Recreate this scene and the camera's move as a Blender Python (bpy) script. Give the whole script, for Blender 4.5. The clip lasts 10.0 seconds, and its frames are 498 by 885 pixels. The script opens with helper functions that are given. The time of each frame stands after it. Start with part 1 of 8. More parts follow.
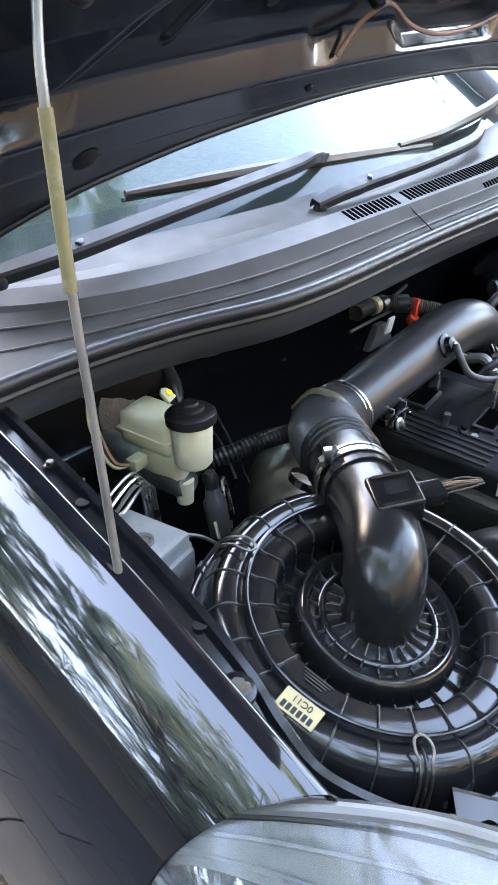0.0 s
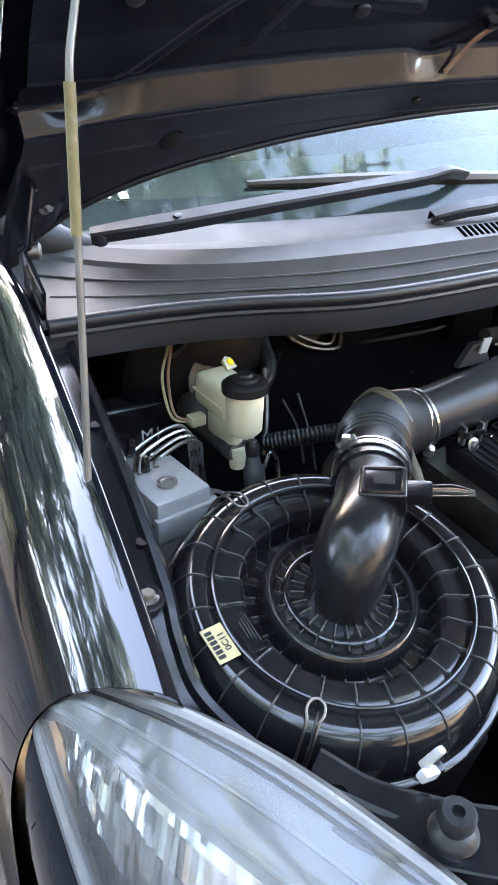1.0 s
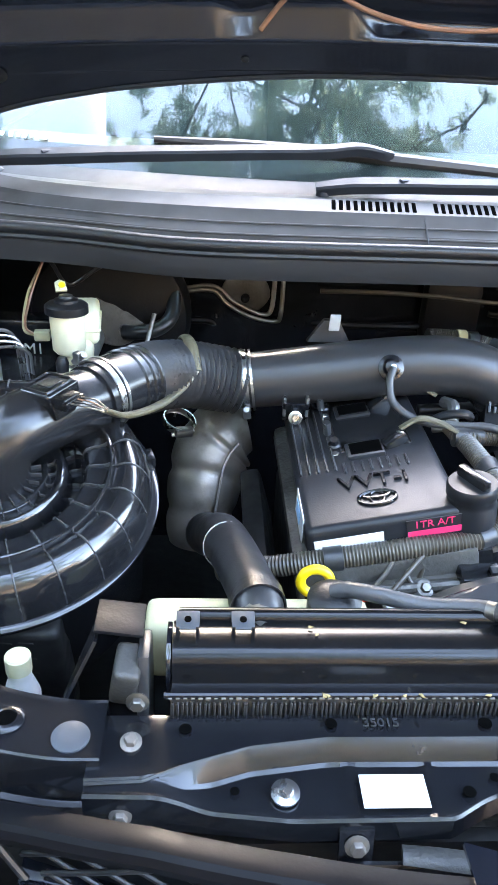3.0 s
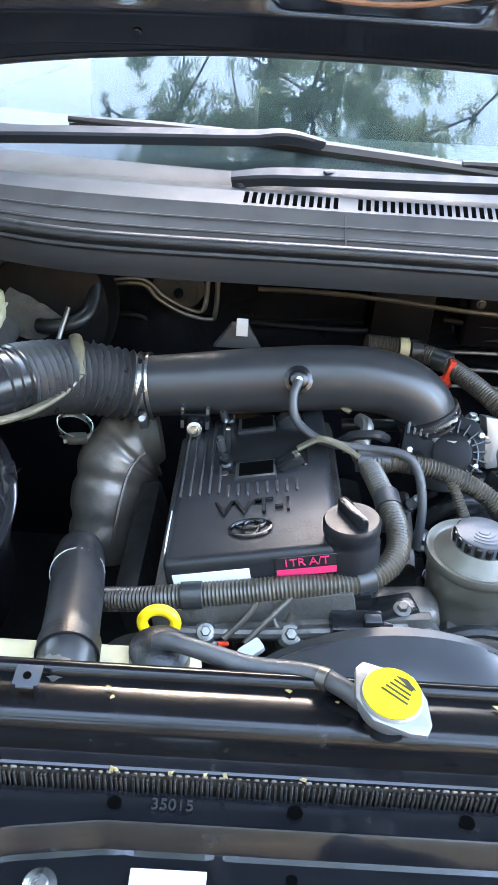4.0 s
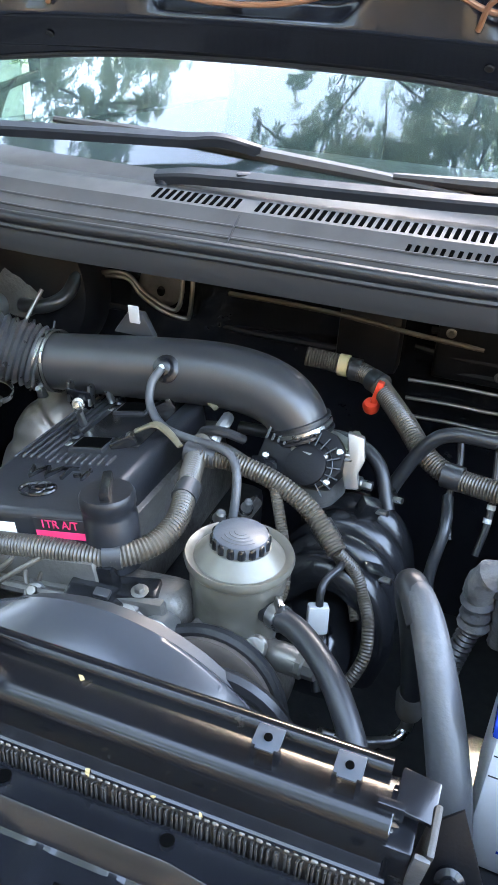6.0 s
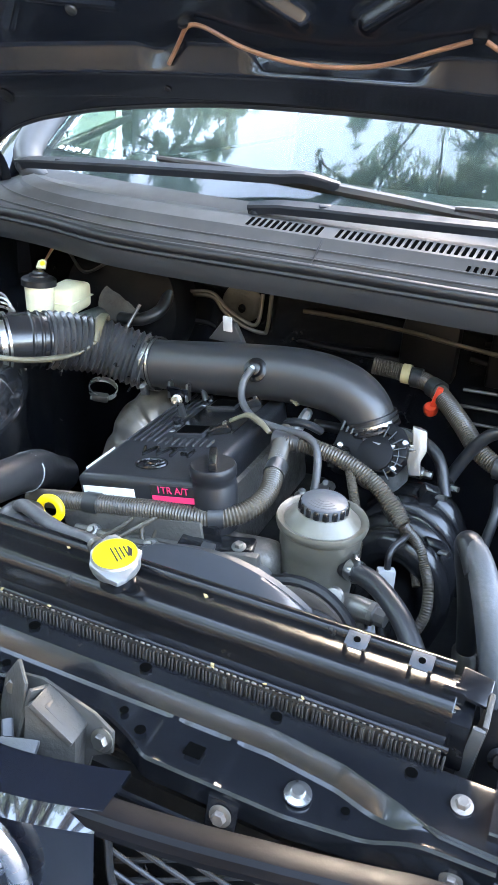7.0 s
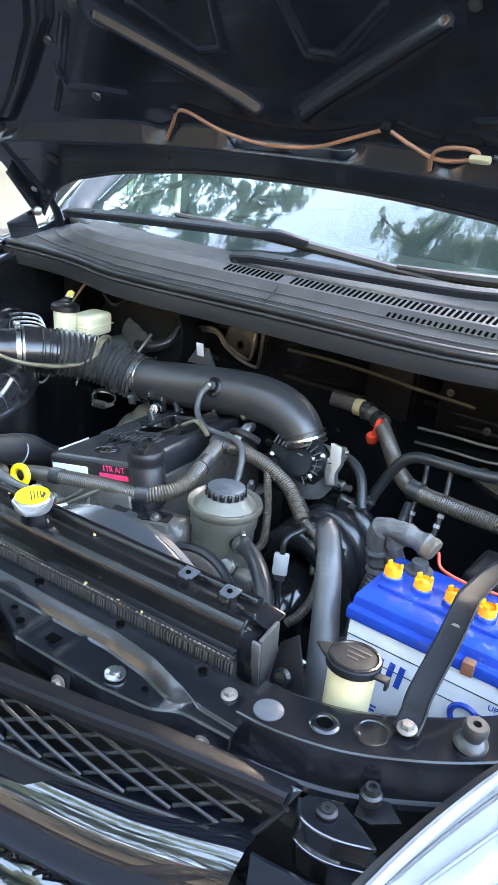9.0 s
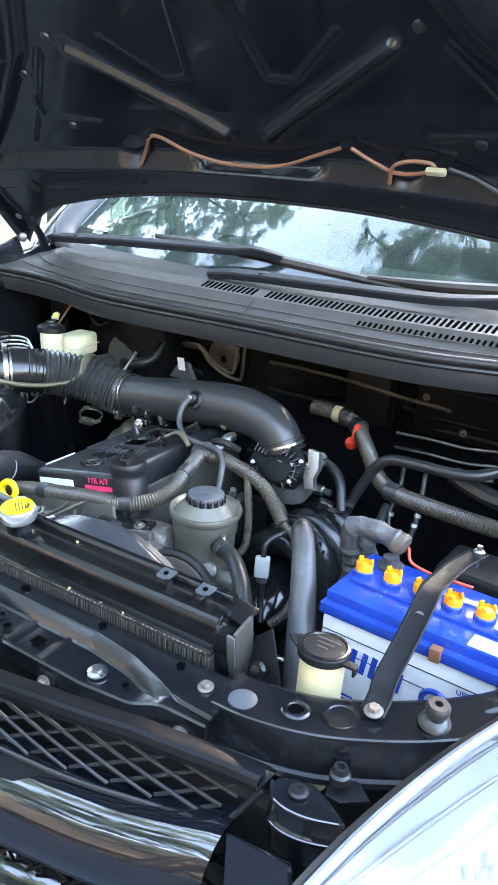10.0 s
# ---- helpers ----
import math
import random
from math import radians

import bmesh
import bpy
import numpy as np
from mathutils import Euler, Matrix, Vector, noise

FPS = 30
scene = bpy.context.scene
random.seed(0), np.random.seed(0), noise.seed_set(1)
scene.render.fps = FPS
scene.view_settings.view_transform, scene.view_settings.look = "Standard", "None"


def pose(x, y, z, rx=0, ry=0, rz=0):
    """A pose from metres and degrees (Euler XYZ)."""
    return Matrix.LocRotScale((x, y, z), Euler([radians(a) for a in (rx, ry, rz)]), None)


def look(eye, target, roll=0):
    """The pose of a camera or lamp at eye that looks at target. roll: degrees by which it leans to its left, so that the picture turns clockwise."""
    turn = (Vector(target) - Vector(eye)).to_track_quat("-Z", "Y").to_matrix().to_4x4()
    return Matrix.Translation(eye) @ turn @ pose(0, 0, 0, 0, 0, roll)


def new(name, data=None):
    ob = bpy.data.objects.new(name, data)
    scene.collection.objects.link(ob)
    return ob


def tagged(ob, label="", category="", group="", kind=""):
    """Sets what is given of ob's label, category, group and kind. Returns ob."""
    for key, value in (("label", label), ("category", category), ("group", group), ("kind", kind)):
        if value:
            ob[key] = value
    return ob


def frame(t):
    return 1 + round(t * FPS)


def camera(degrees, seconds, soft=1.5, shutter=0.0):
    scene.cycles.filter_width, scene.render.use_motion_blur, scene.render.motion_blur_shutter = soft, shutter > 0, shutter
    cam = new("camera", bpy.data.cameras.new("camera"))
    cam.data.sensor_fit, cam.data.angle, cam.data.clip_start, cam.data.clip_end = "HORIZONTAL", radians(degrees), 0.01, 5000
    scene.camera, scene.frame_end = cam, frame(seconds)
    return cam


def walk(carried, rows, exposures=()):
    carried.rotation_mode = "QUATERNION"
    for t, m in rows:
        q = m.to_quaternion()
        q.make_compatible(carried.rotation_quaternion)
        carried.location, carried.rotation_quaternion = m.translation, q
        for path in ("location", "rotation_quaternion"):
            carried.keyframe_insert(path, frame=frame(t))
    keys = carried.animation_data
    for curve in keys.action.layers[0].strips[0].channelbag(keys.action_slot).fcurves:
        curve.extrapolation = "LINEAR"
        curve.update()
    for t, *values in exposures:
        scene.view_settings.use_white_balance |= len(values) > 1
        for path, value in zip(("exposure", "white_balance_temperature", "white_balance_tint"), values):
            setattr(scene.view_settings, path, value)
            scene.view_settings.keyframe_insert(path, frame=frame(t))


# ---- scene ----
cam = camera(36.0, 10.0)
PATH = [
    (0, (-0.967, -0.028, 1.452), (0.284, 1.134, 0.409), -1.2),
    (0.5, (-0.91, -0.104, 1.451), (0.164, 1.24, 0.431), -0.6),
    (1, (-0.856, -0.217, 1.443), (-0.046, 1.312, 0.439), 1.2),
    (1.5, (-0.776, -0.268, 1.426), (-0.168, 1.357, 0.433), 2.0),
    (2, (-0.631, -0.283, 1.406), (-0.196, 1.391, 0.403), 2.8),
    (2.5, (-0.488, -0.354, 1.413), (-0.197, 1.353, 0.413), 2.8),
    (3, (-0.289, -0.466, 1.39), (-0.174, 1.278, 0.418), 2.9),
    (3.2, (-0.256, -0.485, 1.399), (-0.152, 1.258, 0.423), 3.9),
    (4.3, (-0.052, -0.314, 1.378), (-0.072, 1.404, 0.355), 3.8),
    (4.5, (-0.008, -0.287, 1.367), (-0.071, 1.428, 0.341), 3.6),
    (5, (0.131, -0.279, 1.348), (-0.118, 1.413, 0.310), 3.0),
    (5.2, (0.195, -0.290, 1.358), (-0.139, 1.385, 0.317), 3.1),
    (6.3, (0.321, -0.354, 1.379), (-0.279, 1.314, 0.452), 3.9),
    (6.5, (0.321, -0.378, 1.388), (-0.307, 1.285, 0.471), 3.6),
    (7, (0.326, -0.496, 1.388), (-0.346, 1.164, 0.496), 3.8),
    (7.5, (0.366, -0.631, 1.404), (-0.352, 1.025, 0.543), 3.9),
    (8, (0.445, -0.639, 1.405), (-0.339, 1.005, 0.578), 4.6),
    (8.5, (0.558, -0.6, 1.408), (-0.314, 1.015, 0.615), 5.5),
    (9, (0.644, -0.574, 1.413), (-0.313, 1.007, 0.649), 5.6),
    (9.5, (0.67, -0.57, 1.415), (-0.325, 0.998, 0.675), 4.6),
    (10, (0.698, -0.591, 1.416), (-0.277, 1.0, 0.696), 3.4),
]
walk(cam, [(t, look(eye, target, roll)) for t, eye, target, roll in PATH], [(0, 5.35, 8150, 19), (1.5, 5.45, 8100, 19), (2.5, 5.95, 7600, 17), (3, 5.95, 7550, 16), (4.5, 5.75, 7550, 15), (6.5, 5.95, 7900, 15), (7, 5.9, 7900, 15), (8, 5.72, 7850, 14), (10, 5.75, 7750, 14)])
# ---- light, sky and exposure ----
SUN_ELEV, SUN_ROT = 24.0, -6.0
world = bpy.data.worlds.new("sky")
scene.world = world
world.use_nodes = True
wn = world.node_tree.nodes
sky = wn.new("ShaderNodeTexSky")
sky.sky_type, sky.sun_disc = "NISHITA", False
sky.sun_elevation, sky.sun_rotation = radians(SUN_ELEV), radians(SUN_ROT)
sky.air_density, sky.dust_density, sky.ozone_density = 1.0, 1.0, 1.0
wn["Background"].inputs["Strength"].default_value = 0.15
world.node_tree.links.new(sky.outputs[0], wn["Background"].inputs["Color"])
sun_data = bpy.data.lights.new("sun", "SUN")
sun_data.energy, sun_data.angle, sun_data.color = 0.5, radians(12), (1.0, 0.94, 0.86)
sun = new("sun", sun_data)
# the sky's sun: rotation 0 is +y, growing clockwise seen from above
sd = Vector((math.sin(radians(SUN_ROT)) * math.cos(radians(SUN_ELEV)), math.cos(radians(SUN_ROT)) * math.cos(radians(SUN_ELEV)), math.sin(radians(SUN_ELEV))))
sun.matrix_world = look(sd * 30, (0, 0, 0))

# ---- materials ----
def surf(name, col, rough=0.5, metal=0.0, coat=0.0, coat_rough=0.04, bump=0.15, bscale=240.0, var=0.15, vscale=22.0, dirt=None, amount=0.0, dscale=14.0, clear=0.0, rvar=0.12, spec=0.5, island=0.0):
    m = bpy.data.materials.new(name)
    m.use_nodes = True
    nt, nd = m.node_tree, m.node_tree.nodes
    b = nd["Principled BSDF"]
    tc = nd.new("ShaderNodeTexCoord")
    n1 = nd.new("ShaderNodeTexNoise")
    n1.inputs["Scale"].default_value, n1.inputs["Detail"].default_value = vscale, 5
    nt.links.new(tc.outputs["Object"], n1.inputs["Vector"])
    mr = nd.new("ShaderNodeMapRange")
    mr.inputs["From Min"].default_value, mr.inputs["From Max"].default_value = 0.3, 0.7
    mr.inputs["To Min"].default_value, mr.inputs["To Max"].default_value = 1 - var, 1 + var
    nt.links.new(n1.outputs["Fac"], mr.inputs["Value"])
    mul = nd.new("ShaderNodeMix")
    mul.data_type, mul.blend_type = "RGBA", "MULTIPLY"
    mul.inputs[0].default_value = 1.0
    mul.inputs[6].default_value = (*col, 1)
    nt.links.new(mr.outputs[0], mul.inputs[7])
    colour = mul.outputs[2]
    rr = nd.new("ShaderNodeMapRange")
    rr.inputs["From Min"].default_value, rr.inputs["From Max"].default_value = 0.3, 0.7
    rr.inputs["To Min"].default_value, rr.inputs["To Max"].default_value = max(0.02, rough - rvar * rough), min(1.0, rough + 1.6 * rvar * rough)
    n3 = nd.new("ShaderNodeTexNoise")
    n3.inputs["Scale"].default_value, n3.inputs["Detail"].default_value = vscale * 2.7, 6
    nt.links.new(tc.outputs["Object"], n3.inputs["Vector"])
    nt.links.new(n3.outputs["Fac"], rr.inputs["Value"])
    roughness = rr.outputs[0]
    if dirt:
        nz = nd.new("ShaderNodeTexNoise")
        nz.inputs["Scale"].default_value, nz.inputs["Detail"].default_value, nz.inputs["Roughness"].default_value = dscale, 8, 0.68
        nt.links.new(tc.outputs["Object"], nz.inputs["Vector"])
        dm = nd.new("ShaderNodeMapRange")
        dm.inputs["From Min"].default_value, dm.inputs["From Max"].default_value = 0.62 - 0.3 * amount, 0.9 - 0.3 * amount
        dm.inputs["To Max"].default_value = max(0.1, min(1.0, 0.35 + amount))
        nt.links.new(nz.outputs["Fac"], dm.inputs["Value"])
        mx = nd.new("ShaderNodeMix")
        mx.data_type = "RGBA"
        nt.links.new(dm.outputs[0], mx.inputs[0])
        nt.links.new(colour, mx.inputs[6])
        mx.inputs[7].default_value = (*dirt, 1)
        colour = mx.outputs[2]
        rm = nd.new("ShaderNodeMix")
        nt.links.new(dm.outputs[0], rm.inputs[0])
        nt.links.new(roughness, rm.inputs[2])
        rm.inputs[3].default_value = 0.8
        roughness = rm.outputs[0]
    nt.links.new(colour, b.inputs["Base Color"])
    nt.links.new(roughness, b.inputs["Roughness"])
    b.inputs["Metallic"].default_value = metal
    b.inputs["Coat Weight"].default_value = coat
    b.inputs["Coat Roughness"].default_value = coat_rough
    b.inputs["Specular IOR Level"].default_value = spec
    b.inputs["Transmission Weight"].default_value = clear
    if bump:
        n2 = nd.new("ShaderNodeTexNoise")
        n2.inputs["Scale"].default_value, n2.inputs["Detail"].default_value = bscale, 4
        nt.links.new(tc.outputs["Object"], n2.inputs["Vector"])
        bp = nd.new("ShaderNodeBump")
        bp.inputs["Strength"].default_value, bp.inputs["Distance"].default_value = bump, 0.002
        nt.links.new(n2.outputs["Fac"], bp.inputs["Height"])
        nt.links.new(bp.outputs[0], b.inputs["Normal"])
    return m


PAINT = surf("black_car_paint", (0.005, 0.006, 0.009), 0.06, coat=1.0, coat_rough=0.012, bump=0.0, vscale=3, dirt=(0.05, 0.05, 0.05), amount=-0.12, dscale=30)
BAYPAINT = surf("black_bay_paint", (0.006, 0.0065, 0.008), 0.2, coat=0.15, spec=0.4, bump=0.06, bscale=60, dirt=(0.09, 0.085, 0.08), amount=0.06, dscale=26)
HOODPAINT = surf("hood_inner_paint", (0.007, 0.009, 0.014), 0.20, coat=0.25, coat_rough=0.06, spec=0.4, bump=0.03, bscale=9, dirt=(0.06, 0.06, 0.065), amount=0.01, dscale=18)
PLASTIC = surf("black_plastic", (0.008, 0.0083, 0.0093), 0.2, bump=0.12, bscale=420, dirt=(0.050, 0.048, 0.047), amount=-0.2, dscale=40)
GLOSSPLASTIC = surf("shiny_black_plastic", (0.008, 0.0083, 0.0093), 0.12, bump=0.05, bscale=120, dirt=(0.039, 0.039, 0.039), amount=-0.2, dscale=35)
LIDPLASTIC = surf("moulded_lid_plastic", (0.010, 0.0103, 0.0115), 0.15, coat=0.5, coat_rough=0.10, bump=0.04, bscale=160, dirt=(0.05, 0.05, 0.05), amount=-0.1, dscale=60)
SATINPLASTIC = surf("satin_black_plastic", (0.011, 0.0113, 0.0125), 0.22, bump=0.04, bscale=200, dirt=(0.05, 0.05, 0.05), amount=-0.15, dscale=50)
MATTPLASTIC = surf("matt_black_plastic", (0.026, 0.0265, 0.028), 0.33, bump=0.05, bscale=900, rvar=0.03, var=0.06)
COVERPLASTIC = surf("valve_cover_plastic", (0.016, 0.017, 0.0195), 0.31, bump=0.1, bscale=500, rvar=0.08, spec=0.3)
COWLPLASTIC = surf("cowl_plastic", (0.058, 0.056, 0.055), 0.42, spec=0.2, bump=0.05, bscale=700, rvar=0.05, dirt=(0.10, 0.095, 0.09), amount=-0.1, dscale=9)
RUBBER = surf("black_rubber", (0.009, 0.009, 0.010), 0.38, bump=0.25, bscale=300, dirt=(0.055, 0.054, 0.052), amount=-0.2, dscale=30)
HOSE = surf("rubber_hose", (0.018, 0.0185, 0.020), 0.34, bump=0.06, bscale=500, dirt=(0.06, 0.058, 0.056), amount=-0.35, dscale=45)
GREYHOSE = surf("grey_foam_hose", (0.048, 0.049, 0.052), 0.42, bump=0.2, bscale=200, dirt=(0.22, 0.22, 0.22), amount=0.2)
LOOM = surf("dusty_loom", (0.062, 0.051, 0.039), 0.33, bump=0.1, bscale=300, var=0.3, dirt=(0.11, 0.092, 0.07), amount=0.22, dscale=50)
DARK = surf("grimy_black", (0.004, 0.004, 0.0045), 0.6, bump=0.4, bscale=60, dirt=(0.035, 0.032, 0.03), amount=0.2)
STEEL = surf("bright_steel", (0.46, 0.46, 0.45), 0.28, metal=1.0, bump=0.08, bscale=300, dirt=(0.22, 0.18, 0.14), amount=0.2, dscale=60)
ZINC = surf("dull_zinc", (0.21, 0.20, 0.185), 0.42, metal=1.0, bump=0.2, bscale=200, dirt=(0.2, 0.16, 0.12), amount=0.3, dscale=60)
CAST = surf("cast_aluminium", (0.27, 0.27, 0.265), 0.42, metal=0.85, bump=0.15, bscale=500, dirt=(0.11, 0.10, 0.09), amount=0.3, dscale=30)
GREASYCAST = surf("greasy_cast_metal", (0.13, 0.122, 0.112), 0.42, metal=0.6, bump=0.5, bscale=220, dirt=(0.035, 0.030, 0.026), amount=0.4, dscale=26)
ALU = surf("machined_aluminium", (0.42, 0.42, 0.415), 0.45, metal=0.4, bump=0.2, bscale=300, dirt=(0.25, 0.24, 0.23), amount=0.2, dscale=40)
SHIELD = surf("heat_shield_steel", (0.27, 0.235, 0.21), 0.42, metal=0.7, bump=0.3, bscale=90, dirt=(0.11, 0.08, 0.06), amount=0.3, dscale=20)
CHROME = surf("chrome", (0.74, 0.745, 0.76), 0.26, metal=1.0, bump=0.02, dirt=(0.4, 0.4, 0.4), amount=0.06, dscale=50)
SILVERPS = surf("grey_painted_metal", (0.125, 0.118, 0.098), 0.34, metal=0.4, bump=0.12, bscale=90, dirt=(0.10, 0.085, 0.062), amount=0.3, dscale=32)
MILKY = surf("milky_plastic", (0.78, 0.72, 0.50), 0.42, bump=0.15, bscale=120, var=0.08, dirt=(0.5, 0.44, 0.3), amount=0.16, dscale=30)
MILKYGREEN = surf("aged_milky_plastic", (0.42, 0.40, 0.26), 0.45, bump=0.15, bscale=120, var=0.1, dirt=(0.36, 0.34, 0.24), amount=0.25, dscale=26)
WHITE = surf("white_plastic", (0.42, 0.42, 0.41), 0.45, bump=0.08, dirt=(0.45, 0.42, 0.38), amount=0.12, dscale=40)
PAPER = surf("white_sticker", (0.66, 0.66, 0.64), 0.4, bump=0.05, var=0.05, dirt=(0.5, 0.47, 0.42), amount=0.08, dscale=60)
CREAM = surf("cream_sticker", (0.47, 0.39, 0.21), 0.45, bump=0.05, var=0.08, dirt=(0.4, 0.34, 0.22), amount=0.15, dscale=70)
PINK = surf("red_pink_sticker", (0.75, 0.035, 0.13), 0.4, bump=0.04, var=0.1)
# near-black without gloss: the shade inside slots and holes, as colour
HOLESHADE = surf("hole_shade_black", (0.002, 0.002, 0.002), 0.9, bump=0, spec=0.0)
INK = surf("black_ink", (0.012, 0.012, 0.013), 0.5, bump=0.0)
YELLOW = surf("yellow_plastic", (0.86, 0.58, 0.012), 0.35, bump=0.08, var=0.08)
YELLOWDECAL = surf("yellow_decal", (0.82, 0.63, 0.010), 0.38, bump=0.04, var=0.06)
ORANGE = surf("orange_plastic", (0.90, 0.30, 0.012), 0.35, bump=0.08, var=0.1)
RED = surf("red_plastic", (0.70, 0.05, 0.02), 0.4, bump=0.08)
BLUE = surf("blue_battery_plastic", (0.007, 0.046, 0.31), 0.16, bump=0.12, bscale=300, var=0.12, dirt=(0.14, 0.18, 0.34), amount=0.2, dscale=30)
BATTERYGREY = surf("pale_grey_battery_case", (0.56, 0.57, 0.60), 0.42, bump=0.15, bscale=260, var=0.07, dirt=(0.3, 0.3, 0.31), amount=0.14, dscale=22)
COPPER = surf("amber_washer_tube", (0.24, 0.11, 0.06), 0.35, bump=0.05, var=0.25)
AMBERSLEEVE = surf("amber_sleeve", (0.21, 0.175, 0.085), 0.3, bump=0.1, var=0.2, dirt=(0.45, 0.42, 0.34), amount=0.3, dscale=60)
RODSTEEL = surf("galvanised_rod", (0.22, 0.21, 0.195), 0.36, metal=0.6, bump=0.2, dirt=(0.28, 0.23, 0.17), amount=0.4, dscale=70)
CORE = surf("radiator_core", (0.028, 0.025, 0.023), 0.6, metal=0.2, bump=0.4, bscale=500, dirt=(0.09, 0.07, 0.055), amount=0.3, dscale=60)
CRIMP = surf("corroded_crimp", (0.15, 0.14, 0.125), 0.55, metal=0.4, bump=0.5, bscale=300, dirt=(0.16, 0.13, 0.10), amount=0.5, dscale=90)
LAMPGREY = surf("lamp_bezel", (0.15, 0.155, 0.16), 0.36, metal=0.4, bump=0.05)
WIPERBLACK = surf("satin_wiper_black", (0.014, 0.016, 0.020), 0.42, spec=0.22, bump=0.05, bscale=400)
LAMPWHITE = surf("lamp_reflector", (0.56, 0.555, 0.55), 0.16, metal=0.75, bump=0.15, bscale=60, var=0.05)
LAMPWORN = surf("hazed_lamp_edge", (0.17, 0.175, 0.18), 0.3, bump=0.08, dirt=(0.4, 0.4, 0.4), amount=0.2)
AMBERLENS = surf("orange_bulb_plastic", (0.85, 0.16, 0.05), 0.25, bump=0.02)
PAVING = surf("paving", (0.036, 0.045, 0.057), 0.85, bump=0.4, bscale=40, var=0.2, vscale=2.2, dirt=(0.052, 0.058, 0.066), amount=0.2, dscale=3)
WALL = surf("beige_render", (0.31, 0.265, 0.21), 0.85, bump=0.3, bscale=50, var=0.1, vscale=2, dirt=(0.34, 0.29, 0.21), amount=0.25, dscale=1.5)
TANKPAINT = surf("satin_tank_paint", (0.005, 0.0052, 0.006), 0.19, spec=0.35, bump=0.04, bscale=80, dirt=(0.06, 0.05, 0.04), amount=0.08, dscale=30)
SUPPORTPAINT = surf("satin_support_paint", (0.0055, 0.006, 0.0075), 0.2, spec=0.4, coat=0.2, coat_rough=0.08, bump=0.03, bscale=60, dirt=(0.05, 0.045, 0.04), amount=0.04, dscale=26)
GREYWALL = surf("grey_render", (0.15, 0.15, 0.145), 0.85, bump=0.3, bscale=50, var=0.1, vscale=2, dirt=(0.11, 0.11, 0.10), amount=0.25, dscale=1.5)
GRILLEPAINT = surf("grille_black", (0.005, 0.005, 0.006), 0.34, spec=0.09, bump=0.05, bscale=300)
BOLTDULL = surf("dull_rusting_bolt", (0.20, 0.175, 0.155), 0.45, metal=0.7, bump=0.3, bscale=300, dirt=(0.12, 0.07, 0.045), amount=0.35, dscale=80)
GREYPLUG = surf("grey_rubber_plug", (0.042, 0.050, 0.060), 0.42, spec=0.3, bump=0.1, bscale=200, dirt=(0.12, 0.12, 0.12), amount=0.1, dscale=50)
MESHGREY = surf("dusty_mesh_plastic", (0.014, 0.015, 0.017), 0.34, bump=0.05, bscale=300, dirt=(0.09, 0.09, 0.09), amount=0.05, dscale=60)
CLAMPBLACK = surf("worn_clamp_paint", (0.008, 0.0085, 0.010), 0.48, spec=0.14, bump=0.1, bscale=260, dirt=(0.06, 0.055, 0.05), amount=0.06, dscale=40)
SATINBLACK = surf("satin_black_paint", (0.006, 0.006, 0.007), 0.42, spec=0.14, bump=0.12, bscale=300, dirt=(0.05, 0.05, 0.05), amount=0.05, dscale=40)
LATCHMETAL = surf("greasy_latch_steel", (0.046, 0.044, 0.041), 0.52, metal=0.3, bump=0.4, bscale=200, dirt=(0.05, 0.045, 0.04), amount=0.35, dscale=40)
COILGREY = surf("dark_grey_plastic", (0.020, 0.021, 0.024), 0.35, bump=0.15, bscale=300)
OLIVE = surf("olive_tape", (0.105, 0.090, 0.055), 0.4, bump=0.3, bscale=200, var=0.3, vscale=60)
BRICKRED = surf("orange_clay", (0.60, 0.20, 0.06), 0.7, bump=0.2, var=0.2)
BARK = surf("bark", (0.045, 0.042, 0.038), 0.9, bump=0.8, bscale=30, var=0.3)
SEATCLOTH = surf("brown_seat_cloth", (0.014, 0.012, 0.011), 0.9, bump=0.3, bscale=300)
GALV = surf("galvanised_sheet", (0.34, 0.35, 0.36), 0.38, metal=0.75, bump=0.15, var=0.1, dirt=(0.35, 0.34, 0.33), amount=0.2)
BLADEBROWN = surf("faded_brown_blade", (0.030, 0.023, 0.020), 0.35, bump=0.1, var=0.4, vscale=8)
DASH = surf("dashboard_plastic", (0.008, 0.008, 0.009), 0.6, bump=0.3, bscale=400)

LEAF = bpy.data.materials.new("leaf")
LEAF.use_nodes = True
_b = LEAF.node_tree.nodes["Principled BSDF"]
_g = LEAF.node_tree.nodes.new("ShaderNodeNewGeometry")
_r = LEAF.node_tree.nodes.new("ShaderNodeValToRGB")
_r.color_ramp.elements[0].color, _r.color_ramp.elements[1].color = (0.045, 0.068, 0.042, 1), (0.11, 0.145, 0.085, 1)
LEAF.node_tree.links.new(_g.outputs["Random Per Island"], _r.inputs[0])
LEAF.node_tree.links.new(_r.outputs[0], _b.inputs["Base Color"])
_b.inputs["Roughness"].default_value = 0.45
_t = LEAF.node_tree.nodes.new("ShaderNodeBsdfTranslucent")
_t.inputs["Color"].default_value = (0.46, 0.57, 0.43, 1)
_m = LEAF.node_tree.nodes.new("ShaderNodeMixShader")
_m.inputs[0].default_value = 0.5
LEAF.node_tree.links.new(_b.outputs[0], _m.inputs[1])
LEAF.node_tree.links.new(_t.outputs[0], _m.inputs[2])
LEAF.node_tree.links.new(_m.outputs[0], LEAF.node_tree.nodes["Material Output"].inputs["Surface"])


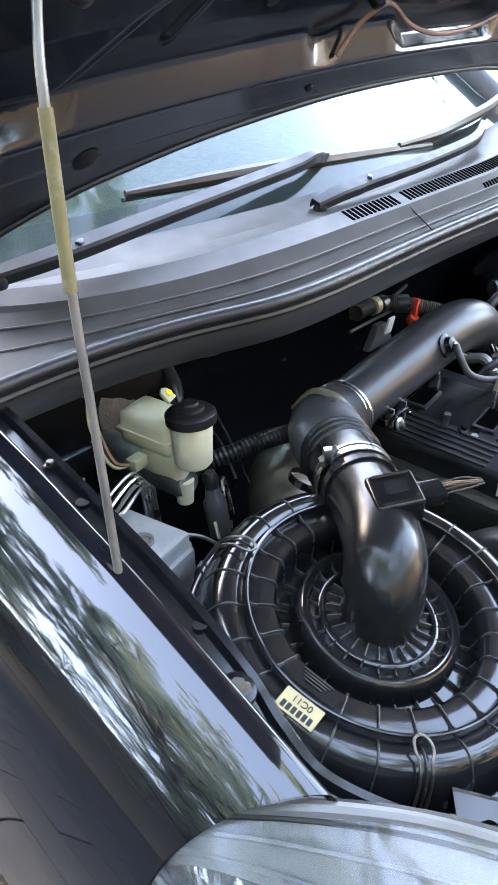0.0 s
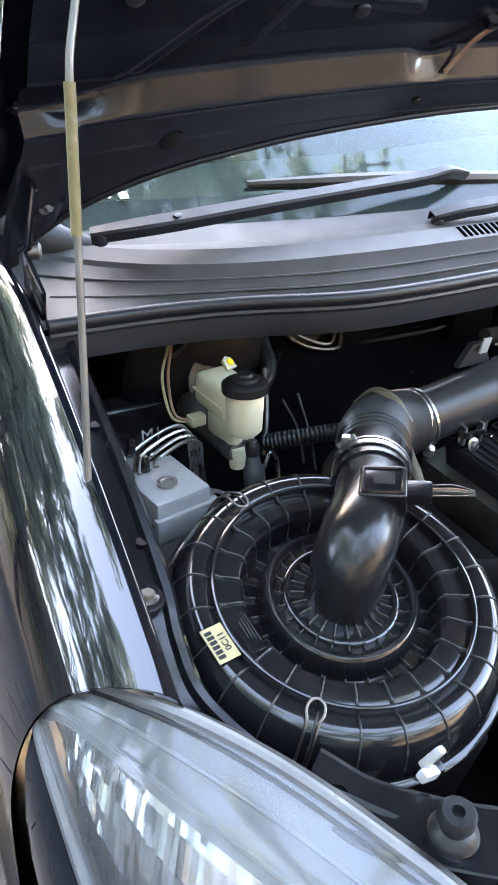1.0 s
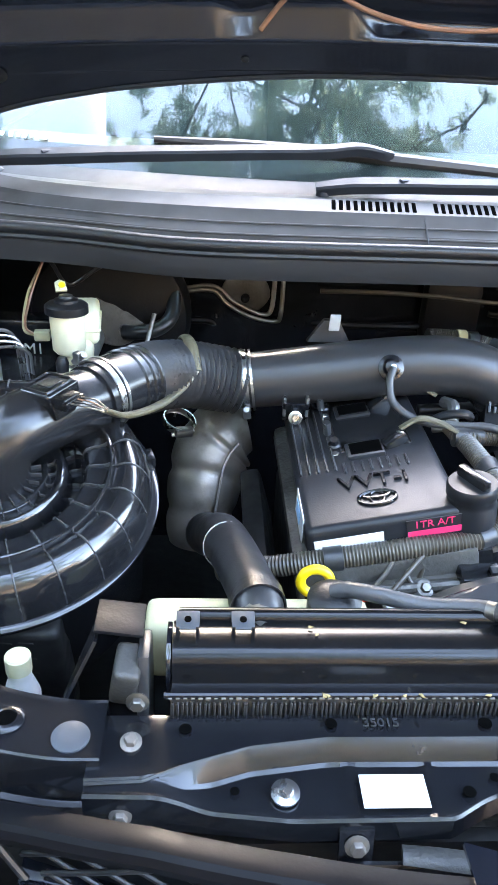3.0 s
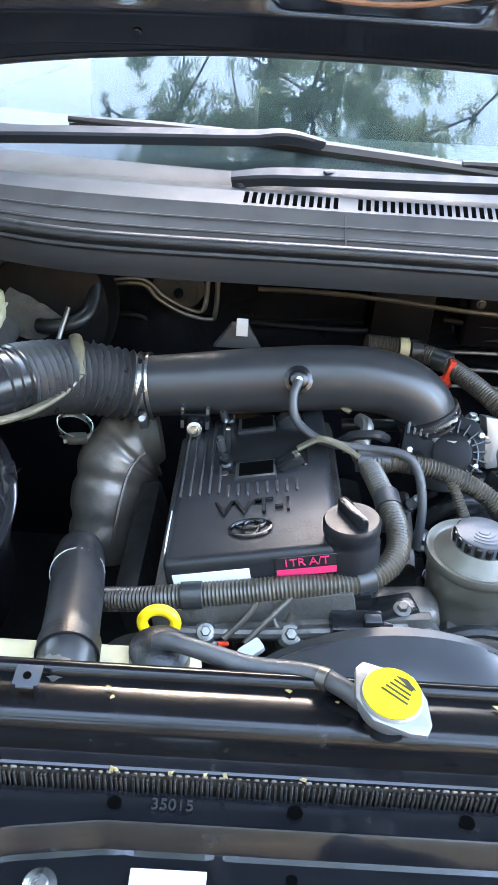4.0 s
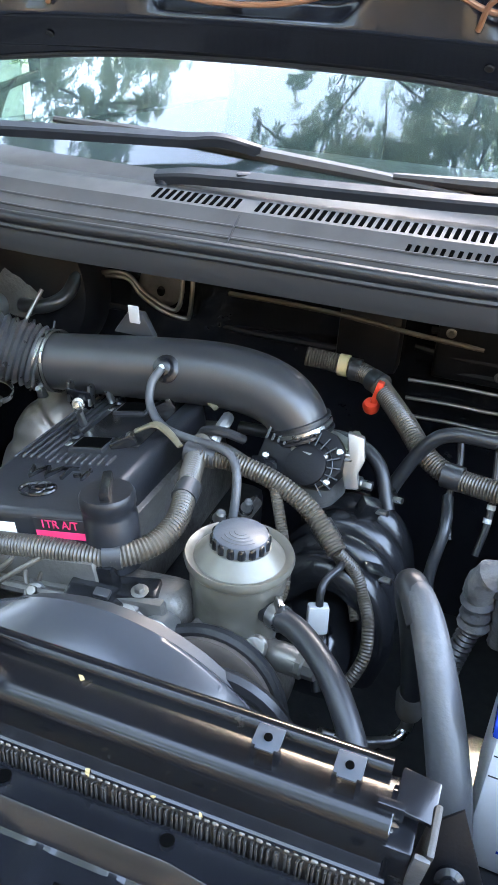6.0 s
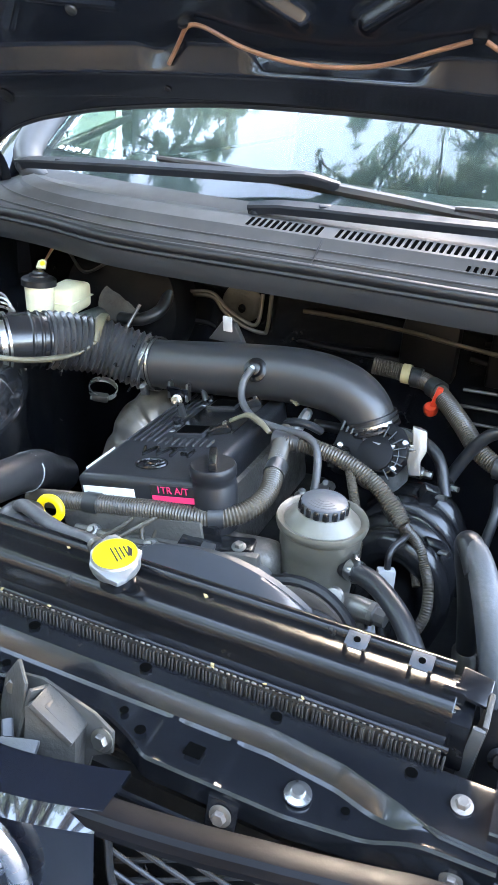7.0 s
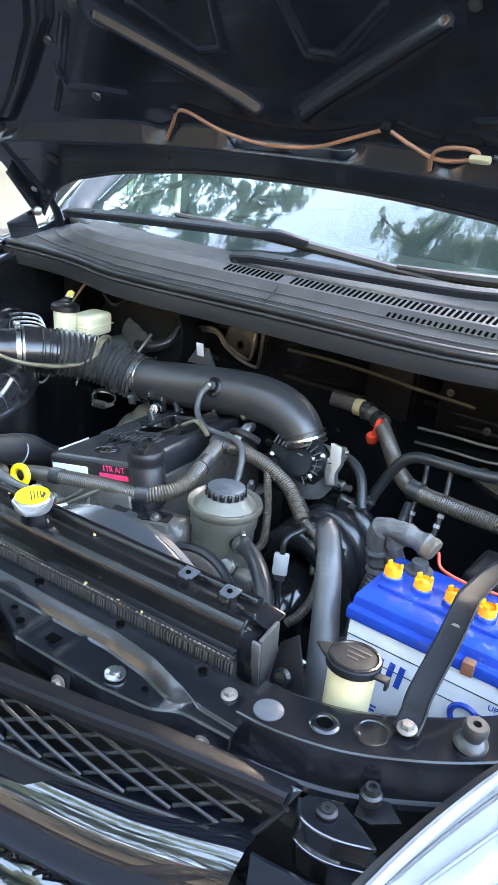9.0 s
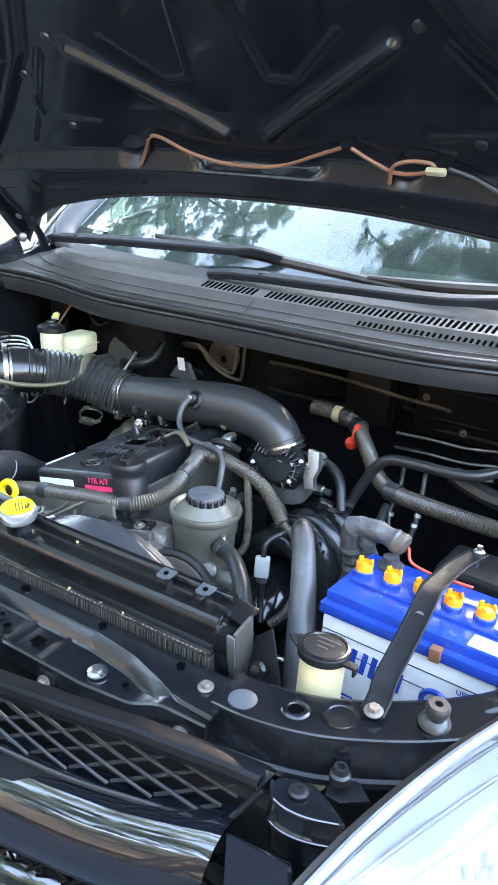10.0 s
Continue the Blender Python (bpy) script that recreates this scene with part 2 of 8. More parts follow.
def glass(name, col, rough=0.0, ior=1.5):
    m = bpy.data.materials.new(name)
    m.use_nodes = True
    b = m.node_tree.nodes["Principled BSDF"]
    b.inputs["Base Color"].default_value = (*col, 1)
    b.inputs["Roughness"].default_value, b.inputs["IOR"].default_value = rough, ior
    b.inputs["Transmission Weight"].default_value = 1.0
    return m


WINDGLASS = glass("green_tinted_glass", (0.50, 0.68, 0.63), 0.0, 1.34)
WINDGLASS.node_tree.nodes["Principled BSDF"].inputs["Transmission Weight"].default_value = 0.985
LENSGLASS = glass("lamp_lens", (0.90, 0.92, 0.93), 0.03, 1.35)
LENSGLASS.node_tree.nodes["Principled BSDF"].inputs["Transmission Weight"].default_value = 0.95

# ---- mesh tools (all in world metres) ----
def world_of(ob):
    return world_of(ob.parent) @ ob.matrix_basis if ob.parent else ob.matrix_basis.copy()


def finish(name, bm, material, angle=38):
    me = bpy.data.meshes.new(name)
    bm.to_mesh(me)
    bm.free()
    me.materials.append(material)
    me.polygons.foreach_set("use_smooth", [True] * len(me.polygons))
    me.set_sharp_from_angle(angle=radians(angle))
    return me


def part(name, bm, material, parent, label="", angle=38):
    bmesh.ops.recalc_face_normals(bm, faces=bm.faces)
    me = finish(name, bm, material, angle)
    me.transform(world_of(parent).inverted())
    ob = new(name, me)
    ob.parent = parent
    return tagged(ob, label)


def thing(name, loc, label, category, group="", kind=""):
    ob = new(name)
    ob.empty_display_size = 0.05
    ob.location = loc
    ob.matrix_basis = Matrix.Translation(loc)
    return tagged(ob, label, category, group, kind)


def solo(name, bm, material, label, category, group="", kind=""):
    """A thing of one mesh."""
    bmesh.ops.recalc_face_normals(bm, faces=bm.faces)
    return tagged(new(name, finish(name, bm, material)), label, category, group, kind)


def smooth_path(pts, res=6):
    pts = [Vector(p) for p in pts]
    if len(pts) < 3:
        return pts
    ext = [2 * pts[0] - pts[1]] + pts + [2 * pts[-1] - pts[-2]]
    out = []
    for i in range(1, len(ext) - 2):
        a, b, c, d = ext[i - 1:i + 3]
        for k in range(res):
            t = k / res
            out.append(0.5 * (2 * b + (c - a) * t + (2 * a - 5 * b + 4 * c - d) * t * t + (3 * b - a - 3 * c + d) * t ** 3))
    return out + [pts[-1]]


def resample(path, step):
    out, acc = [path[0]], 0.0
    for a, b in zip(path, path[1:]):
        d = (b - a).length
        while d > 1e-9 and acc + d >= step:
            a = a + (b - a) * ((step - acc) / d)
            d = (b - a).length
            acc = 0.0
            out.append(a)
        acc += d
    return out


def tube(pts, r, seg=12, res=6, bm=None, flat=1.0, caps=True, raw=False):
    """A round tube along a smooth path; r: a radius, or one for each given point."""
    bm = bm or bmesh.new()
    path = [Vector(p) for p in pts] if raw else smooth_path(pts, res)
    if isinstance(r, (int, float)):
        rad = [r] * len(path)
    else:
        n = len(path) - 1
        rad = [float(np.interp(i / n * (len(r) - 1), range(len(r)), r)) for i in range(n + 1)]
    up, rings = None, []
    for i, p in enumerate(path):
        t = (path[min(i + 1, len(path) - 1)] - path[max(i - 1, 0)]).normalized()
        if up is None:
            up = Vector((0, 0, 1)) if abs(t.z) < 0.9 else Vector((0, 1, 0))
        up = (up - t * up.dot(t)).normalized()
        side = t.cross(up)
        rings.append([bm.verts.new(p + rad[i] * (math.cos(a) * side + flat * math.sin(a) * up)) for a in (2 * math.pi * k / seg for k in range(seg))])
    for a, b in zip(rings, rings[1:]):
        for k in range(seg):
            bm.faces.new((a[k], a[(k + 1) % seg], b[(k + 1) % seg], b[k]))
    if caps:
        bm.faces.new(rings[0][::-1])
        bm.faces.new(rings[-1])
    return bm


def bellows(pts, r, pitch=0.004, depth=0.12, seg=12, bm=None):
    """A corrugated tube: rings of two radii along the path."""
    path = resample(smooth_path(pts, 10), pitch / 4)
    bm = bm or bmesh.new()
    rad = [r * (1 - depth * (0.5 + 0.5 * math.cos(2 * math.pi * i / 4))) for i in range(len(path))]
    return tube(path, rad if len(rad) > 2 else r, seg, raw=True, bm=bm)


def lathe(profile, seg=32, bm=None, m=None, close=True):
    """Turns (r, z) about z."""
    bm = bm or bmesh.new()
    m = m or Matrix()
    rings = []
    for r, z in profile:
        if r < 1e-6:
            rings.append([bm.verts.new(m @ Vector((0, 0, z)))])
        else:
            rings.append([bm.verts.new(m @ Vector((r * math.cos(2 * math.pi * k / seg), r * math.sin(2 * math.pi * k / seg), z))) for k in range(seg)])
    for a, b in zip(rings, rings[1:]):
        for k in range(seg):
            q = [a[k % len(a)], a[(k + 1) % seg % len(a)], b[(k + 1) % seg % len(b)], b[k % len(b)]]
            q = list(dict.fromkeys(q))
            if len(q) > 2:
                bm.faces.new(q)
    if close:
        for ring in (rings[0], rings[-1]):
            if len(ring) > 2:
                bm.faces.new(ring)
    return bm


def box(size, m=None, bevel=0.0, bm=None, seg=2):
    b2 = bmesh.new()
    bmesh.ops.create_cube(b2, size=1.0)
    bmesh.ops.scale(b2, vec=size, verts=b2.verts)
    if bevel:
        bmesh.ops.bevel(b2, geom=list(b2.edges), offset=bevel, segments=seg, profile=0.6, affect="EDGES")
    if m is not None:
        bmesh.ops.transform(b2, matrix=m, verts=b2.verts)
    return joined(b2, bm)


def joined(b2, bm):
    if bm is None:
        return b2
    me = bpy.data.meshes.new("tmp")
    b2.to_mesh(me)
    b2.free()
    bm.from_mesh(me)
    bpy.data.meshes.remove(me)
    return bm


def prism(poly, depth, m=None, bevel=0.0, bm=None):
    """A flat outline in xy, given depth downwards in z."""
    b2 = bmesh.new()
    vs = [b2.verts.new((x, y, 0)) for x, y in poly]
    f = b2.faces.new(vs)
    r = bmesh.ops.extrude_face_region(b2, geom=[f])
    bmesh.ops.translate(b2, vec=(0, 0, -depth), verts=[v for v in r["geom"] if isinstance(v, bmesh.types.BMVert)])
    if bevel:
        bmesh.ops.bevel(b2, geom=list(b2.edges), offset=bevel, segments=2, profile=0.6, affect="EDGES")
    if m is not None:
        bmesh.ops.transform(b2, matrix=m, verts=b2.verts)
    return joined(b2, bm)


def sheet(rows, thick=0.0, bm=None):
    """A surface through rows of points, all rows of one length."""
    b2 = bmesh.new()
    vs = [[b2.verts.new(p) for p in row] for row in rows]
    for a, b in zip(vs, vs[1:]):
        for k in range(len(a) - 1):
            b2.faces.new((a[k], a[k + 1], b[k + 1], b[k]))
    if thick:
        bmesh.ops.recalc_face_normals(b2, faces=b2.faces)
        bmesh.ops.solidify(b2, geom=list(b2.faces), thickness=thick)
    return joined(b2, bm)


def axis(p, d, up=(0, 0, 1)):
    """A frame at p whose z points along d."""
    z = Vector(d).normalized()
    u = Vector(up)
    if abs(z.dot(u)) > 0.95:
        u = Vector((0, 1, 0))
    x = u.cross(z).normalized()
    y = z.cross(x)
    return Matrix.Translation(p) @ Matrix((x, y, z)).transposed().to_4x4()


def bolt_mesh(p, d, r=0.007, bm=None):
    m = axis(p, d)
    bm = lathe([(r * 1.55, 0), (r * 1.55, r * 0.22), (r * 1.05, r * 0.36)], 16, bm, m)
    return lathe([(r, r * 0.3), (r, r * 0.95), (r * 0.82, r * 1.15), (0, r * 1.15)], 6, bm, m)


def words(name, text, size, m, material, parent, depth=0.0006, align="CENTER"):
    cu = bpy.data.curves.new(name, "FONT")
    cu.body, cu.size, cu.extrude, cu.align_x, cu.align_y = text, size, depth, align, "CENTER"
    tmp = bpy.data.objects.new("tmp_text", cu)
    scene.collection.objects.link(tmp)
    me = bpy.data.meshes.new_from_object(tmp)
    bpy.data.objects.remove(tmp)
    bpy.data.curves.remove(cu)
    me.name = name
    me.materials.clear()
    me.materials.append(material)
    me.transform(world_of(parent).inverted() @ m)
    ob = new(name, me)
    ob.parent = parent
    return ob


def lerp(x, xs, ys):
    return float(np.interp(x, xs, ys))
# ---- the car's body ----
car = thing("car", (0, 0.6, 0), "black car with its hood propped open over the engine", "car")

# hood: x across, u along its length towards the front, h towards its underside
HC, HS = math.cos(radians(45)), math.sin(radians(45))
def hood_at(x, u, h):
    return Vector((x, 0.49 - HC * u - HS * h, 1.417 + HS * u - HC * h))


def bump_line(x, u, a, b, w):
    """0 to 1: how near (x, u) lies to the line a-b, of half width w."""
    ax, ay, bx, by = *a, *b
    L = math.hypot(bx - ax, by - ay)
    t = min(1, max(0, ((x - ax) * (bx - ax) + (u - ay) * (by - ay)) / L ** 2))
    d = math.hypot(x - ax - t * (bx - ax), u - ay - t * (by - ay)) / w
    return 0.0 if d >= 1 else (1 - d * d) ** 2 * (1.0 if d > 0.45 else 1.0)


def step(v, a, b):
    t = min(1.0, max(0.0, (v - a) / (b - a)))
    return t * t * (3 - 2 * t)


def hood_rear(x):
    return sum(lerp(abs(x + k * 0.012), [0, 0.15, 0.25, 0.34, 0.42, 0.54, 0.61, 0.66, 0.70, 0.74], [-0.113, -0.115, -0.123, -0.134, -0.147, -0.178, -0.212, -0.255, -0.295, -0.34]) for k in (-2, -1, 0, 1, 2)) / 5


def hood_height(x, u):
    ax = abs(x)
    v = u + 0.044 + 0.055 * x * x
    # rear flange, folded lip, then the recessed panel
    # the lip's wall is steep at the middle, at the round notches and beyond the ends
    w = step(ax, 0.085, 0.14) * (1 - step(ax, 0.56, 0.68)) * (0.5 + 0.5 * step(abs(ax - 0.255), 0.004, 0.036))
    e = -0.003 + 0.019 * w
    h = 0.05 * x * x + lerp(v, [-0.12, -0.060, -0.056, -0.014, -0.010, -0.008, -0.006, e, e + 0.004, e + 0.010, 0.05, 0.09], [0.008, 0.010, 0.0115, 0.0140, 0.0150, 0.0146, 0.0128, -0.008, -0.0110, -0.012, -0.014, -0.020])
    # V ribs and the frame outside them
    h += 0.011 * bump_line(ax, u, (0.041, 0.014), (0.273, 0.163), 0.0125) + 0.004 * bump_line(ax, u, (0.041, 0.014), (0.273, 0.163), 0.026)
    h += 0.003 * max(bump_line(ax, u, (0.070, 0.11), (0.030, 0.32), 0.009), bump_line(ax, u, (0.070, 0.11), (0.115, 0.105), 0.009), bump_line(ax, u, (0.115, 0.105), (0.20, 0.18), 0.009))
    h += 0.003 * max(bump_line(ax, u, (0.486, -0.013), (0.345, 0.160), 0.009), bump_line(ax, u, (0.345, 0.165), (0.394, 0.108), 0.007))
    # the low frame of the pocket outside the ribs
    h += 0.0025 * max(bump_line(ax, u, (0.30, 0.02), (0.43, 0.03), 0.008), bump_line(ax, u, (0.43, 0.03), (0.42, 0.08), 0.008))
    side = ax - lerp(u, [-0.05, 0.05, 0.163, 0.256, 0.5], [0.62, 0.50, 0.375, 0.31, 0.27])
    h += 0.020 * step(side, -0.010, 0.012) * step(u, -0.05, -0.02) + 0.005 * step(side, 0.025, 0.035)
    return h


hood = part("hood", sheet([[hood_at(x, u, hood_height(x, u)) for x in np.linspace(-0.70, 0.70, 441)]
                           for u in [*np.linspace(-0.06, 0.0, 40), *np.linspace(0.003, 0.30, 110), 0.45, 0.6, 0.75]]), HOODPAINT, car, "open black hood with pressed ribs on its underside", 75)
def hood_lip_row(k):
    row = []
    for x in np.linspace(-0.70, 0.70, 261):
        u = hood_rear(x) + k * (-0.06 - hood_rear(x))
        row.append(hood_at(x, u, hood_height(x, u)))
    return row
part("lip", sheet([hood_lip_row(k) for k in np.linspace(0, 1, 70)]), HOODPAINT, hood, "", 75)
part("skin", sheet([[hood_at(x, u, -0.035 + 0.05 * x * x) for x in np.linspace(-0.71, 0.71, 61) for u in [0.78 + k * (hood_rear(x) + 0.004 - 0.78)]] for k in np.linspace(0, 1, 15)], 0.001), PAINT, hood)
part("weather_seal", tube([hood_at(x, hood_rear(x) + 0.004, hood_height(x, hood_rear(x)) + 0.001) for x in np.linspace(-0.69, 0.69, 25)], 0.003, 8), RUBBER, hood)
for s in (-1, 1):
    part("drain_hole", lathe([(0.014, 0), (0.012, 0.001), (0, 0.001)], 16, m=axis(hood_at(s * 0.545, -0.115, hood_height(0.545, -0.115) + 0.0015), (0, -HS, -HC))), DARK, hood)
    part("drain_hole", lathe([(0.005, 0), (0.004, 0.001), (0, 0.001)], 10, m=axis(hood_at(s * 0.25, -0.085, hood_height(0.25, -0.085) + 0.0015), (0, -HS, -HC))), DARK, hood)
# washer tube clipped under the hood
def washer_tube(pts):
    return tube([hood_at(x, u, hood_height(x, u) + 0.006 + h) for x, u, h in pts], 0.0030, 8)
part("washer_tube", washer_tube([(-0.235, -0.045, 0.0), (-0.215, -0.02, 0.004), (-0.195, 0.004, 0.004), (-0.172, 0.004, 0.004), (-0.12, -0.018, 0.01), (-0.06, -0.032, 0.014), (0.0, -0.036, 0.014), (0.06, -0.030, 0.012), (0.12, -0.010, 0.008), (0.165, 0.004, 0.004)]), COPPER, hood, "amber washer tube clipped to the hood")
part("washer_tube", washer_tube([(0.18, 0.004, 0.004), (0.21, -0.012, 0.008), (0.245, -0.026, 0.012), (0.28, -0.026, 0.01), (0.305, -0.018, 0.008), (0.30, -0.008, 0.008), (0.27, -0.006, 0.01), (0.245, -0.016, 0.012), (0.235, -0.045, 0.0)]), COPPER, hood)
part("washer_tube", washer_tube([(0.325, -0.018, 0.004), (0.36, -0.03, 0.004), (0.40, -0.045, 0.002)]), GREYHOSE, hood)
for x in (-0.2, 0.172):
    part("tube_clip", box((0.016, 0.010, 0.014), axis(hood_at(x, 0.006, hood_height(x, 0.006) + 0.006), (0, -HS, -HC)), 0.003), PLASTIC, hood)
part("hose_joint", box((0.03, 0.010, 0.010), axis(hood_at(0.31, -0.016, 0.012), (0, -HS, -HC)), 0.004), MILKYGREEN, hood)
for s in (-1, 1):
    for x, u in ((0.41, 0.12), (0.37, 0.015), (0.31, 0.185), (0.62, 0.06), (0.60, 0.11)):
        part("hood_plug", lathe([(0.009, 0), (0.008, 0.003), (0.003, 0.005), (0, 0.005)], 10, m=axis(hood_at(s * x, u, hood_height(s * x, u)), (0, -HS, -HC))), MATTPLASTIC, hood)
    hg = part("hood_hinge", tube([(s * 0.675, 0.60, 1.285), (s * 0.685, 0.64, 1.255), (s * 0.69, 0.70, 1.19), (s * 0.70, 0.72, 1.12)], [0.012, 0.011, 0.012, 0.014], 8, flat=0.45), BAYPAINT, car, "black painted hood hinge arm")
    part("hinge_plate", box((0.006, 0.075, 0.050), pose(s * 0.690, 0.600, 1.165, 20), 0.003), BAYPAINT, hg)
    part("hinge_leaf", box((0.006, 0.110, 0.026), pose(s * 0.686, 0.600, 1.245, -48), 0.003), BAYPAINT, hg)
    part("hinge_pin", lathe([(0.010, 0), (0.010, 0.012), (0.006, 0.015), (0, 0.015)], 14, m=axis((s * 0.686, 0.632, 1.198), (-s, -0.2, 0))), ZINC, hg)
    part("hinge_bolt", bolt_mesh((s * 0.672, 0.585, 1.29), (s * -0.5, -0.8, -0.2), 0.008), STEEL, hg)
    part("hinge_bolt", bolt_mesh((s * 0.665, 0.615, 1.25), (s * -0.5, -0.8, -0.2), 0.007), STEEL, hg)

# windshield, bowed in plan
TAN33 = math.tan(radians(33))
def glass_y(x, z):
    return 0.640 + 0.22 * x * x + (z - 1.19) / TAN33
wind = part("windshield", sheet([[Vector((x, glass_y(x, z), z)) for x in np.linspace(-0.645, 0.645, 41)] for z in np.linspace(1.165, 1.75, 14)], 0.005), WINDGLASS, car, "green-tinted windshield reflecting trees and sky")
part("frit_band", sheet([[Vector((x, glass_y(x, z) + 0.0075, z)) for x in np.linspace(-0.645, 0.645, 31)] for z in (1.165, 1.214)], 0.0006), INK, wind)
for i, (x, w) in enumerate(((-0.600, 0.010), (-0.584, 0.006), (-0.573, 0.005), (-0.562, 0.006), (-0.552, 0.004))):
    part("sticker_stroke", box((w, 0.0012, 0.012 if i % 2 else 0.008), axis((x, glass_y(x, 1.222) - 0.0045, 1.222), (0, -0.545, 0.839)) @ pose(0, 0, 0, 90, 0, 12 * (i % 3 - 1))), PAPER, wind)
part("sticker_square", box((0.012, 0.0012, 0.012), axis((-0.534, glass_y(-0.534, 1.222) - 0.0045, 1.222), (0, -0.545, 0.839)) @ pose(0, 0, 0, 90)), PAPER, wind)
for s in (-1, 1):
    part("pillar", tube([(s * 0.715, 0.70, 1.12), (s * 0.72, 0.80, 1.20), (s * 0.715, 1.05, 1.36), (s * 0.69, 1.65, 1.74)], [0.03, 0.04, 0.048, 0.048], 16), PAINT, car)
    part("pillar_trim", tube([(s * 0.585, 0.695, 1.174), (s * 0.640, 0.722, 1.184), (s * 0.676, 0.775, 1.214), (s * 0.684, 0.88, 1.28), (s * 0.680, 1.05, 1.388), (s * 0.655, 1.62, 1.74)], [0.010, 0.024, 0.033, 0.034, 0.030, 0.022], 14), COWLPLASTIC, car)
    part("door_body", sheet([[(s * x, y, z) for x, z in ((0.78, 1.14), (0.85, 0.98), (0.875, 0.75), (0.86, 0.30))] for y in (1.25, 1.8, 2.6)], 0.01), PAINT, car)
    part("quarter_glass", sheet([[(s * 0.79, y, z) for y in (1.05, 1.25)] for z in (1.14, 1.3)], 0.004), WINDGLASS, car)
part("cabin_side", box((0.03, 2.3, 1.25), pose(-0.79, 2.45, 1.1)), DASH, car)
part("cabin_side", box((0.03, 2.3, 1.25), pose(0.79, 2.45, 1.1)), DASH, car)
part("roof", sheet([[(x, 1.62 + 0.2 * x * x + k, 1.735 + 0.02 * math.sin(k * 3)) for x in np.linspace(-0.72, 0.72, 9)] for k in np.linspace(0, 2.2, 8)], 0.02), PAINT, car)
part("dashboard", sheet([[(x, 0.72 + 0.2 * x * x + k, 1.165 - 0.15 * max(0, k - 0.42)) for x in np.linspace(-0.70, 0.70, 11)] for k in (0.0, 0.15, 0.3, 0.42, 0.55, 0.6)], 0.02), DASH, car, "dark dashboard behind the glass")
part("cabin_floor", box((1.4, 2.2, 0.04), pose(0, 2.3, 0.5)), DASH, car)
part("cabin_back", box((1.4, 0.04, 1.2), pose(0, 3.4, 1.1)), DASH, car)
for x in (-0.36, 0.36):
    st = part("seat_back", box((0.48, 0.14, 0.62), pose(x, 2.0, 1.0, -14), 0.05, seg=3), SEATCLOTH, car, "dark brown cloth seat back")
    part("headrest", box((0.26, 0.10, 0.17), pose(x, 2.12, 1.42, -12), 0.04, seg=3), SEATCLOTH, st)
part("rear_mirror", box((0.22, 0.03, 0.06), pose(0.0, 1.36, 1.58, 10), 0.012), DASH, car)

# cowl: the seal's line and the upper lip's line in plan
def mirrored(xs, ys):
    return [-x for x in xs[::-1]] + list(xs[1:]), ys[::-1] + list(ys[1:])
SX, SY = mirrored([0, 0.1, 0.23, 0.3, 0.36, 0.45, 0.54, 0.65, 0.72], [0.497, 0.495, 0.492, 0.494, 0.502, 0.535, 0.553, 0.560, 0.556])
LX, LY = mirrored([0, 0.25, 0.4, 0.5, 0.58, 0.64, 0.69, 0.72], [0.550, 0.552, 0.566, 0.592, 0.632, 0.69, 0.76, 0.80])
COWLX = np.linspace(-0.72, 0.72, 73)
def seal_y(x):
    return sum(lerp(x + k * 0.02, SX, SY) for k in (-2, -1, 0, 1, 2)) / 5
def lip_y(x):
    return sum(lerp(x + k * 0.02, LX, LY) for k in (-2, -1, 0, 1, 2)) / 5
def cowl_rows():
    rows = []
    for x in COWLX:
        s, l = seal_y(x), lip_y(x)
        g = max(glass_y(x, 1.193) - 0.003, l + 0.045)
        rows.append([Vector((x, y, z)) for y, z in ((s + 0.006, 1.132), (s + 0.011, 1.140), (s + 0.016, 1.1405), (s + 0.45 * (l - s), 1.149), (s + 0.55 * (l - s), 1.152), (l - 0.008, 1.166),
                     (l - 0.002, 1.1715), (l + 0.001, 1.1722), (l + 0.028, 1.1810), (l + 0.031, 1.1800), (l + 0.6 * (g - l), 1.1800), (g, 1.1905), (g + 0.005, 1.184))])
    return rows
cowl = part("cowl_cover", sheet(cowl_rows(), 0.003), COWLPLASTIC, car, "dusty black plastic cowl cover with louvred vents", 14)
for f, z in ((0.36, 1.1470), (0.66, 1.1572)):
    part("cowl_groove", tube([(x, seal_y(x) + f * (lip_y(x) - seal_y(x)), z) for x in np.linspace(-0.67, 0.67, 45)], 0.0016, 6, res=2), COWLPLASTIC, cowl)
part("cowl_seal", tube([(x, seal_y(x), 1.137) for x in np.linspace(-0.69, 0.69, 35)], 0.0085, 10, res=2), RUBBER, car, "ribbed rubber seal along the cowl")
part("cowl_seal_lip", tube([(x, seal_y(x) - 0.004, 1.127) for x in np.linspace(-0.69, 0.69, 35)], 0.0045, 8, res=2), RUBBER, car)
part("cowl_front", sheet([[Vector((x, seal_y(x) + dy, z)) for dy, z in ((-0.002, 1.128), (-0.003, 1.112), (0.004, 1.096), (0.03, 1.094), (0.10, 1.10))] for x in COWLX], 0.003), MATTPLASTIC, car, "black plastic face under the cowl seal")
part("cowl_seam", box((0.0016, 0.052, 0.0016), pose(-0.006, 0.527, 1.156, 33)), INK, cowl)
# the louvres aren't cut: dark bars on the cowl paint the shade in the gaps
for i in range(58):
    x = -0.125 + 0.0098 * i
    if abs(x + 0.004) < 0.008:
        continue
    part("vent_slot_shade", box((0.0054, 0.0235, 0.0022), pose(x, lip_y(x) + 0.0148, 1.1767, 18, 0, -5), 0.0008, seg=1), HOLESHADE, cowl)
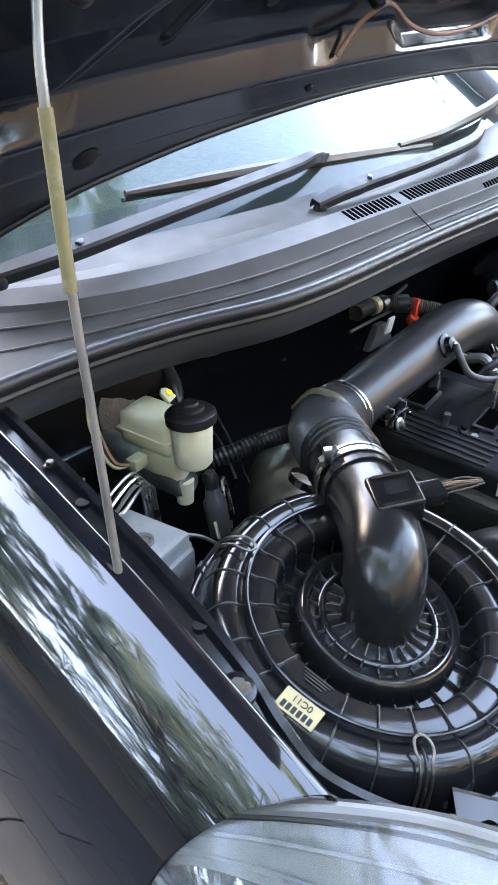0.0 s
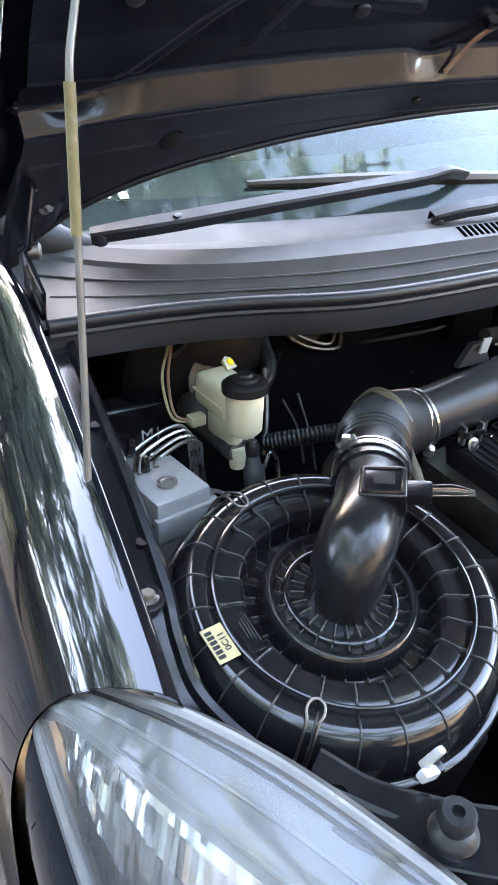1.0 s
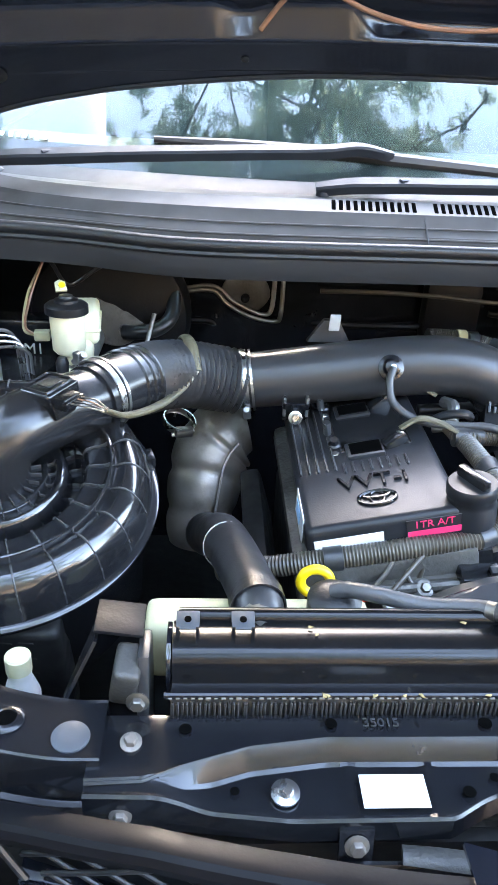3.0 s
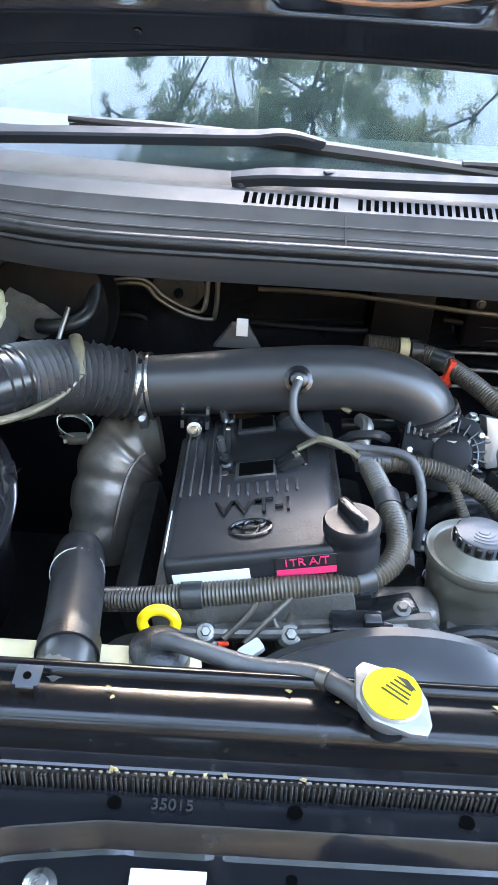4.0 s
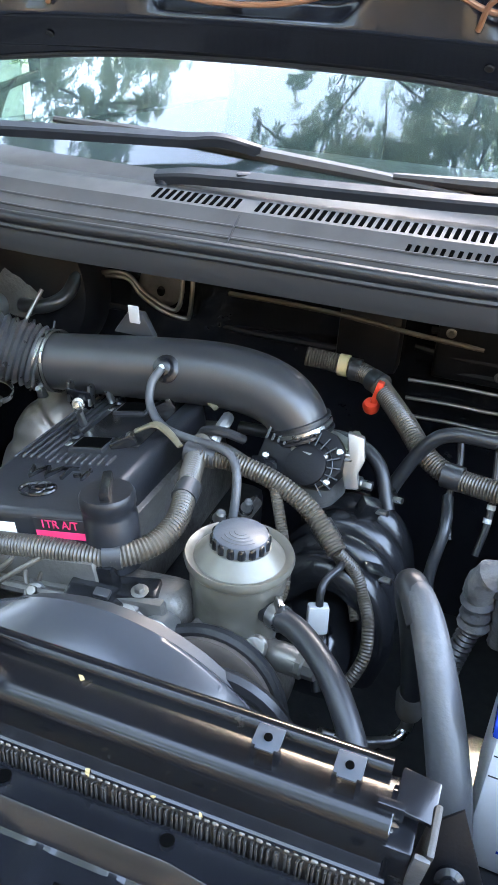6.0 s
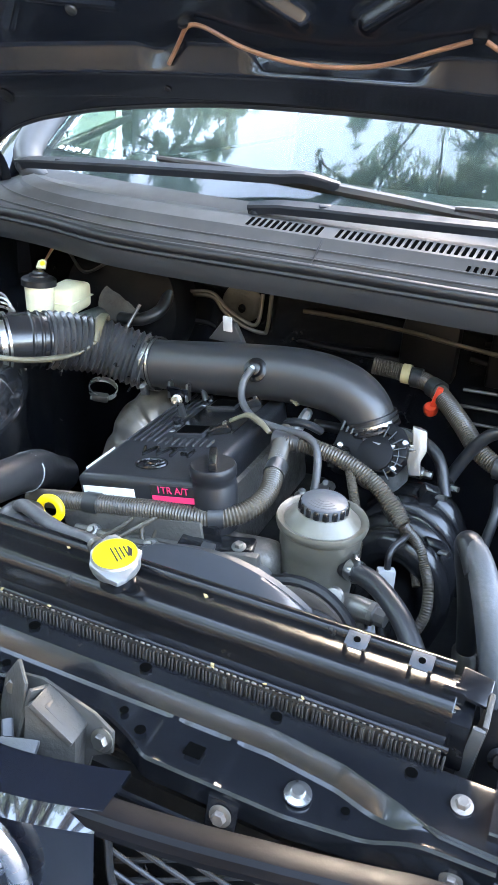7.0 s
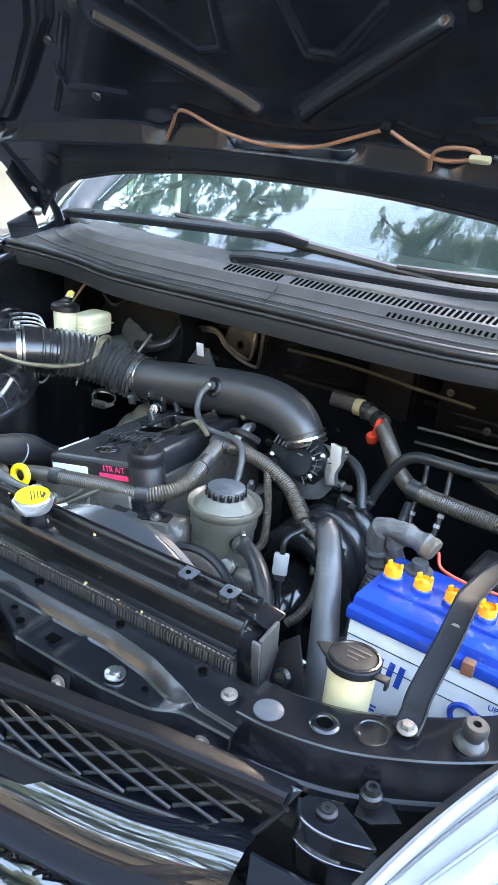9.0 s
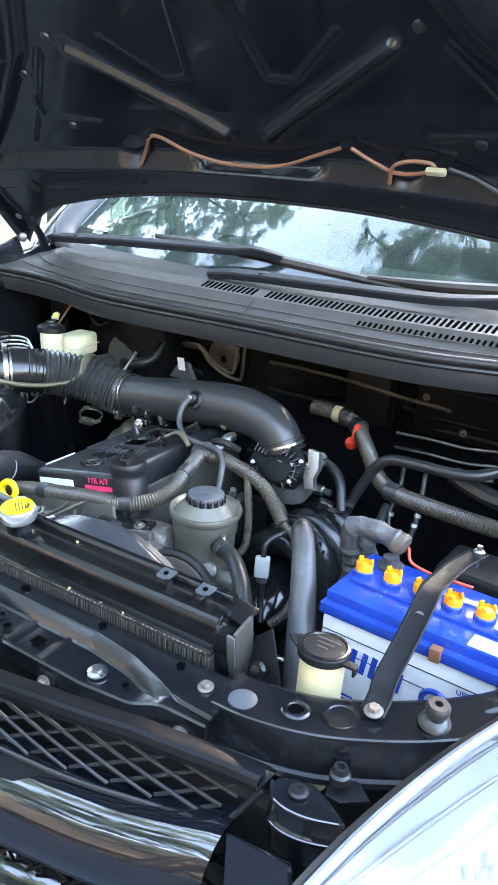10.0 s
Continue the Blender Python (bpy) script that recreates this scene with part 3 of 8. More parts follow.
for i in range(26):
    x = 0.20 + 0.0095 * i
    part("vent_slot_shade", box((0.0045, 0.010, 0.0016), pose(x, lip_y(x) - 0.015, 1.1612, 40, 0, -14), 0.0005, seg=1), HOLESHADE, cowl)

def wiper(px, py, pz, path, blade, joint_at):
    w = part("wiper", lathe([(0.0095, 0), (0.0095, 0.008), (0.007, 0.012), (0, 0.0125)], 18, m=axis((px, py, pz), (0, -0.3, 1))), WIPERBLACK, car, "black wiper resting at the windshield's foot")
    wp = smooth_path(path, 5)
    rows = []
    for i, p in enumerate(wp):
        t = (wp[min(i + 1, len(wp) - 1)] - wp[max(i - 1, 0)]).normalized()
        o = t.cross(Vector((0, -0.35, 0.94))).normalized()
        n = o.cross(t)
        k = lerp(i / (len(wp) - 1), [0, 0.12, 0.3, 0.7, 1], [0.0085, 0.0105, 0.0115, 0.0095, 0.005])
        rows.append([p + o * a * k + n * b for a, b in ((-1, -0.009), (-1, 0.002), (-0.75, 0.005), (0.75, 0.005), (1, 0.002), (1, -0.009))])
    part("wiper_arm", sheet(rows, 0.0015), WIPERBLACK, w, "", 25)
    part("arm_joint", box((0.020, 0.008, 0.008), axis(joint_at, (0.2, -0.3, 1)), 0.003), WIPERBLACK, w)
    bl = part("wiper_blade", tube(blade, [0.004, 0.008, 0.0095, 0.0095, 0.008, 0.004], 8, flat=1.15), BLADEBROWN, w)
    part("blade_rubber", tube([Vector(p) + Vector((0, 0.008, -0.010)) for p in blade], 0.003, 6), RUBBER, bl)
wiper(-0.60, 0.645, 1.195, [(-0.61, 0.648, 1.205), (-0.56, 0.635, 1.212), (-0.506, 0.632, 1.216), (-0.40, 0.636, 1.222), (-0.25, 0.645, 1.228), (-0.13, 0.655, 1.232), (-0.08, 0.66, 1.236), (-0.03, 0.678, 1.225)],
      [(-0.37, 0.722, 1.228), (-0.25, 0.705, 1.226), (-0.12, 0.692, 1.222), (0.0, 0.680, 1.216), (0.14, 0.672, 1.208), (0.25, 0.668, 1.200)], (-0.506, 0.632, 1.218))
wiper(-0.135, 0.607, 1.176, [(-0.145, 0.606, 1.190), (-0.10, 0.603, 1.197), (-0.06, 0.603, 1.199), (-0.024, 0.604, 1.200), (0.13, 0.604, 1.203), (0.30, 0.62, 1.206), (0.38, 0.645, 1.212), (0.42, 0.665, 1.214)],
      [(0.15, 0.668, 1.214), (0.27, 0.668, 1.216), (0.40, 0.684, 1.222), (0.50, 0.70, 1.226), (0.60, 0.725, 1.232), (0.67, 0.745, 1.236)], (-0.024, 0.604, 1.203))

# fenders
def fender(s):
    rows = []
    for y in np.linspace(0.0, 1.25, 46):
        zt = lerp(y, [0, 0.13, 0.23, 0.33, 0.45, 0.6, 0.7, 0.8, 1.25], [0.958, 1.012, 1.048, 1.083, 1.118, 1.153, 1.172, 1.188, 1.25])
        xi = lerp(y, [0, 0.13, 0.23, 0.4, 0.6, 0.8, 1.25], [0.69, 0.718, 0.712, 0.703, 0.692, 0.70, 0.745])
        sec = smooth_path([(xi, 0, zt - 0.014), (xi + 0.002, 0, zt - 0.003), (xi + 0.010, 0, zt), (xi + 0.035, 0, zt - 0.007), (xi + 0.065, 0, zt - 0.026), (xi + 0.092, 0, zt - 0.060), (xi + 0.112, 0, zt - 0.108),
                           (xi + 0.126, 0, zt - 0.17), (xi + 0.132, 0, zt - 0.25), (xi + 0.135, 0, zt - 0.36), (xi + 0.125, 0, zt - 0.6)], 4)
        rows.append([(s * p.x, y, p.z) for p in sec])
    bm = sheet(rows, 0.0012)
    # cut off along the headlight's rear edge
    bmesh.ops.bisect_plane(bm, geom=list(bm.verts) + list(bm.edges) + list(bm.faces), plane_co=(s * 0.72, 0.135, 1), plane_no=Vector((s * 0.80, -1.0, 0.10)) * -1, clear_inner=True)
    part("fender", bm, PAINT, car, "glossy black fender with dusty reflections")
    rail = [(0.604, 0.035, 0.924), (0.645, 0.074, 0.940), (0.676, 0.112, 0.955), (0.700, 0.163, 0.974), (0.703, 0.20, 1.000), (0.698, 0.238, 1.024), (0.692, 0.33, 1.062), (0.684, 0.45, 1.092), (0.676, 0.58, 1.118), (0.672, 0.70, 1.13)]
    rows = []
    for x, y, z in smooth_path(rail, 6):
        rows.append([(s * xx, y, zz) for xx, zz in ((x + 0.024, z + 0.006), (x + 0.018, z + 0.002), (x + 0.010, z), (x - 0.002, z), (x - 0.006, z + 0.006), (x - 0.012, z + 0.007), (x - 0.016, z), (x - 0.015, z - 0.02), (x - 0.004, z - 0.06), (x - 0.002, z - 0.20), (x - 0.03, z - 0.34))])
    r = part("inner_fender", sheet(rows, 0.0015), BAYPAINT, car, "black painted inner fender flange with bolts")
    part("flange_bolt", bolt_mesh((s * 0.708, 0.228, 1.030), (0, 0, 1), 0.006), ZINC, r)
    part("bolt_washer", lathe([(0.014, 0), (0.013, 0.002), (0.009, 0.003), (0, 0.003)], 20, m=pose(s * 0.708, 0.228, 1.029, 18)), BAYPAINT, r)
    part("flange_bolt", bolt_mesh((s * 0.680, 0.47, 1.098), (0, 0, 1), 0.004), BAYPAINT, r)
    for x, y, z in ((0.692, 0.28, 1.045), (0.686, 0.42, 1.086)):
        part("flange_hole", lathe([(0.006, 0), (0.006, 0.001), (0, 0.001)], 12, m=pose(s * x, y, z)), DARK, r)
fender(-1)
fender(1)

# headlights
def headlight(s):
    inner = smooth_path([(0.806, 0.214, 0.962), (0.804, 0.228, 0.969), (0.787, 0.207, 0.997), (0.752, 0.178, 0.996), (0.718, 0.130, 1.004), (0.668, 0.085, 0.976), (0.620, 0.030, 0.942), (0.583, -0.04, 0.924), (0.545, -0.14, 0.900), (0.51, -0.26, 0.86)], 4)
    outer = smooth_path([(0.807, 0.212, 0.960), (0.808, 0.190, 0.945), (0.807, 0.160, 0.925), (0.803, 0.10, 0.88), (0.795, 0.02, 0.84), (0.775, -0.06, 0.80), (0.735, -0.15, 0.765), (0.68, -0.24, 0.74), (0.60, -0.31, 0.73), (0.52, -0.34, 0.75)], 4)
    def rows(off, bulge):
        out = []
        for a, b in zip(inner, outer):
            row = []
            for k in range(13):
                t = k / 12
                p = a.lerp(b, t)
                w = (a - b).length
                n = Vector((0.35, -0.55, 0.75)).normalized()
                p = p + n * (bulge * w * math.sin(math.pi * t) - off)
                row.append((s * p.x, p.y, p.z))
            out.append(row)
        return out
    def facets():
        # the reflector: a mosaic of small tilted mirror facets
        rnd = random.Random(77)
        bm = bmesh.new()
        n = Vector((0.35, -0.55, 0.75)).normalized()
        def at(f, t):
            k = min(int(f), len(inner) - 2)
            p = inner[k].lerp(inner[k + 1], f - k).lerp(outer[k].lerp(outer[k + 1], f - k), t)
            return p + n * (0.02 * math.sin(math.pi * t) - 0.045 + 0.012 * math.sin(5 * t + 0.35 * f))
        fs = np.linspace(0, len(inner) - 1, 110)
        ts = np.linspace(0.0, 1.0, 9)
        for f0, f1 in zip(fs, fs[1:]):
            for t0, t1 in zip(ts, ts[1:]):
                k = 3.5 if rnd.random() < 0.16 else 1.0
                tilt = k * rnd.uniform(-0.0010, 0.0010), k * rnd.uniform(-0.0012, 0.0012)
                q = []
                for f, t, a, c in ((f0, t0, -1, -1), (f1, t0, 1, -1), (f1, t1, 1, 1), (f0, t1, -1, 1)):
                    p = at(f, t) + n * (a * tilt[0] + c * tilt[1])
                    q.append(bm.verts.new((s * p.x, p.y, p.z)))
                bm.faces.new(q)
        return bm
    h = part("headlight", facets(), LAMPWHITE, car, "large clear headlight with a hazed lens")
    ln = sheet(rows(0.0, 0.16), 0.003)
    part("lens", ln, LENSGLASS, h, "hazed clear lens")
    part("bezel", tube([(s * p.x, p.y, p.z - 0.002) for p in inner], 0.0055, 8, res=1), LAMPWORN, h)
    for k, d in enumerate((0.06, 0.15, 0.27)):
        part("bezel_line", tube([(s * (a.x + d * (b.x - a.x)), a.y + d * (b.y - a.y), a.z + d * (b.z - a.z) + 0.005 - 0.0012 * k) for a, b in zip(inner, outer)], 0.0020, 6, res=1), (RUBBER, LAMPGREY, LAMPWORN)[k], h)
    part("bezel", tube([(s * p.x, p.y, p.z - 0.002) for p in outer], 0.0065, 8, res=1), LAMPWORN, h)
    part("bezel_band", sheet([[(s * (a.x + d * (b.x - a.x)), a.y + d * (b.y - a.y) - 0.2 * d * 0.1, a.z + d * (b.z - a.z) - 0.010 + 0.02 * d) for d in (0.0, 0.06, 0.12, 0.19, 0.29)] for a, b in zip(inner, outer)], 0.001), LAMPGREY, h)
    for (x, y, z, r) in ((0.70, -0.02, 0.86, 0.055), (0.64, -0.14, 0.83, 0.045)):
        m = axis((s * x, y, z), (0.2 * s, -0.75, 0.6))
        bowl = part("reflector_bowl", lathe([(r, 0.02), (r * 0.98, 0.018), (r * 0.8, -0.004), (r * 0.5, -0.016), (0.012, -0.02)], 24, m=m, close=False), CHROME, h)
        part("bulb", lathe([(0.008, -0.02), (0.008, 0.012), (0.004, 0.018), (0, 0.018)], 10, m=m), AMBERLENS if r < 0.05 else WHITE, bowl)
    for x, y in ((0.735, 0.04), (0.70, 0.015)):
        part("marker_bulb", lathe([(0.010, -0.012), (0.010, 0.010), (0.005, 0.018), (0, 0.018)], 10, m=axis((s * x, y, 0.895), (0, -0.5, 0.8))), AMBERLENS, h)
    part("bumper_corner", sheet([[(s * (p.x + dx), p.y + dy, p.z + dz) for dx, dy, dz in ((0.004, 0.0, -0.004), (0.016, -0.008, -0.03), (0.026, -0.016, -0.10), (0.024, -0.018, -0.24), (0.0, 0.0, -0.36))] for p in outer], 0.002), PAINT, car, "black bumper corner below the headlight")
    part("lamp_gap_trim", tube([(s * (p.x - 0.010), p.y - 0.002, p.z - 0.010) for p in inner[6:]], 0.006, 6, res=1), RUBBER, h)
headlight(-1)
headlight(1)

# upper radiator support: pressed cross member, side arms
SECX = np.linspace(-0.372, 0.372, 125)
def member(x):
    ax = abs(x)
    yr = lerp(ax, [0, 0.19, 0.25, 0.30, 0.33, 0.372], [-0.060, -0.060, -0.068, -0.084, -0.097, -0.099])
    yf = lerp(ax, [0, 0.05, 0.075, 0.10, 0.22, 0.30, 0.372], [-0.092, -0.094, -0.104, -0.118, -0.119, -0.110, -0.108])
    d = 0.015 * step(0.325 - ax, 0.0, 0.05)
    g = 0.002 * (bump_line(x, 0, (-0.174, 0), (-0.1739, 0), 0.008) + bump_line(x, 0, (-0.112, 0), (-0.1119, 0), 0.008) + bump_line(ax, 0, (0.160, 0), (0.1601, 0), 0.008) * (x > 0) + bump_line(ax, 0, (0.105, 0), (0.1051, 0), 0.008) * (x > 0))
    ys = max(yr - 0.014, yf + 0.012)
    return [(x, -0.036, 0.886), (x, -0.0365, 0.900), (x, -0.042, 0.901), (x, -0.052 + 0.2 * (yr + 0.06), 0.9005), (x, yr + 0.002, 0.901), (x, yr, 0.9025), (x, yr - 0.0016, 0.901), (x, ys + 0.003, 0.901 - 0.92 * d), (x, ys, 0.900 - d + g),
            (x, yf + 0.004, 0.899 - d + g), (x, yf + 0.001, 0.9005 - d), (x, yf - 0.0012, 0.8985 - d), (x, yf - 0.002, 0.864)]
support = part("radiator_support", sheet([member(x) for x in SECX], 0.0018), SUPPORTPAINT, car, "black pressed steel radiator support with bolts and holes", 14)
for s in (-1, 1):
    path = smooth_path([(0.362, -0.056, 0.907), (0.40, -0.055, 0.908), (0.455, -0.044, 0.911), (0.51, -0.020, 0.916), (0.56, 0.010, 0.922), (0.61, 0.048, 0.932), (0.64, 0.085, 0.944)], 5)
    rows = []
    for i, p in enumerate(path):
        t = (path[min(i + 1, len(path) - 1)] - path[max(i - 1, 0)]).normalized()
        o = Vector((t.y, -t.x, 0))  # towards the front
        rows.append([(s * v.x, v.y, v.z) for v in (p - o * 0.030 + Vector((0, 0, -0.03)), p - o * 0.029, p - o * 0.024 + Vector((0, 0, 0.002)), p + o * 0.0275 + Vector((0, 0, 0.002)), p + o * 0.0292 + Vector((0, 0, 0.0008)),
                                                   p + o * 0.0300 + Vector((0, 0, -0.0020)), p + o * 0.0325 + Vector((0, 0, -0.040)), p + o * 0.0370 + Vector((0, 0, -0.0412)), p + o * 0.039 + Vector((0, 0, -0.046)))])
    arm = part("support_arm", sheet(rows, 0.0018), SUPPORTPAINT, car, "black pressed side arm of the radiator support", 18)
    part("round_plug", lathe([(0.0150, 0), (0.0145, 0.0022), (0.0130, 0.0028), (0.006, 0.0030), (0, 0.0030)], 28, m=pose(s * 0.386, -0.065, 0.9085)), GREYPLUG, arm, "dull grey pressed plug")
    part("arm_hole_rim", lathe([(0.0145, 0.0006), (0.012, 0.0026), (0.0085, 0.0030), (0.0075, 0.0016)], 24, m=pose(s * 0.437, -0.050, 0.912), close=False), SUPPORTPAINT, arm)
    # a dark disc paints the shade inside the uncut hole
    part("arm_hole_shade", lathe([(0.0078, 0.0), (0.0078, 0.0017), (0, 0.0017)], 20, m=pose(s * 0.437, -0.050, 0.912)), HOLESHADE, arm)
    part("pressed_ring", lathe([(0.018, 0), (0.017, 0.002), (0.014, 0.002), (0.013, 0.001), (0, 0.001)], 24, m=pose(s * 0.478, -0.034, 0.9145)), SUPPORTPAINT, arm)
    mt = part("rubber_mount", lathe([(0.016, 0), (0.014, 0.005), (0.009, 0.008), (0.0085, 0.012), (0.0115, 0.015), (0.0115, 0.021), (0.0095, 0.024), (0.004, 0.024), (0.004, 0.016), (0, 0.016)], 24, m=(pose(0.557, 0.0, 0.924, 4, 4) if s > 0 else pose(-0.563, 0.010, 0.926, 4, -4) @ Matrix.Scale(1.2, 4))), HOSE, arm, "rubber hood mount")
    part("arm_hole_shade", lathe([(0.0075, 0), (0.0075, 0.0008), (0, 0.0008)], 18, m=pose(s * 0.626, 0.066, 0.9405, 0, s * -16)), HOLESHADE, arm)
    part("support_bolt", bolt_mesh((s * 0.341, -0.064, 0.902), (0, -0.15, 1), 0.0055), BOLTDULL, support)
    part("support_bolt", bolt_mesh((s * 0.345, -0.110, 0.880), (0, -1, 0.2), 0.0055), BOLTDULL, support)
    part("support_bolt", lathe([(0.011, 0), (0.011, 0.002), (0.006, 0.003), (0.005, 0.006), (0, 0.006)], 20, m=axis((s * 0.2245, -0.098, 0.8872), (0, -0.1, 1))), STEEL, support, "flat bright screw head")
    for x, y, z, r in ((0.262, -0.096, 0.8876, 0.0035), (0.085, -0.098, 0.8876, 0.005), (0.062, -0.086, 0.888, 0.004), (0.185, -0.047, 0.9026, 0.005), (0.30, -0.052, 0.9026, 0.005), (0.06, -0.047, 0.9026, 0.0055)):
        # flat dark discs for the shaded holes, nothing is cut through
        part("support_hole_shade", lathe([(r, 0), (r, 0.0004), (0, 0.0004)], 14, m=axis((s * x, y, z), (0, 0, 1))), HOLESHADE, support)
    tab = part("condenser_tab", prism([(s * 0.160, 0.0), (s * 0.186, 0.0), (s * 0.186, -0.055), (s * 0.160, -0.055)], 0.003, Matrix.Translation((0, -0.122, 0.878)) @ pose(0, 0, 0, 78), 0.001), BAYPAINT, support)
    part("tab_bolt", bolt_mesh((s * 0.173, -0.126, 0.866), (0, -1, 0.25), 0.006), BOLTDULL, tab)
# dark plate painting the shade of a square opening
part("square_hole_shade", box((0.015, 0.013, 0.0008), Matrix.Translation((0.135, -0.097, 0.8878))), HOLESHADE, support)
part("label_plate", box((0.050, 0.028, 0.0008), Matrix.Translation((-0.143, -0.0985, 0.8898)) @ pose(0, 0, 0, 1), 0.0003, seg=1), PAPER, support, "blank white sticker")
words("stamped_number", "35015", 0.012, pose(-0.145, -0.047, 0.9030), MATTPLASTIC, support)
part("stay_edge", tube([(-0.375, -0.11, 0.853), (-0.30, -0.124, 0.852), (-0.20, -0.130, 0.850), (0.0, -0.131, 0.850), (0.20, -0.130, 0.850), (0.30, -0.124, 0.852), (0.375, -0.11, 0.853)], 0.003, 6), BAYPAINT, support)

# hood latch on the support
LM = pose(0.0, -0.122, 0.886, 74)   # local x across, y up the plate, z to the front
latch = part("hood_latch", prism([(-0.030, 0.030), (0.0, 0.034), (0.052, 0.022), (0.072, 0.012), (0.074, -0.006), (0.056, -0.016), (0.050, -0.055), (-0.010, -0.050), (-0.034, -0.020)], 0.004, LM, 0.0012), LATCHMETAL, car, "greasy metal hood latch")
part("latch_cheek", prism([(-0.018, 0.046), (0.002, 0.034), (0.006, -0.010), (-0.006, -0.034), (-0.030, -0.036), (-0.044, -0.010), (-0.040, 0.020)], 0.004, LM @ pose(-0.004, 0.004, 0.020, 0, -32), 0.002), LATCHMETAL, latch)
part("cheek_fold", box((0.005, 0.060, 0.020), LM @ pose(0.004, 0.006, 0.014, 0, -20, -8), 0.002), LATCHMETAL, latch)
part("latch_housing", prism([(0.0, 0.026), (0.018, 0.030), (0.046, 0.010), (0.050, -0.030), (0.044, -0.060), (0.012, -0.060), (0.004, -0.020)], 0.026, LM @ pose(0.006, 0.0, 0.030, 0, 12), 0.003), LATCHMETAL, latch)
part("housing_lip", box((0.046, 0.006, 0.030), LM @ pose(0.030, 0.020, 0.016, 0, 10, -34), 0.002), LATCHMETAL, latch)
# dark strip for the shade in the notch
part("notch_shade", box((0.003, 0.030, 0.002), LM @ pose(0.044, -0.040, 0.0295, 0, 12), 0.0005, seg=1), HOLESHADE, latch)
part("latch_pad", box((0.036, 0.024, 0.004), LM @ pose(0.012, -0.006, 0.044, -52, 8, 12), 0.003), GREYHOSE, latch, "flat grey release pad")
part("pad_neck", tube([LM @ Vector(p) for p in ((0.004, -0.014, 0.040), (-0.006, -0.006, 0.030), (-0.014, 0.002, 0.022))], 0.005, 8, flat=0.5), GREYHOSE, latch)
pin = part("latch_pin", tube([LM @ Vector((0.016, -0.016, 0.040)), LM @ Vector((0.018, -0.040, 0.036))], 0.0052, 12), STEEL, latch)
part("pin_foot", lathe([(0.008, -0.004), (0.008, 0.004), (0.005, 0.006), (0, 0.006)], 14, m=axis(LM @ Vector((0.018, -0.042, 0.036)), (0, -0.6, -0.8))), ZINC, pin)
part("latch_spring", bellows([LM @ Vector((-0.062, -0.004, 0.020)), LM @ Vector((-0.048, -0.004, 0.020))], 0.007, 0.0035, 0.3, 10), ZINC, latch)
part("latch_lever", tube([LM @ Vector(p) for p in ((-0.020, -0.034, 0.026), (-0.050, -0.034, 0.022), (-0.075, -0.028, 0.012), (-0.11, -0.026, 0.006), (-0.14, -0.025, 0.002))], [0.010, 0.011, 0.009, 0.009, 0.008], 8, flat=0.4), LATCHMETAL, latch)
part("latch_cable", tube([LM @ Vector(p) for p in ((0.0, -0.040, 0.032), (-0.020, -0.040, 0.030), (-0.042, -0.022, 0.026), (-0.060, -0.008, 0.022))], 0.004, 10), RUBBER, latch)
for x, y, z in ((0.064, 0.003, 0.001), (-0.024, 0.020, 0.001), (0.002, -0.048, 0.022)):
    part("latch_bolt", bolt_mesh(LM @ Vector((x, y, z)), (0, -0.95, 0.3), 0.0065), ZINC, latch)

# grille and bumper front
def nose_y(x):
    return -0.200 + 0.42 * x * x
def bar_y(x):
    return -0.200 + 0.28 * x * x
XS = np.linspace(-0.44, 0.44, 45)
def lip_z(x):
    return lerp(abs(x), [0, 0.14, 0.22, 0.32, 0.41, 0.45], [0.909, 0.911, 0.913, 0.911, 0.897, 0.886])
grille = part("grille", sheet([[(x, nose_y(x) + dy, lip_z(x) + dz) for dy, dz in ((0.030, -0.022), (0.024, -0.010), (0.012, -0.0060), (0.004, -0.0055), (0.0, -0.0075), (-0.003, -0.013), (-0.003, -0.019), (0.001, -0.0225), (0.012, -0.023))] for x in XS], 0.003), GRILLEPAINT, car, "glossy black grille with a diamond mesh", 25)
for s in (-1, 1):
    part("grille_bar", sheet([[(s * x, bar_y(x) + (dy if k else 0.05), lerp(x, [0, 0.16, 0.3, 0.44], [0.775, 0.784, 0.792, 0.813]) + dz) for dy, dz in ((0.045, 0.016), (0.010, 0.018), (-0.006, 0.010), (-0.022, -0.008), (-0.028, -0.030), (-0.026, -0.055), (-0.012, -0.075), (0.01, -0.085))] for k, x in enumerate([0.118, *np.linspace(0.122, 0.42, 24)])], 0.003), PAINT, car, "glossy black bumper bar under the grille")
part("bumper", sheet([[(x, nose_y(x) * 1.0 + dy - 0.03, 0.62 + dz) for dy, dz in ((0.06, 0.02), (0.02, 0.0), (-0.02, -0.06), (-0.03, -0.16), (0.0, -0.30), (0.05, -0.42))] for x in np.linspace(-0.85, 0.85, 35)], 0.004), PAINT, car, "black front bumper")
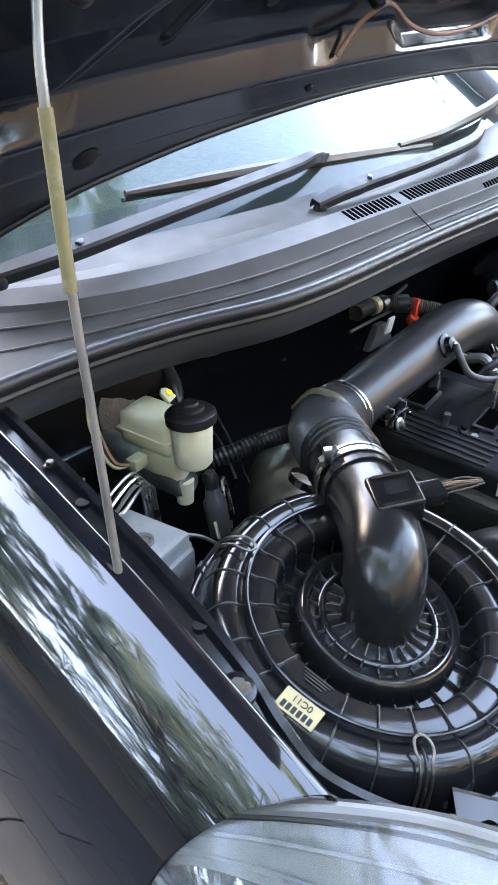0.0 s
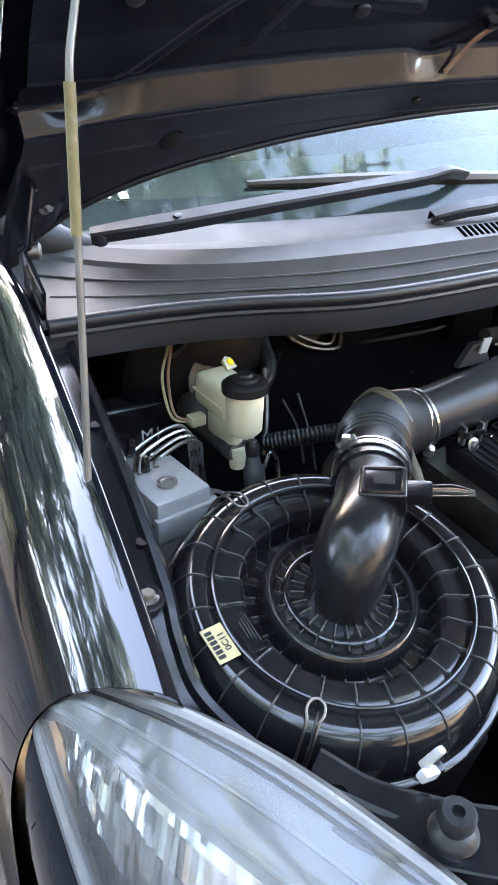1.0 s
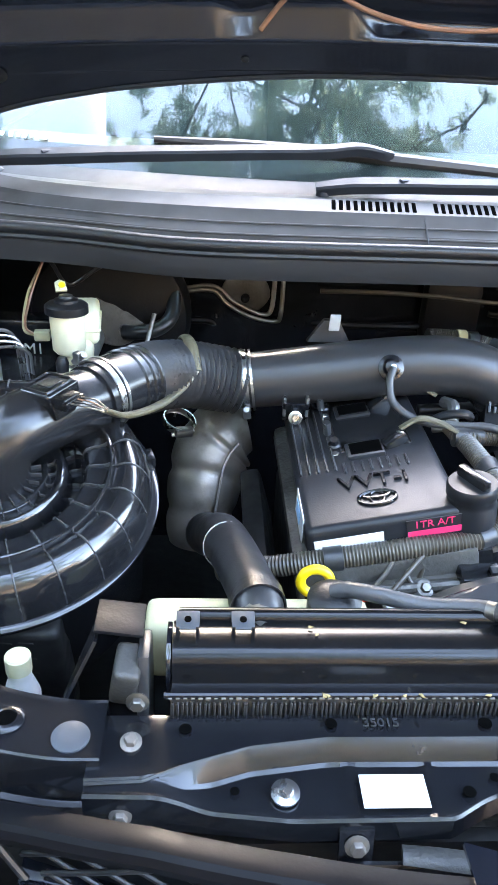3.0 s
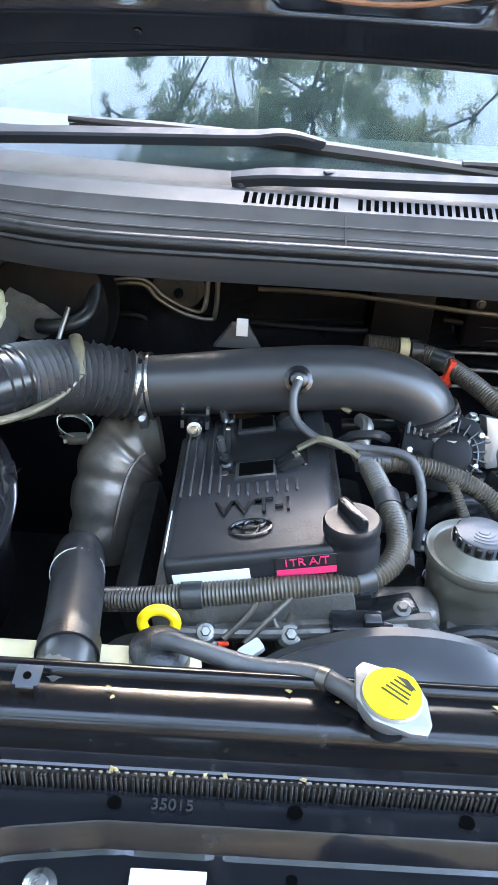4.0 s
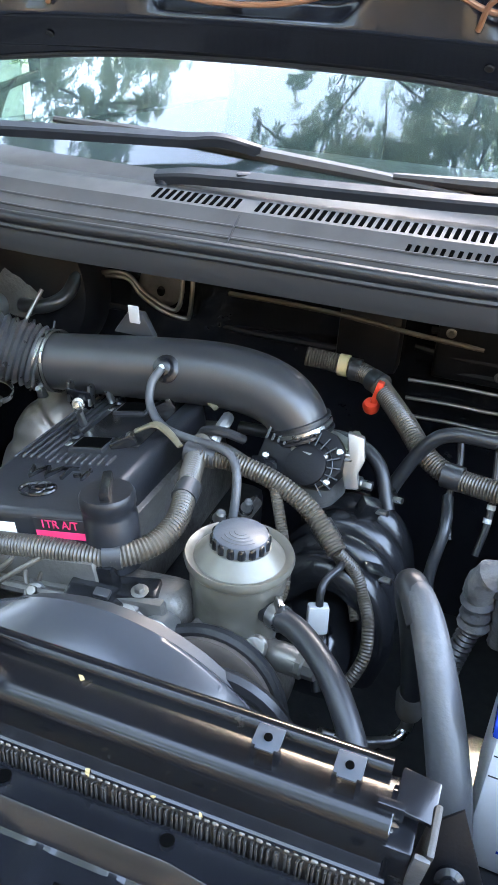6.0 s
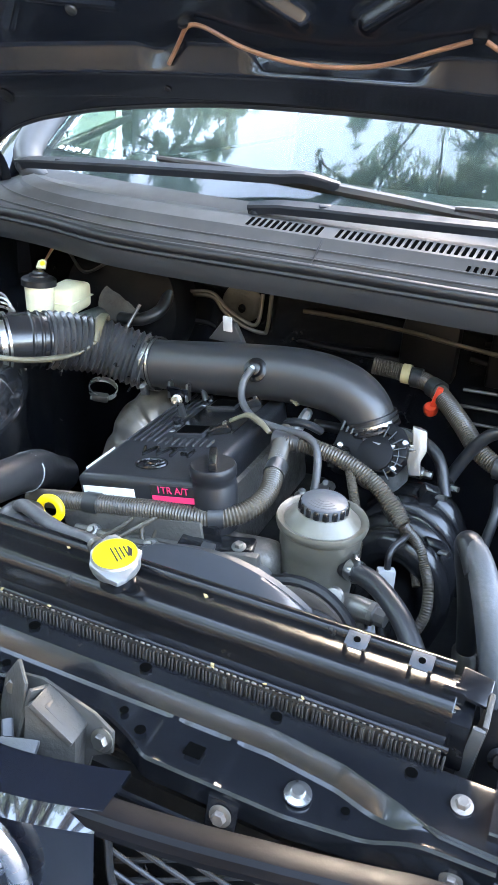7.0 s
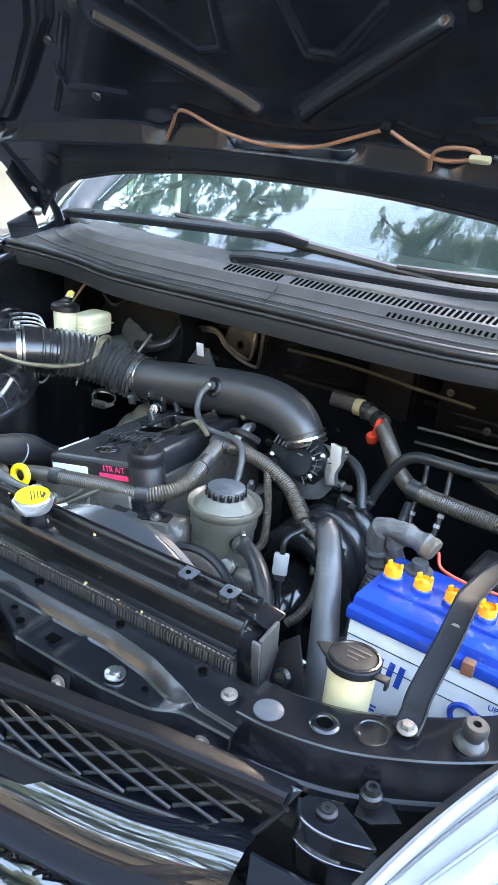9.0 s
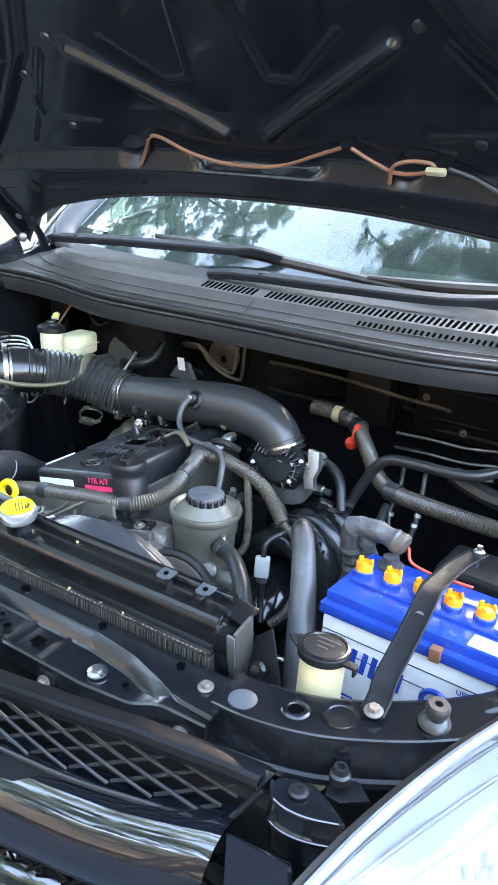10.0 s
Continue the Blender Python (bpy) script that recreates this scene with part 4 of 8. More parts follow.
for s in (-1, 1):
    for fam in (-1, 1):
        for i in range(-4, 9):
            x0 = 0.10 + 0.046 * i
            a, b = (x0, 0.892), (x0 + 0.150, 0.816)
            if fam > 0:
                a, b = (x0 + 0.150, 0.892), (x0, 0.816)
            pts = []
            for k in range(25):
                t = k / 24
                x, z = a[0] + t * (b[0] - a[0]), a[1] + t * (b[1] - a[1])
                if 0.105 < x < 0.43 and z > lerp(x, [0.39, 0.44], [0.816, 0.864]) and z < lip_z(x) - 0.018:
                    pts.append((s * x, nose_y(x) + 0.012 + 0.002 * fam, z))
            if len(pts) > 2:
                part("mesh_bar", tube(pts, 0.0021, 8, raw=True), MESHGREY, grille)
    for fam in (-1, 1):
        for i in range(-3, 10):
            x0 = 0.046 * i
            pts = [(s * x, nose_y(x) + 0.014 + 0.002 * fam, 0.715 - fam * (k - 6) * 0.0115) for k in range(13) for x in [x0 + 0.150 * k / 12] if 0.0 < x < 0.44]
            if len(pts) > 2:
                part("mesh_bar", tube(pts, 0.0026, 6, raw=True), GRILLEPAINT, grille)
    part("mesh_edge", tube([(s * x, nose_y(x) + 0.006, z) for x, z in ((0.112, 0.885), (0.117, 0.826), (0.15, 0.817), (0.25, 0.813), (0.33, 0.814), (0.395, 0.812), (0.412, 0.820), (0.440, 0.864))], 0.0032, 8), MESHGREY, grille)
    part("mesh_shelf", sheet([[(s * x, nose_y(x) + dy, z + dz) for dy, dz in ((0.008, -0.003), (-0.010, -0.016), (-0.012, -0.030), (0.004, -0.040))] for x, z in ((0.116, 0.824), (0.15, 0.815), (0.25, 0.811), (0.33, 0.812), (0.40, 0.811))], 0.002), GRILLEPAINT, grille)
    part("lip_end", sheet([[(s * 0.413, -0.120, 0.866), (s * 0.413, -0.103, 0.877)], [(s * 0.440, -0.119, 0.868), (s * 0.449, -0.104, 0.883)]], 0.002), PAINT, grille, "glossy bevelled end of the grille lip")
    rim = [(0.448, -0.106), (0.453, -0.117), (0.461, -0.124), (0.477, -0.127), (0.497, -0.124), (0.520, -0.115)]
    corner = part("grille_corner", prism([(s * x, y) for x, y in rim + [(0.524, -0.110), (0.500, -0.095), (0.482, -0.087), (0.463, -0.090), (0.450, -0.098)]], 0.005, pose(0, 0, 0.8745), 0.0015), SUPPORTPAINT, car, "black bumper corner bracket")
    front = smooth_path([(x, y, 0) for x, y in rim], 4)
    part("corner_skirt", sheet([[(s * p.x, p.y - d, z) for d, z in ((0.0, 0.873), (0.001, 0.866), (0.002, 0.856), (0.005, 0.853), (0.004, 0.846), (0.0, 0.82))] for p in front], 0.002), SUPPORTPAINT, corner)
    part("corner_lip", tube([(s * p.x, p.y - 0.001, 0.8765) for p in front], 0.0020, 8, raw=True), PAINT, corner)
    part("corner_lip", tube([(s * p.x, p.y - 0.005, 0.8535) for p in front[6:]], 0.0014, 8, raw=True), PAINT, corner)
    part("corner_bolt", lathe([(0.0095, 0), (0.0095, 0.002), (0.0065, 0.003), (0.0060, 0.005), (0.002, 0.005), (0.0015, 0.003), (0, 0.003)], 18, m=pose(s * 0.474, -0.105, 0.877)), RUBBER, corner)
    part("lamp_bracket", prism([(s * 0.488, -0.062), (s * 0.512, -0.058), (s * 0.530, -0.072), (s * 0.508, -0.088), (s * 0.492, -0.088)], 0.003, pose(0, 0, 0.882, 8), 0.001), SATINBLACK, corner)
    part("bracket_stud", lathe([(0.010, 0), (0.010, 0.008), (0.0075, 0.010), (0.0065, 0.016), (0.004, 0.016), (0.004, 0.012), (0, 0.012)], 18, m=pose(s * 0.500, -0.075, 0.882)), RUBBER, corner)
    part("bumper_cheek", sheet([[(s * x, y, z) for x, y, z in ((0.43, -0.15, 0.84 - d), (0.49, -0.14, 0.835 - d), (0.53, -0.20, 0.83 - d), (0.52, -0.28, 0.81 - d))] for d in (0, 0.06, 0.14, 0.25)], 0.003), PAINT, car)
badge = part("badge_panel", sheet([[(x, -0.222 + 0.8 * abs(x) ** 1.6 + dy, z) for dy, z in ((0.05, 0.905), (0.012, 0.905), (0.0, 0.895), (-0.004, 0.84), (-0.002, 0.77), (0.006, 0.70), (0.02, 0.66), (0.05, 0.63))] for x in np.linspace(-0.108, 0.108, 19)], 0.004), PAINT, car, "black panel carrying the chrome badge")
def ring(cx, cz, rx, rz, r):
    return tube([(cx + rx * math.cos(a), -0.231 + 0.4 * abs(cx + rx * math.cos(a)) ** 1.6 + 0.04 * (cz + rz * math.sin(a) - 0.845), cz + rz * math.sin(a)) for a in np.linspace(0, 2 * math.pi, 41)], r, 10, raw=True, flat=0.8)
emblem = part("emblem", ring(0.004, 0.842, 0.058, 0.066, 0.0092), CHROME, badge, "brushed chrome oval badge")
part("emblem_oval", ring(0.004, 0.862, 0.040, 0.022, 0.0078), CHROME, emblem)
part("emblem_oval", ring(0.004, 0.842, 0.019, 0.058, 0.0078), CHROME, emblem)

# prop rod
rod = part("prop_rod", tube([(-0.719, 0.333, 1.070), (-0.719, 0.335, 1.085), (-0.708, 0.355, 1.18), (-0.697, 0.376, 1.29), (-0.690, 0.386, 1.388), (-0.681, 0.396, 1.425), (-0.668, 0.405, 1.47), (-0.662, 0.41, 1.50)], 0.0033, 10), RODSTEEL, car, "galvanised hood prop rod with an amber sleeve")
part("rod_sleeve", tube([(-0.6985, 0.3745, 1.280), (-0.694, 0.381, 1.335), (-0.690, 0.386, 1.388)], 0.0046, 12), AMBERSLEEVE, rod, "amber rubber sleeve")

# firewall, bay floor and inner walls
part("firewall", sheet([[(x, 0.80 + 0.02 * math.sin(7 * x) * k, z) for x in np.linspace(-0.72, 0.72, 25)] for k, z in ((0, 1.13), (0.3, 1.0), (1, 0.9), (1, 0.8), (0.3, 0.6), (0, 0.45))], 0.004), BAYPAINT, car, "black painted firewall")
part("bay_floor", box((1.5, 1.1, 0.02), pose(0, 0.35, 0.46)), DARK, car)
for s in (-1, 1):
    part("bay_side", box((0.02, 0.74, 0.5), pose(s * 0.702, 0.535, 0.72)), BAYPAINT, car)
    part("strut_tower", lathe([(0.11, -0.3), (0.105, 0.0), (0.085, 0.02), (0.03, 0.022), (0, 0.022)], 24, m=pose(s * 0.60, 0.62, 0.90)), BAYPAINT, car)
part("bay_front", box((1.1, 0.02, 0.36), pose(0, -0.09, 0.65)), DARK, car)

# wheels
for s in (-1, 1):
    for y in (0.36, 2.95):
        wheel = part("wheel", lathe([(0.31, -0.06), (0.315, -0.03), (0.315, 0.03), (0.31, 0.06), (0.29, 0.08), (0.21, 0.082), (0.205, 0.06), (0.205, -0.08), (0.29, -0.08), (0.31, -0.06)], 40, m=axis((s * 0.775, y, 0.315), (s, 0, 0)), close=False), RUBBER, car, "black rubber tyre on a grey rim")
        part("rim", lathe([(0.206, 0.066), (0.195, 0.066), (0.185, 0.030), (0.07, 0.045), (0.03, 0.055), (0, 0.055)], 32, m=axis((s * 0.775, y, 0.315), (s, 0, 0))), ALU, wheel)
# ---- things in the engine bay ----
# air cleaner: local z along the tilted lid's axis
AC = pose(-0.512, 0.234, 0.965, 14.6)
air = thing("air_cleaner", (-0.512, 0.234, 0.76), "round black plastic air cleaner with a ribbed lid", "air cleaner")
LIDP = [(0.012, -0.017), (0.044, -0.018), (0.0495, -0.0185), (0.0505, -0.0140), (0.0520, -0.0130), (0.0545, -0.0130), (0.056, -0.0140), (0.057, -0.0185), (0.063, -0.0175), (0.0655, -0.0130), (0.0685, -0.0100), (0.0720, -0.0090), (0.0750, -0.0110), (0.0775, -0.0165), (0.0785, -0.022), (0.080, -0.036), (0.091, -0.037),
        (0.0945, -0.018), (0.0965, -0.009), (0.100, -0.0050), (0.108, -0.0040), (0.118, -0.0045), (0.1222, -0.0055), (0.1228, 0.0016), (0.1236, 0.0030), (0.1250, 0.0035), (0.1264, 0.0030), (0.1272, 0.0016), (0.1278, -0.0055), (0.132, -0.0030), (0.138, -0.0012), (0.144, -0.0015), (0.151, -0.0055), (0.157, -0.0125), (0.162, -0.0225), (0.1650, -0.034), (0.1665, -0.046), (0.1675, -0.0475), (0.1715, -0.048), (0.1735, -0.0495), (0.1735, -0.0535), (0.1715, -0.055), (0.162, -0.056)]
part("lid", lathe(LIDP, 120, m=AC), LIDPLASTIC, air, "glossy ribbed black lid")
part("housing", lathe([(0.160, -0.056), (0.160, -0.10), (0.152, -0.13), (0.150, -0.20), (0.12, -0.205), (0, -0.205)], 64, m=AC), PLASTIC, air)
def lid_z(r):
    return lerp(r, [p[0] for p in LIDP[:37]], [p[1] for p in LIDP[:37]])
# paler than the lid: the thin highlights along the ribs, put into their colour
RIBPLASTIC = surf("highlit_rib_plastic", (0.034, 0.0345, 0.036), 0.26, bump=0.1, bscale=300, dirt=(0.10, 0.10, 0.10), amount=0.12, dscale=60)
def fin(radii, high, thick=0.0012):
    bm = bmesh.new()
    lo = []
    for r in radii:
        t = thick / 2
        lo.append([bm.verts.new((r, y, lid_z(r) + z)) for y, z in ((-t, -0.002), (-t, high - 0.7 * t), (-0.7 * t, high - 0.2 * t), (0, high), (0.7 * t, high - 0.2 * t), (t, high - 0.7 * t), (t, -0.002))])
    for a, b in zip(lo, lo[1:]):
        for k in range(6):
            bm.faces.new((a[k], b[k], b[k + 1], a[k + 1]))
    for k in (0, -1):
        bm.faces.new(lo[k])
    bmesh.ops.recalc_face_normals(bm, faces=bm.faces)
    return finish("rib", bm, RIBPLASTIC, 75)
def fins(me, count, start, skip=()):
    for i in range(count):
        a = start + 360 * i / count
        if any(lo < a % 360 < hi for lo, hi in skip):
            continue
        ob = new("rib", me)
        ob.parent = air
        ob.matrix_basis = world_of(air).inverted() @ AC @ pose(0, 0, 0, 0, 0, a)
fins(fin([0.1270, 0.1278, 0.132, 0.138, 0.144, 0.151, 0.157, 0.162, 0.165, 0.1665], 0.0016, 0.0017), 24, 4, ((25, 68),))
fins(fin([0.0955, 0.097, 0.100, 0.108, 0.118, 0.1225], 0.0030, 0.0015), 24, 4, ((25, 68), (176, 196)))
fins(fin([0.0800, 0.083, 0.088, 0.091, 0.0935], 0.006, 0.0014), 24, 4)
fins(fin([0.0560, 0.057, 0.060, 0.063, 0.0655], 0.0030, 0.0014), 24, 6, ((30, 62),))
fins(fin([0.036, 0.040, 0.044, 0.0495], 0.0050, 0.0014), 24, 6, ((30, 62),))
def on_lid(r, deg, h=0.0, turn=0.0):
    return AC @ pose(0, 0, 0, 0, 0, deg) @ pose(r, 0, lid_z(r) + h, 0, 0, turn)
lab = part("label_plate", box((0.021, 0.036, 0.0010), on_lid(0.1375, 186, 0.0026) @ pose(0, 0, 0, 0, 2), 0.0004, seg=1), CREAM, air, "cream part label with printed marks")
words("label_text", "0C11", 0.0085, on_lid(0.1375, 186, 0.0026) @ pose(-0.0045, 0, 0.0008, 0, 2) @ pose(0, 0, 0, 0, 0, -90), INK, lab)
for i in range(6):
    part("label_mark", box((0.0066, 0.0036, 0.0003), on_lid(0.1375, 186, 0.0026) @ pose(0.0050, -0.0125 + 0.005 * i, 0.0005, 0, 2), 0), INK, lab)
part("moulded_plate", box((0.016, 0.040, 0.0012), on_lid(0.109, 186, 0.0004), 0.0005, seg=1), PLASTIC, air)
for k in range(4):
    part("moulded_line", box((0.0015, 0.030 - 0.004 * k, 0.0006), on_lid(0.1015 + 0.003 * k, 184, 0.0020)), MATTPLASTIC, air)
def spring_clip(deg):
    m = AC @ pose(0, 0, 0, 0, 0, deg)
    pts = [(0.172, -0.005, -0.062), (0.171, -0.005, -0.042), (0.160, -0.005, -0.008), (0.148, -0.005, 0.004), (0.139, -0.0075, 0.0065), (0.130, -0.006, 0.006), (0.126, 0.0, 0.006), (0.130, 0.006, 0.006), (0.139, 0.0075, 0.0065), (0.148, 0.005, 0.004), (0.160, 0.005, -0.008), (0.171, 0.005, -0.042), (0.172, 0.005, -0.062)]
    part("spring_clip", tube([m @ Vector(p) for p in pts], 0.0013, 6), ZINC, air, "wire spring clip")
    part("clip_lug", box((0.012, 0.016, 0.014), m @ pose(0.171, 0, -0.056), 0.002), PLASTIC, air)
for deg in (228, 112):
    spring_clip(deg)
for deg in (268, 20, 150):
    part("lid_lug", box((0.016, 0.020, 0.016), AC @ pose(0, 0, 0, 0, 0, deg) @ pose(0.167, 0, -0.042), 0.003), PLASTIC, air)

BELLOWSRUBBER = surf("grey_bellows_rubber", (0.035, 0.035, 0.037), 0.3, bump=0.15, bscale=200, dirt=(0.12, 0.12, 0.12), amount=0.18, dscale=40)
# intake: elbow, flow meter, bellows, long pipe
intake = thing("intake_pipe", (-0.2, 0.47, 0.90), "black plastic intake pipe running from the air cleaner to the throttle", "intake pipe")
ELBOW = [(-0.508, 0.240, 0.925), (-0.508, 0.236, 0.962), (-0.503, 0.240, 0.986), (-0.487, 0.252, 1.000), (-0.455, 0.284, 1.004), (-0.418, 0.328, 1.001)]
part("elbow", tube(ELBOW, [0.033, 0.0355, 0.0375, 0.0380, 0.0375, 0.0365], 32, res=10), SATINPLASTIC, intake, "shiny black elbow")
HOSEP = [(-0.420, 0.325, 1.001), (-0.405, 0.346, 1.001), (-0.390, 0.366, 1.000), (-0.380, 0.379, 0.999), (-0.366, 0.397, 0.996)]
part("rubber_joint", tube(HOSEP, [0.040, 0.041, 0.041, 0.041, 0.040], 32, res=8), SATINPLASTIC, intake)
for k in range(3):
    part("joint_ridge", tube([Vector(HOSEP[2]).lerp(Vector(HOSEP[4]), 0.05 + 0.32 * k + d) for d in (0, 0.06, 0.12, 0.18)], [0.0405, 0.0435, 0.0435, 0.0405], 32, raw=True), SATINPLASTIC, intake)
part("bellows", bellows([(-0.372, 0.390, 0.997), (-0.345, 0.424, 0.989), (-0.318, 0.449, 0.980), (-0.295, 0.463, 0.972), (-0.268, 0.474, 0.963), (-0.245, 0.480, 0.957)], 0.0445, 0.0098, 0.12, 28), BELLOWSRUBBER, intake)
PIPE = [(-0.250, 0.480, 0.957), (-0.20, 0.480, 0.963), (-0.10, 0.478, 0.977), (-0.02, 0.475, 0.988), (0.035, 0.472, 0.991), (0.078, 0.469, 0.984), (0.106, 0.466, 0.966), (0.120, 0.463, 0.938)]
part("long_pipe", tube(PIPE, [0.037, 0.038, 0.040, 0.040, 0.0395, 0.0385, 0.037, 0.036], 32, res=8), MATTPLASTIC, intake, "satin black plastic pipe")
def clamp(p, d, r, screw):
    m = axis(p, d)
    c = part("hose_clamp", lathe([(r, -0.004), (r + 0.0016, -0.004), (r + 0.0016, 0.004), (r, 0.004)], 36, m=m, close=False), STEEL, intake, "steel hose clamp")
    part("clamp_band", lathe([(r, 0.007), (r + 0.0016, 0.007), (r + 0.0016, 0.0105), (r, 0.0105)], 36, m=m, close=False), STEEL, c)
    q = Vector(p) + Vector(screw) * (r + 0.006)
    part("clamp_screw", tube([q - Vector(d).cross(Vector(screw)) * 0.010, q + Vector(d).cross(Vector(screw)) * 0.012], 0.004, 8), STEEL, c)
    part("clamp_lug", box((0.010, 0.016, 0.010), axis(q, d), 0.002), STEEL, c)
clamp((-0.236, 0.481, 0.958), (0.98, -0.01, 0.14), 0.0405, (0.05, -0.75, -0.66))
clamp((-0.412, 0.338, 1.001), (0.62, 0.78, 0), 0.0415, (-0.5, 0.4, 0.77))
for k, z in enumerate((0.0, 0.007, 0.014)):
    part("pipe_ring", lathe([(0.0360, -0.0019), (0.0395, -0.0019), (0.0395, 0.0019), (0.0360, 0.0019)], 36, m=axis((0.1135 + 0.0035 * k, 0.4645 - 0.001 * k, 0.957 - z), (0.40, -0.08, -0.91)), close=False), RUBBER if k != 1 else STEEL, intake)
# flow meter on the elbow
mm = Matrix.Translation((-0.452, 0.268, 1.040)) @ pose(0, 0, 0, 8, -6, -38)
maf = part("flow_meter", box((0.046, 0.044, 0.014), mm, 0.004, seg=3), GLOSSPLASTIC, intake, "black air flow meter with a plug")
part("meter_base", box((0.050, 0.030, 0.022), mm @ pose(-0.002, -0.004, -0.014), 0.004), PLASTIC, maf)
part("meter_rim", tube([mm @ Vector((0.019 * max(-1, min(1, 1.35 * math.cos(a))), 0.018 * max(-1, min(1, 1.35 * math.sin(a))), 0.0075)) for a in np.linspace(0, 2 * math.pi, 33)], 0.0018, 6, raw=True), PLASTIC, maf)
part("meter_plate", box((0.020, 0.016, 0.001), mm @ pose(0.001, 0.001, 0.0074), 0.0003, seg=1), SATINPLASTIC, maf)
part("meter_lug", box((0.018, 0.012, 0.008), mm @ pose(-0.020, -0.024, -0.006, 0, 0, 20), 0.003), PLASTIC, maf)
part("meter_plug", box((0.022, 0.022, 0.014), mm @ pose(0.031, -0.006, -0.003), 0.002), PLASTIC, maf)
part("meter_plug_rib", box((0.008, 0.025, 0.008), mm @ pose(0.042, -0.006, -0.002), 0.002), GLOSSPLASTIC, maf)
for k, c in enumerate((LOOM, INK, COPPER, LOOM)):
    part("wire", tube([mm @ Vector((0.046, -0.013 + 0.005 * k, 0.0)), mm @ Vector((0.066, -0.012 + 0.005 * k, 0.0)), mm @ Vector((0.085, -0.006 + 0.002 * k, -0.004))], 0.0008, 6), c, maf)
part("meter_screw", lathe([(0.003, 0), (0.0026, 0.002), (0, 0.002)], 10, m=mm @ pose(-0.021, -0.025, -0.002)), ZINC, maf)
part("tape_wrap", tube([(-0.300, 0.415, 1.000), (-0.308, 0.44, 1.022), (-0.318, 0.47, 1.024), (-0.330, 0.49, 1.000)], [0.006, 0.008, 0.007, 0.005], 8, flat=0.45), OLIVE, intake, "grubby tape tie")
part("meter_loom", tube([mm @ Vector((0.082, -0.004, -0.004)), (-0.375, 0.290, 1.000), (-0.345, 0.345, 0.985), (-0.318, 0.395, 0.985), (-0.300, 0.42, 1.000)], [0.004, 0.0055, 0.0065, 0.0055, 0.0045], 10, flat=0.7), OLIVE, intake)
# sensor, brackets
sm = axis((-0.050, 0.440, 1.000), (0.0, -0.85, 0.5))
sens = part("air_sensor", lathe([(0.017, -0.012), (0.017, 0.002), (0.012, 0.004), (0.010, 0.012), (0.006, 0.014), (0, 0.014)], 18, m=sm), PLASTIC, intake)
part("sensor_screw", lathe([(0.004, 0), (0.004, 0.003), (0, 0.003)], 8, m=axis((-0.050, 0.428, 1.006), (0, -0.85, 0.5))), STEEL, sens)
br = part("pipe_bracket", box((0.034, 0.004, 0.030), pose(-0.170, 0.438, 0.934, 20), 0.001), BAYPAINT, intake)
part("bracket_bolt", bolt_mesh((-0.170, 0.433, 0.928), (0, -1, 0.3), 0.006), STEEL, br)
for dx in (-0.015, 0.015):
    part("bracket_leg", box((0.004, 0.012, 0.028), pose(-0.170 + dx, 0.440, 0.942), 0.001), STEEL, br)
part("pipe_lug", prism([(-0.03, 0), (0.03, 0), (0.012, 0.032), (-0.008, 0.032)], 0.012, Matrix.Translation((-0.125, 0.50, 1.008)) @ pose(0, 0, 0, 90), 0.003), MATTPLASTIC, intake)
part("lug_tag", box((0.014, 0.003, 0.024), pose(-0.120, 0.492, 1.040, 12), 0.0006), WHITE, intake)

# throttle body and inlet manifold
throttle = thing("throttle_body", (0.145, 0.45, 0.86), "cast aluminium throttle body with a black motor cover", "throttle body")
part("throttle_bore", lathe([(0.038, 0.016), (0.040, 0.012), (0.040, -0.045), (0.030, -0.06), (0, -0.06)], 28, m=axis((0.142, 0.456, 0.925), (0.0, 0.05, 1))), CAST, throttle)
MC = axis((0.132, 0.424, 0.938), (-0.06, -0.78, 0.62)) @ pose(0, 0, 0, 0, 0, -6)
cover = part("motor_cover", prism([(-0.050, 0.020), (-0.018, 0.026), (0.004, 0.036), (0.030, 0.034), (0.046, 0.020), (0.050, -0.004), (0.040, -0.028), (0.016, -0.036), (-0.014, -0.032), (-0.050, -0.022)], 0.026, MC, 0.003), SATINBLACK, throttle, "black ribbed motor cover")
part("cover_dome", lathe([(0.024, -0.002), (0.0235, 0.0045), (0.020, 0.006), (0, 0.0062)], 32, m=MC @ pose(0.010, -0.012, 0)), SATINBLACK, cover)
for k in range(11):
    a = radians(-40 + 18 * k)
    part("cover_rib", box((0.016, 0.0016, 0.005), MC @ pose(0.010 + 0.033 * math.cos(a), -0.012 + 0.033 * math.sin(a), 0.002, 0, 0, math.degrees(a))), PLASTIC, cover)
part("cover_rim", tube([MC @ Vector((0.010 + 0.031 * math.cos(a), -0.012 + 0.031 * math.sin(a), 0.0025)) for a in np.linspace(-0.7, 2.6, 18)], 0.0012, 6, raw=True), PLASTIC, cover)
for x, y in ((0.006, 0.029), (0.041, 0.016), (0.040, -0.022), (-0.020, 0.020), (-0.040, -0.018)):
    part("cover_screw", lathe([(0.0042, 0.0), (0.0042, 0.003), (0.0030, 0.0042), (0, 0.0042)], 12, m=MC @ pose(x, y, 0)), STEEL, cover)
for k in range(4):
    part("connector_rib", box((0.0035, 0.020, 0.006), MC @ pose(-0.046 + 0.0075 * k, 0.010, 0.003), 0.001), PLASTIC, cover)
part("motor_block", box((0.075, 0.03, 0.05), pose(0.115, 0.445, 0.895, 15, 8), 0.006), PLASTIC, throttle)
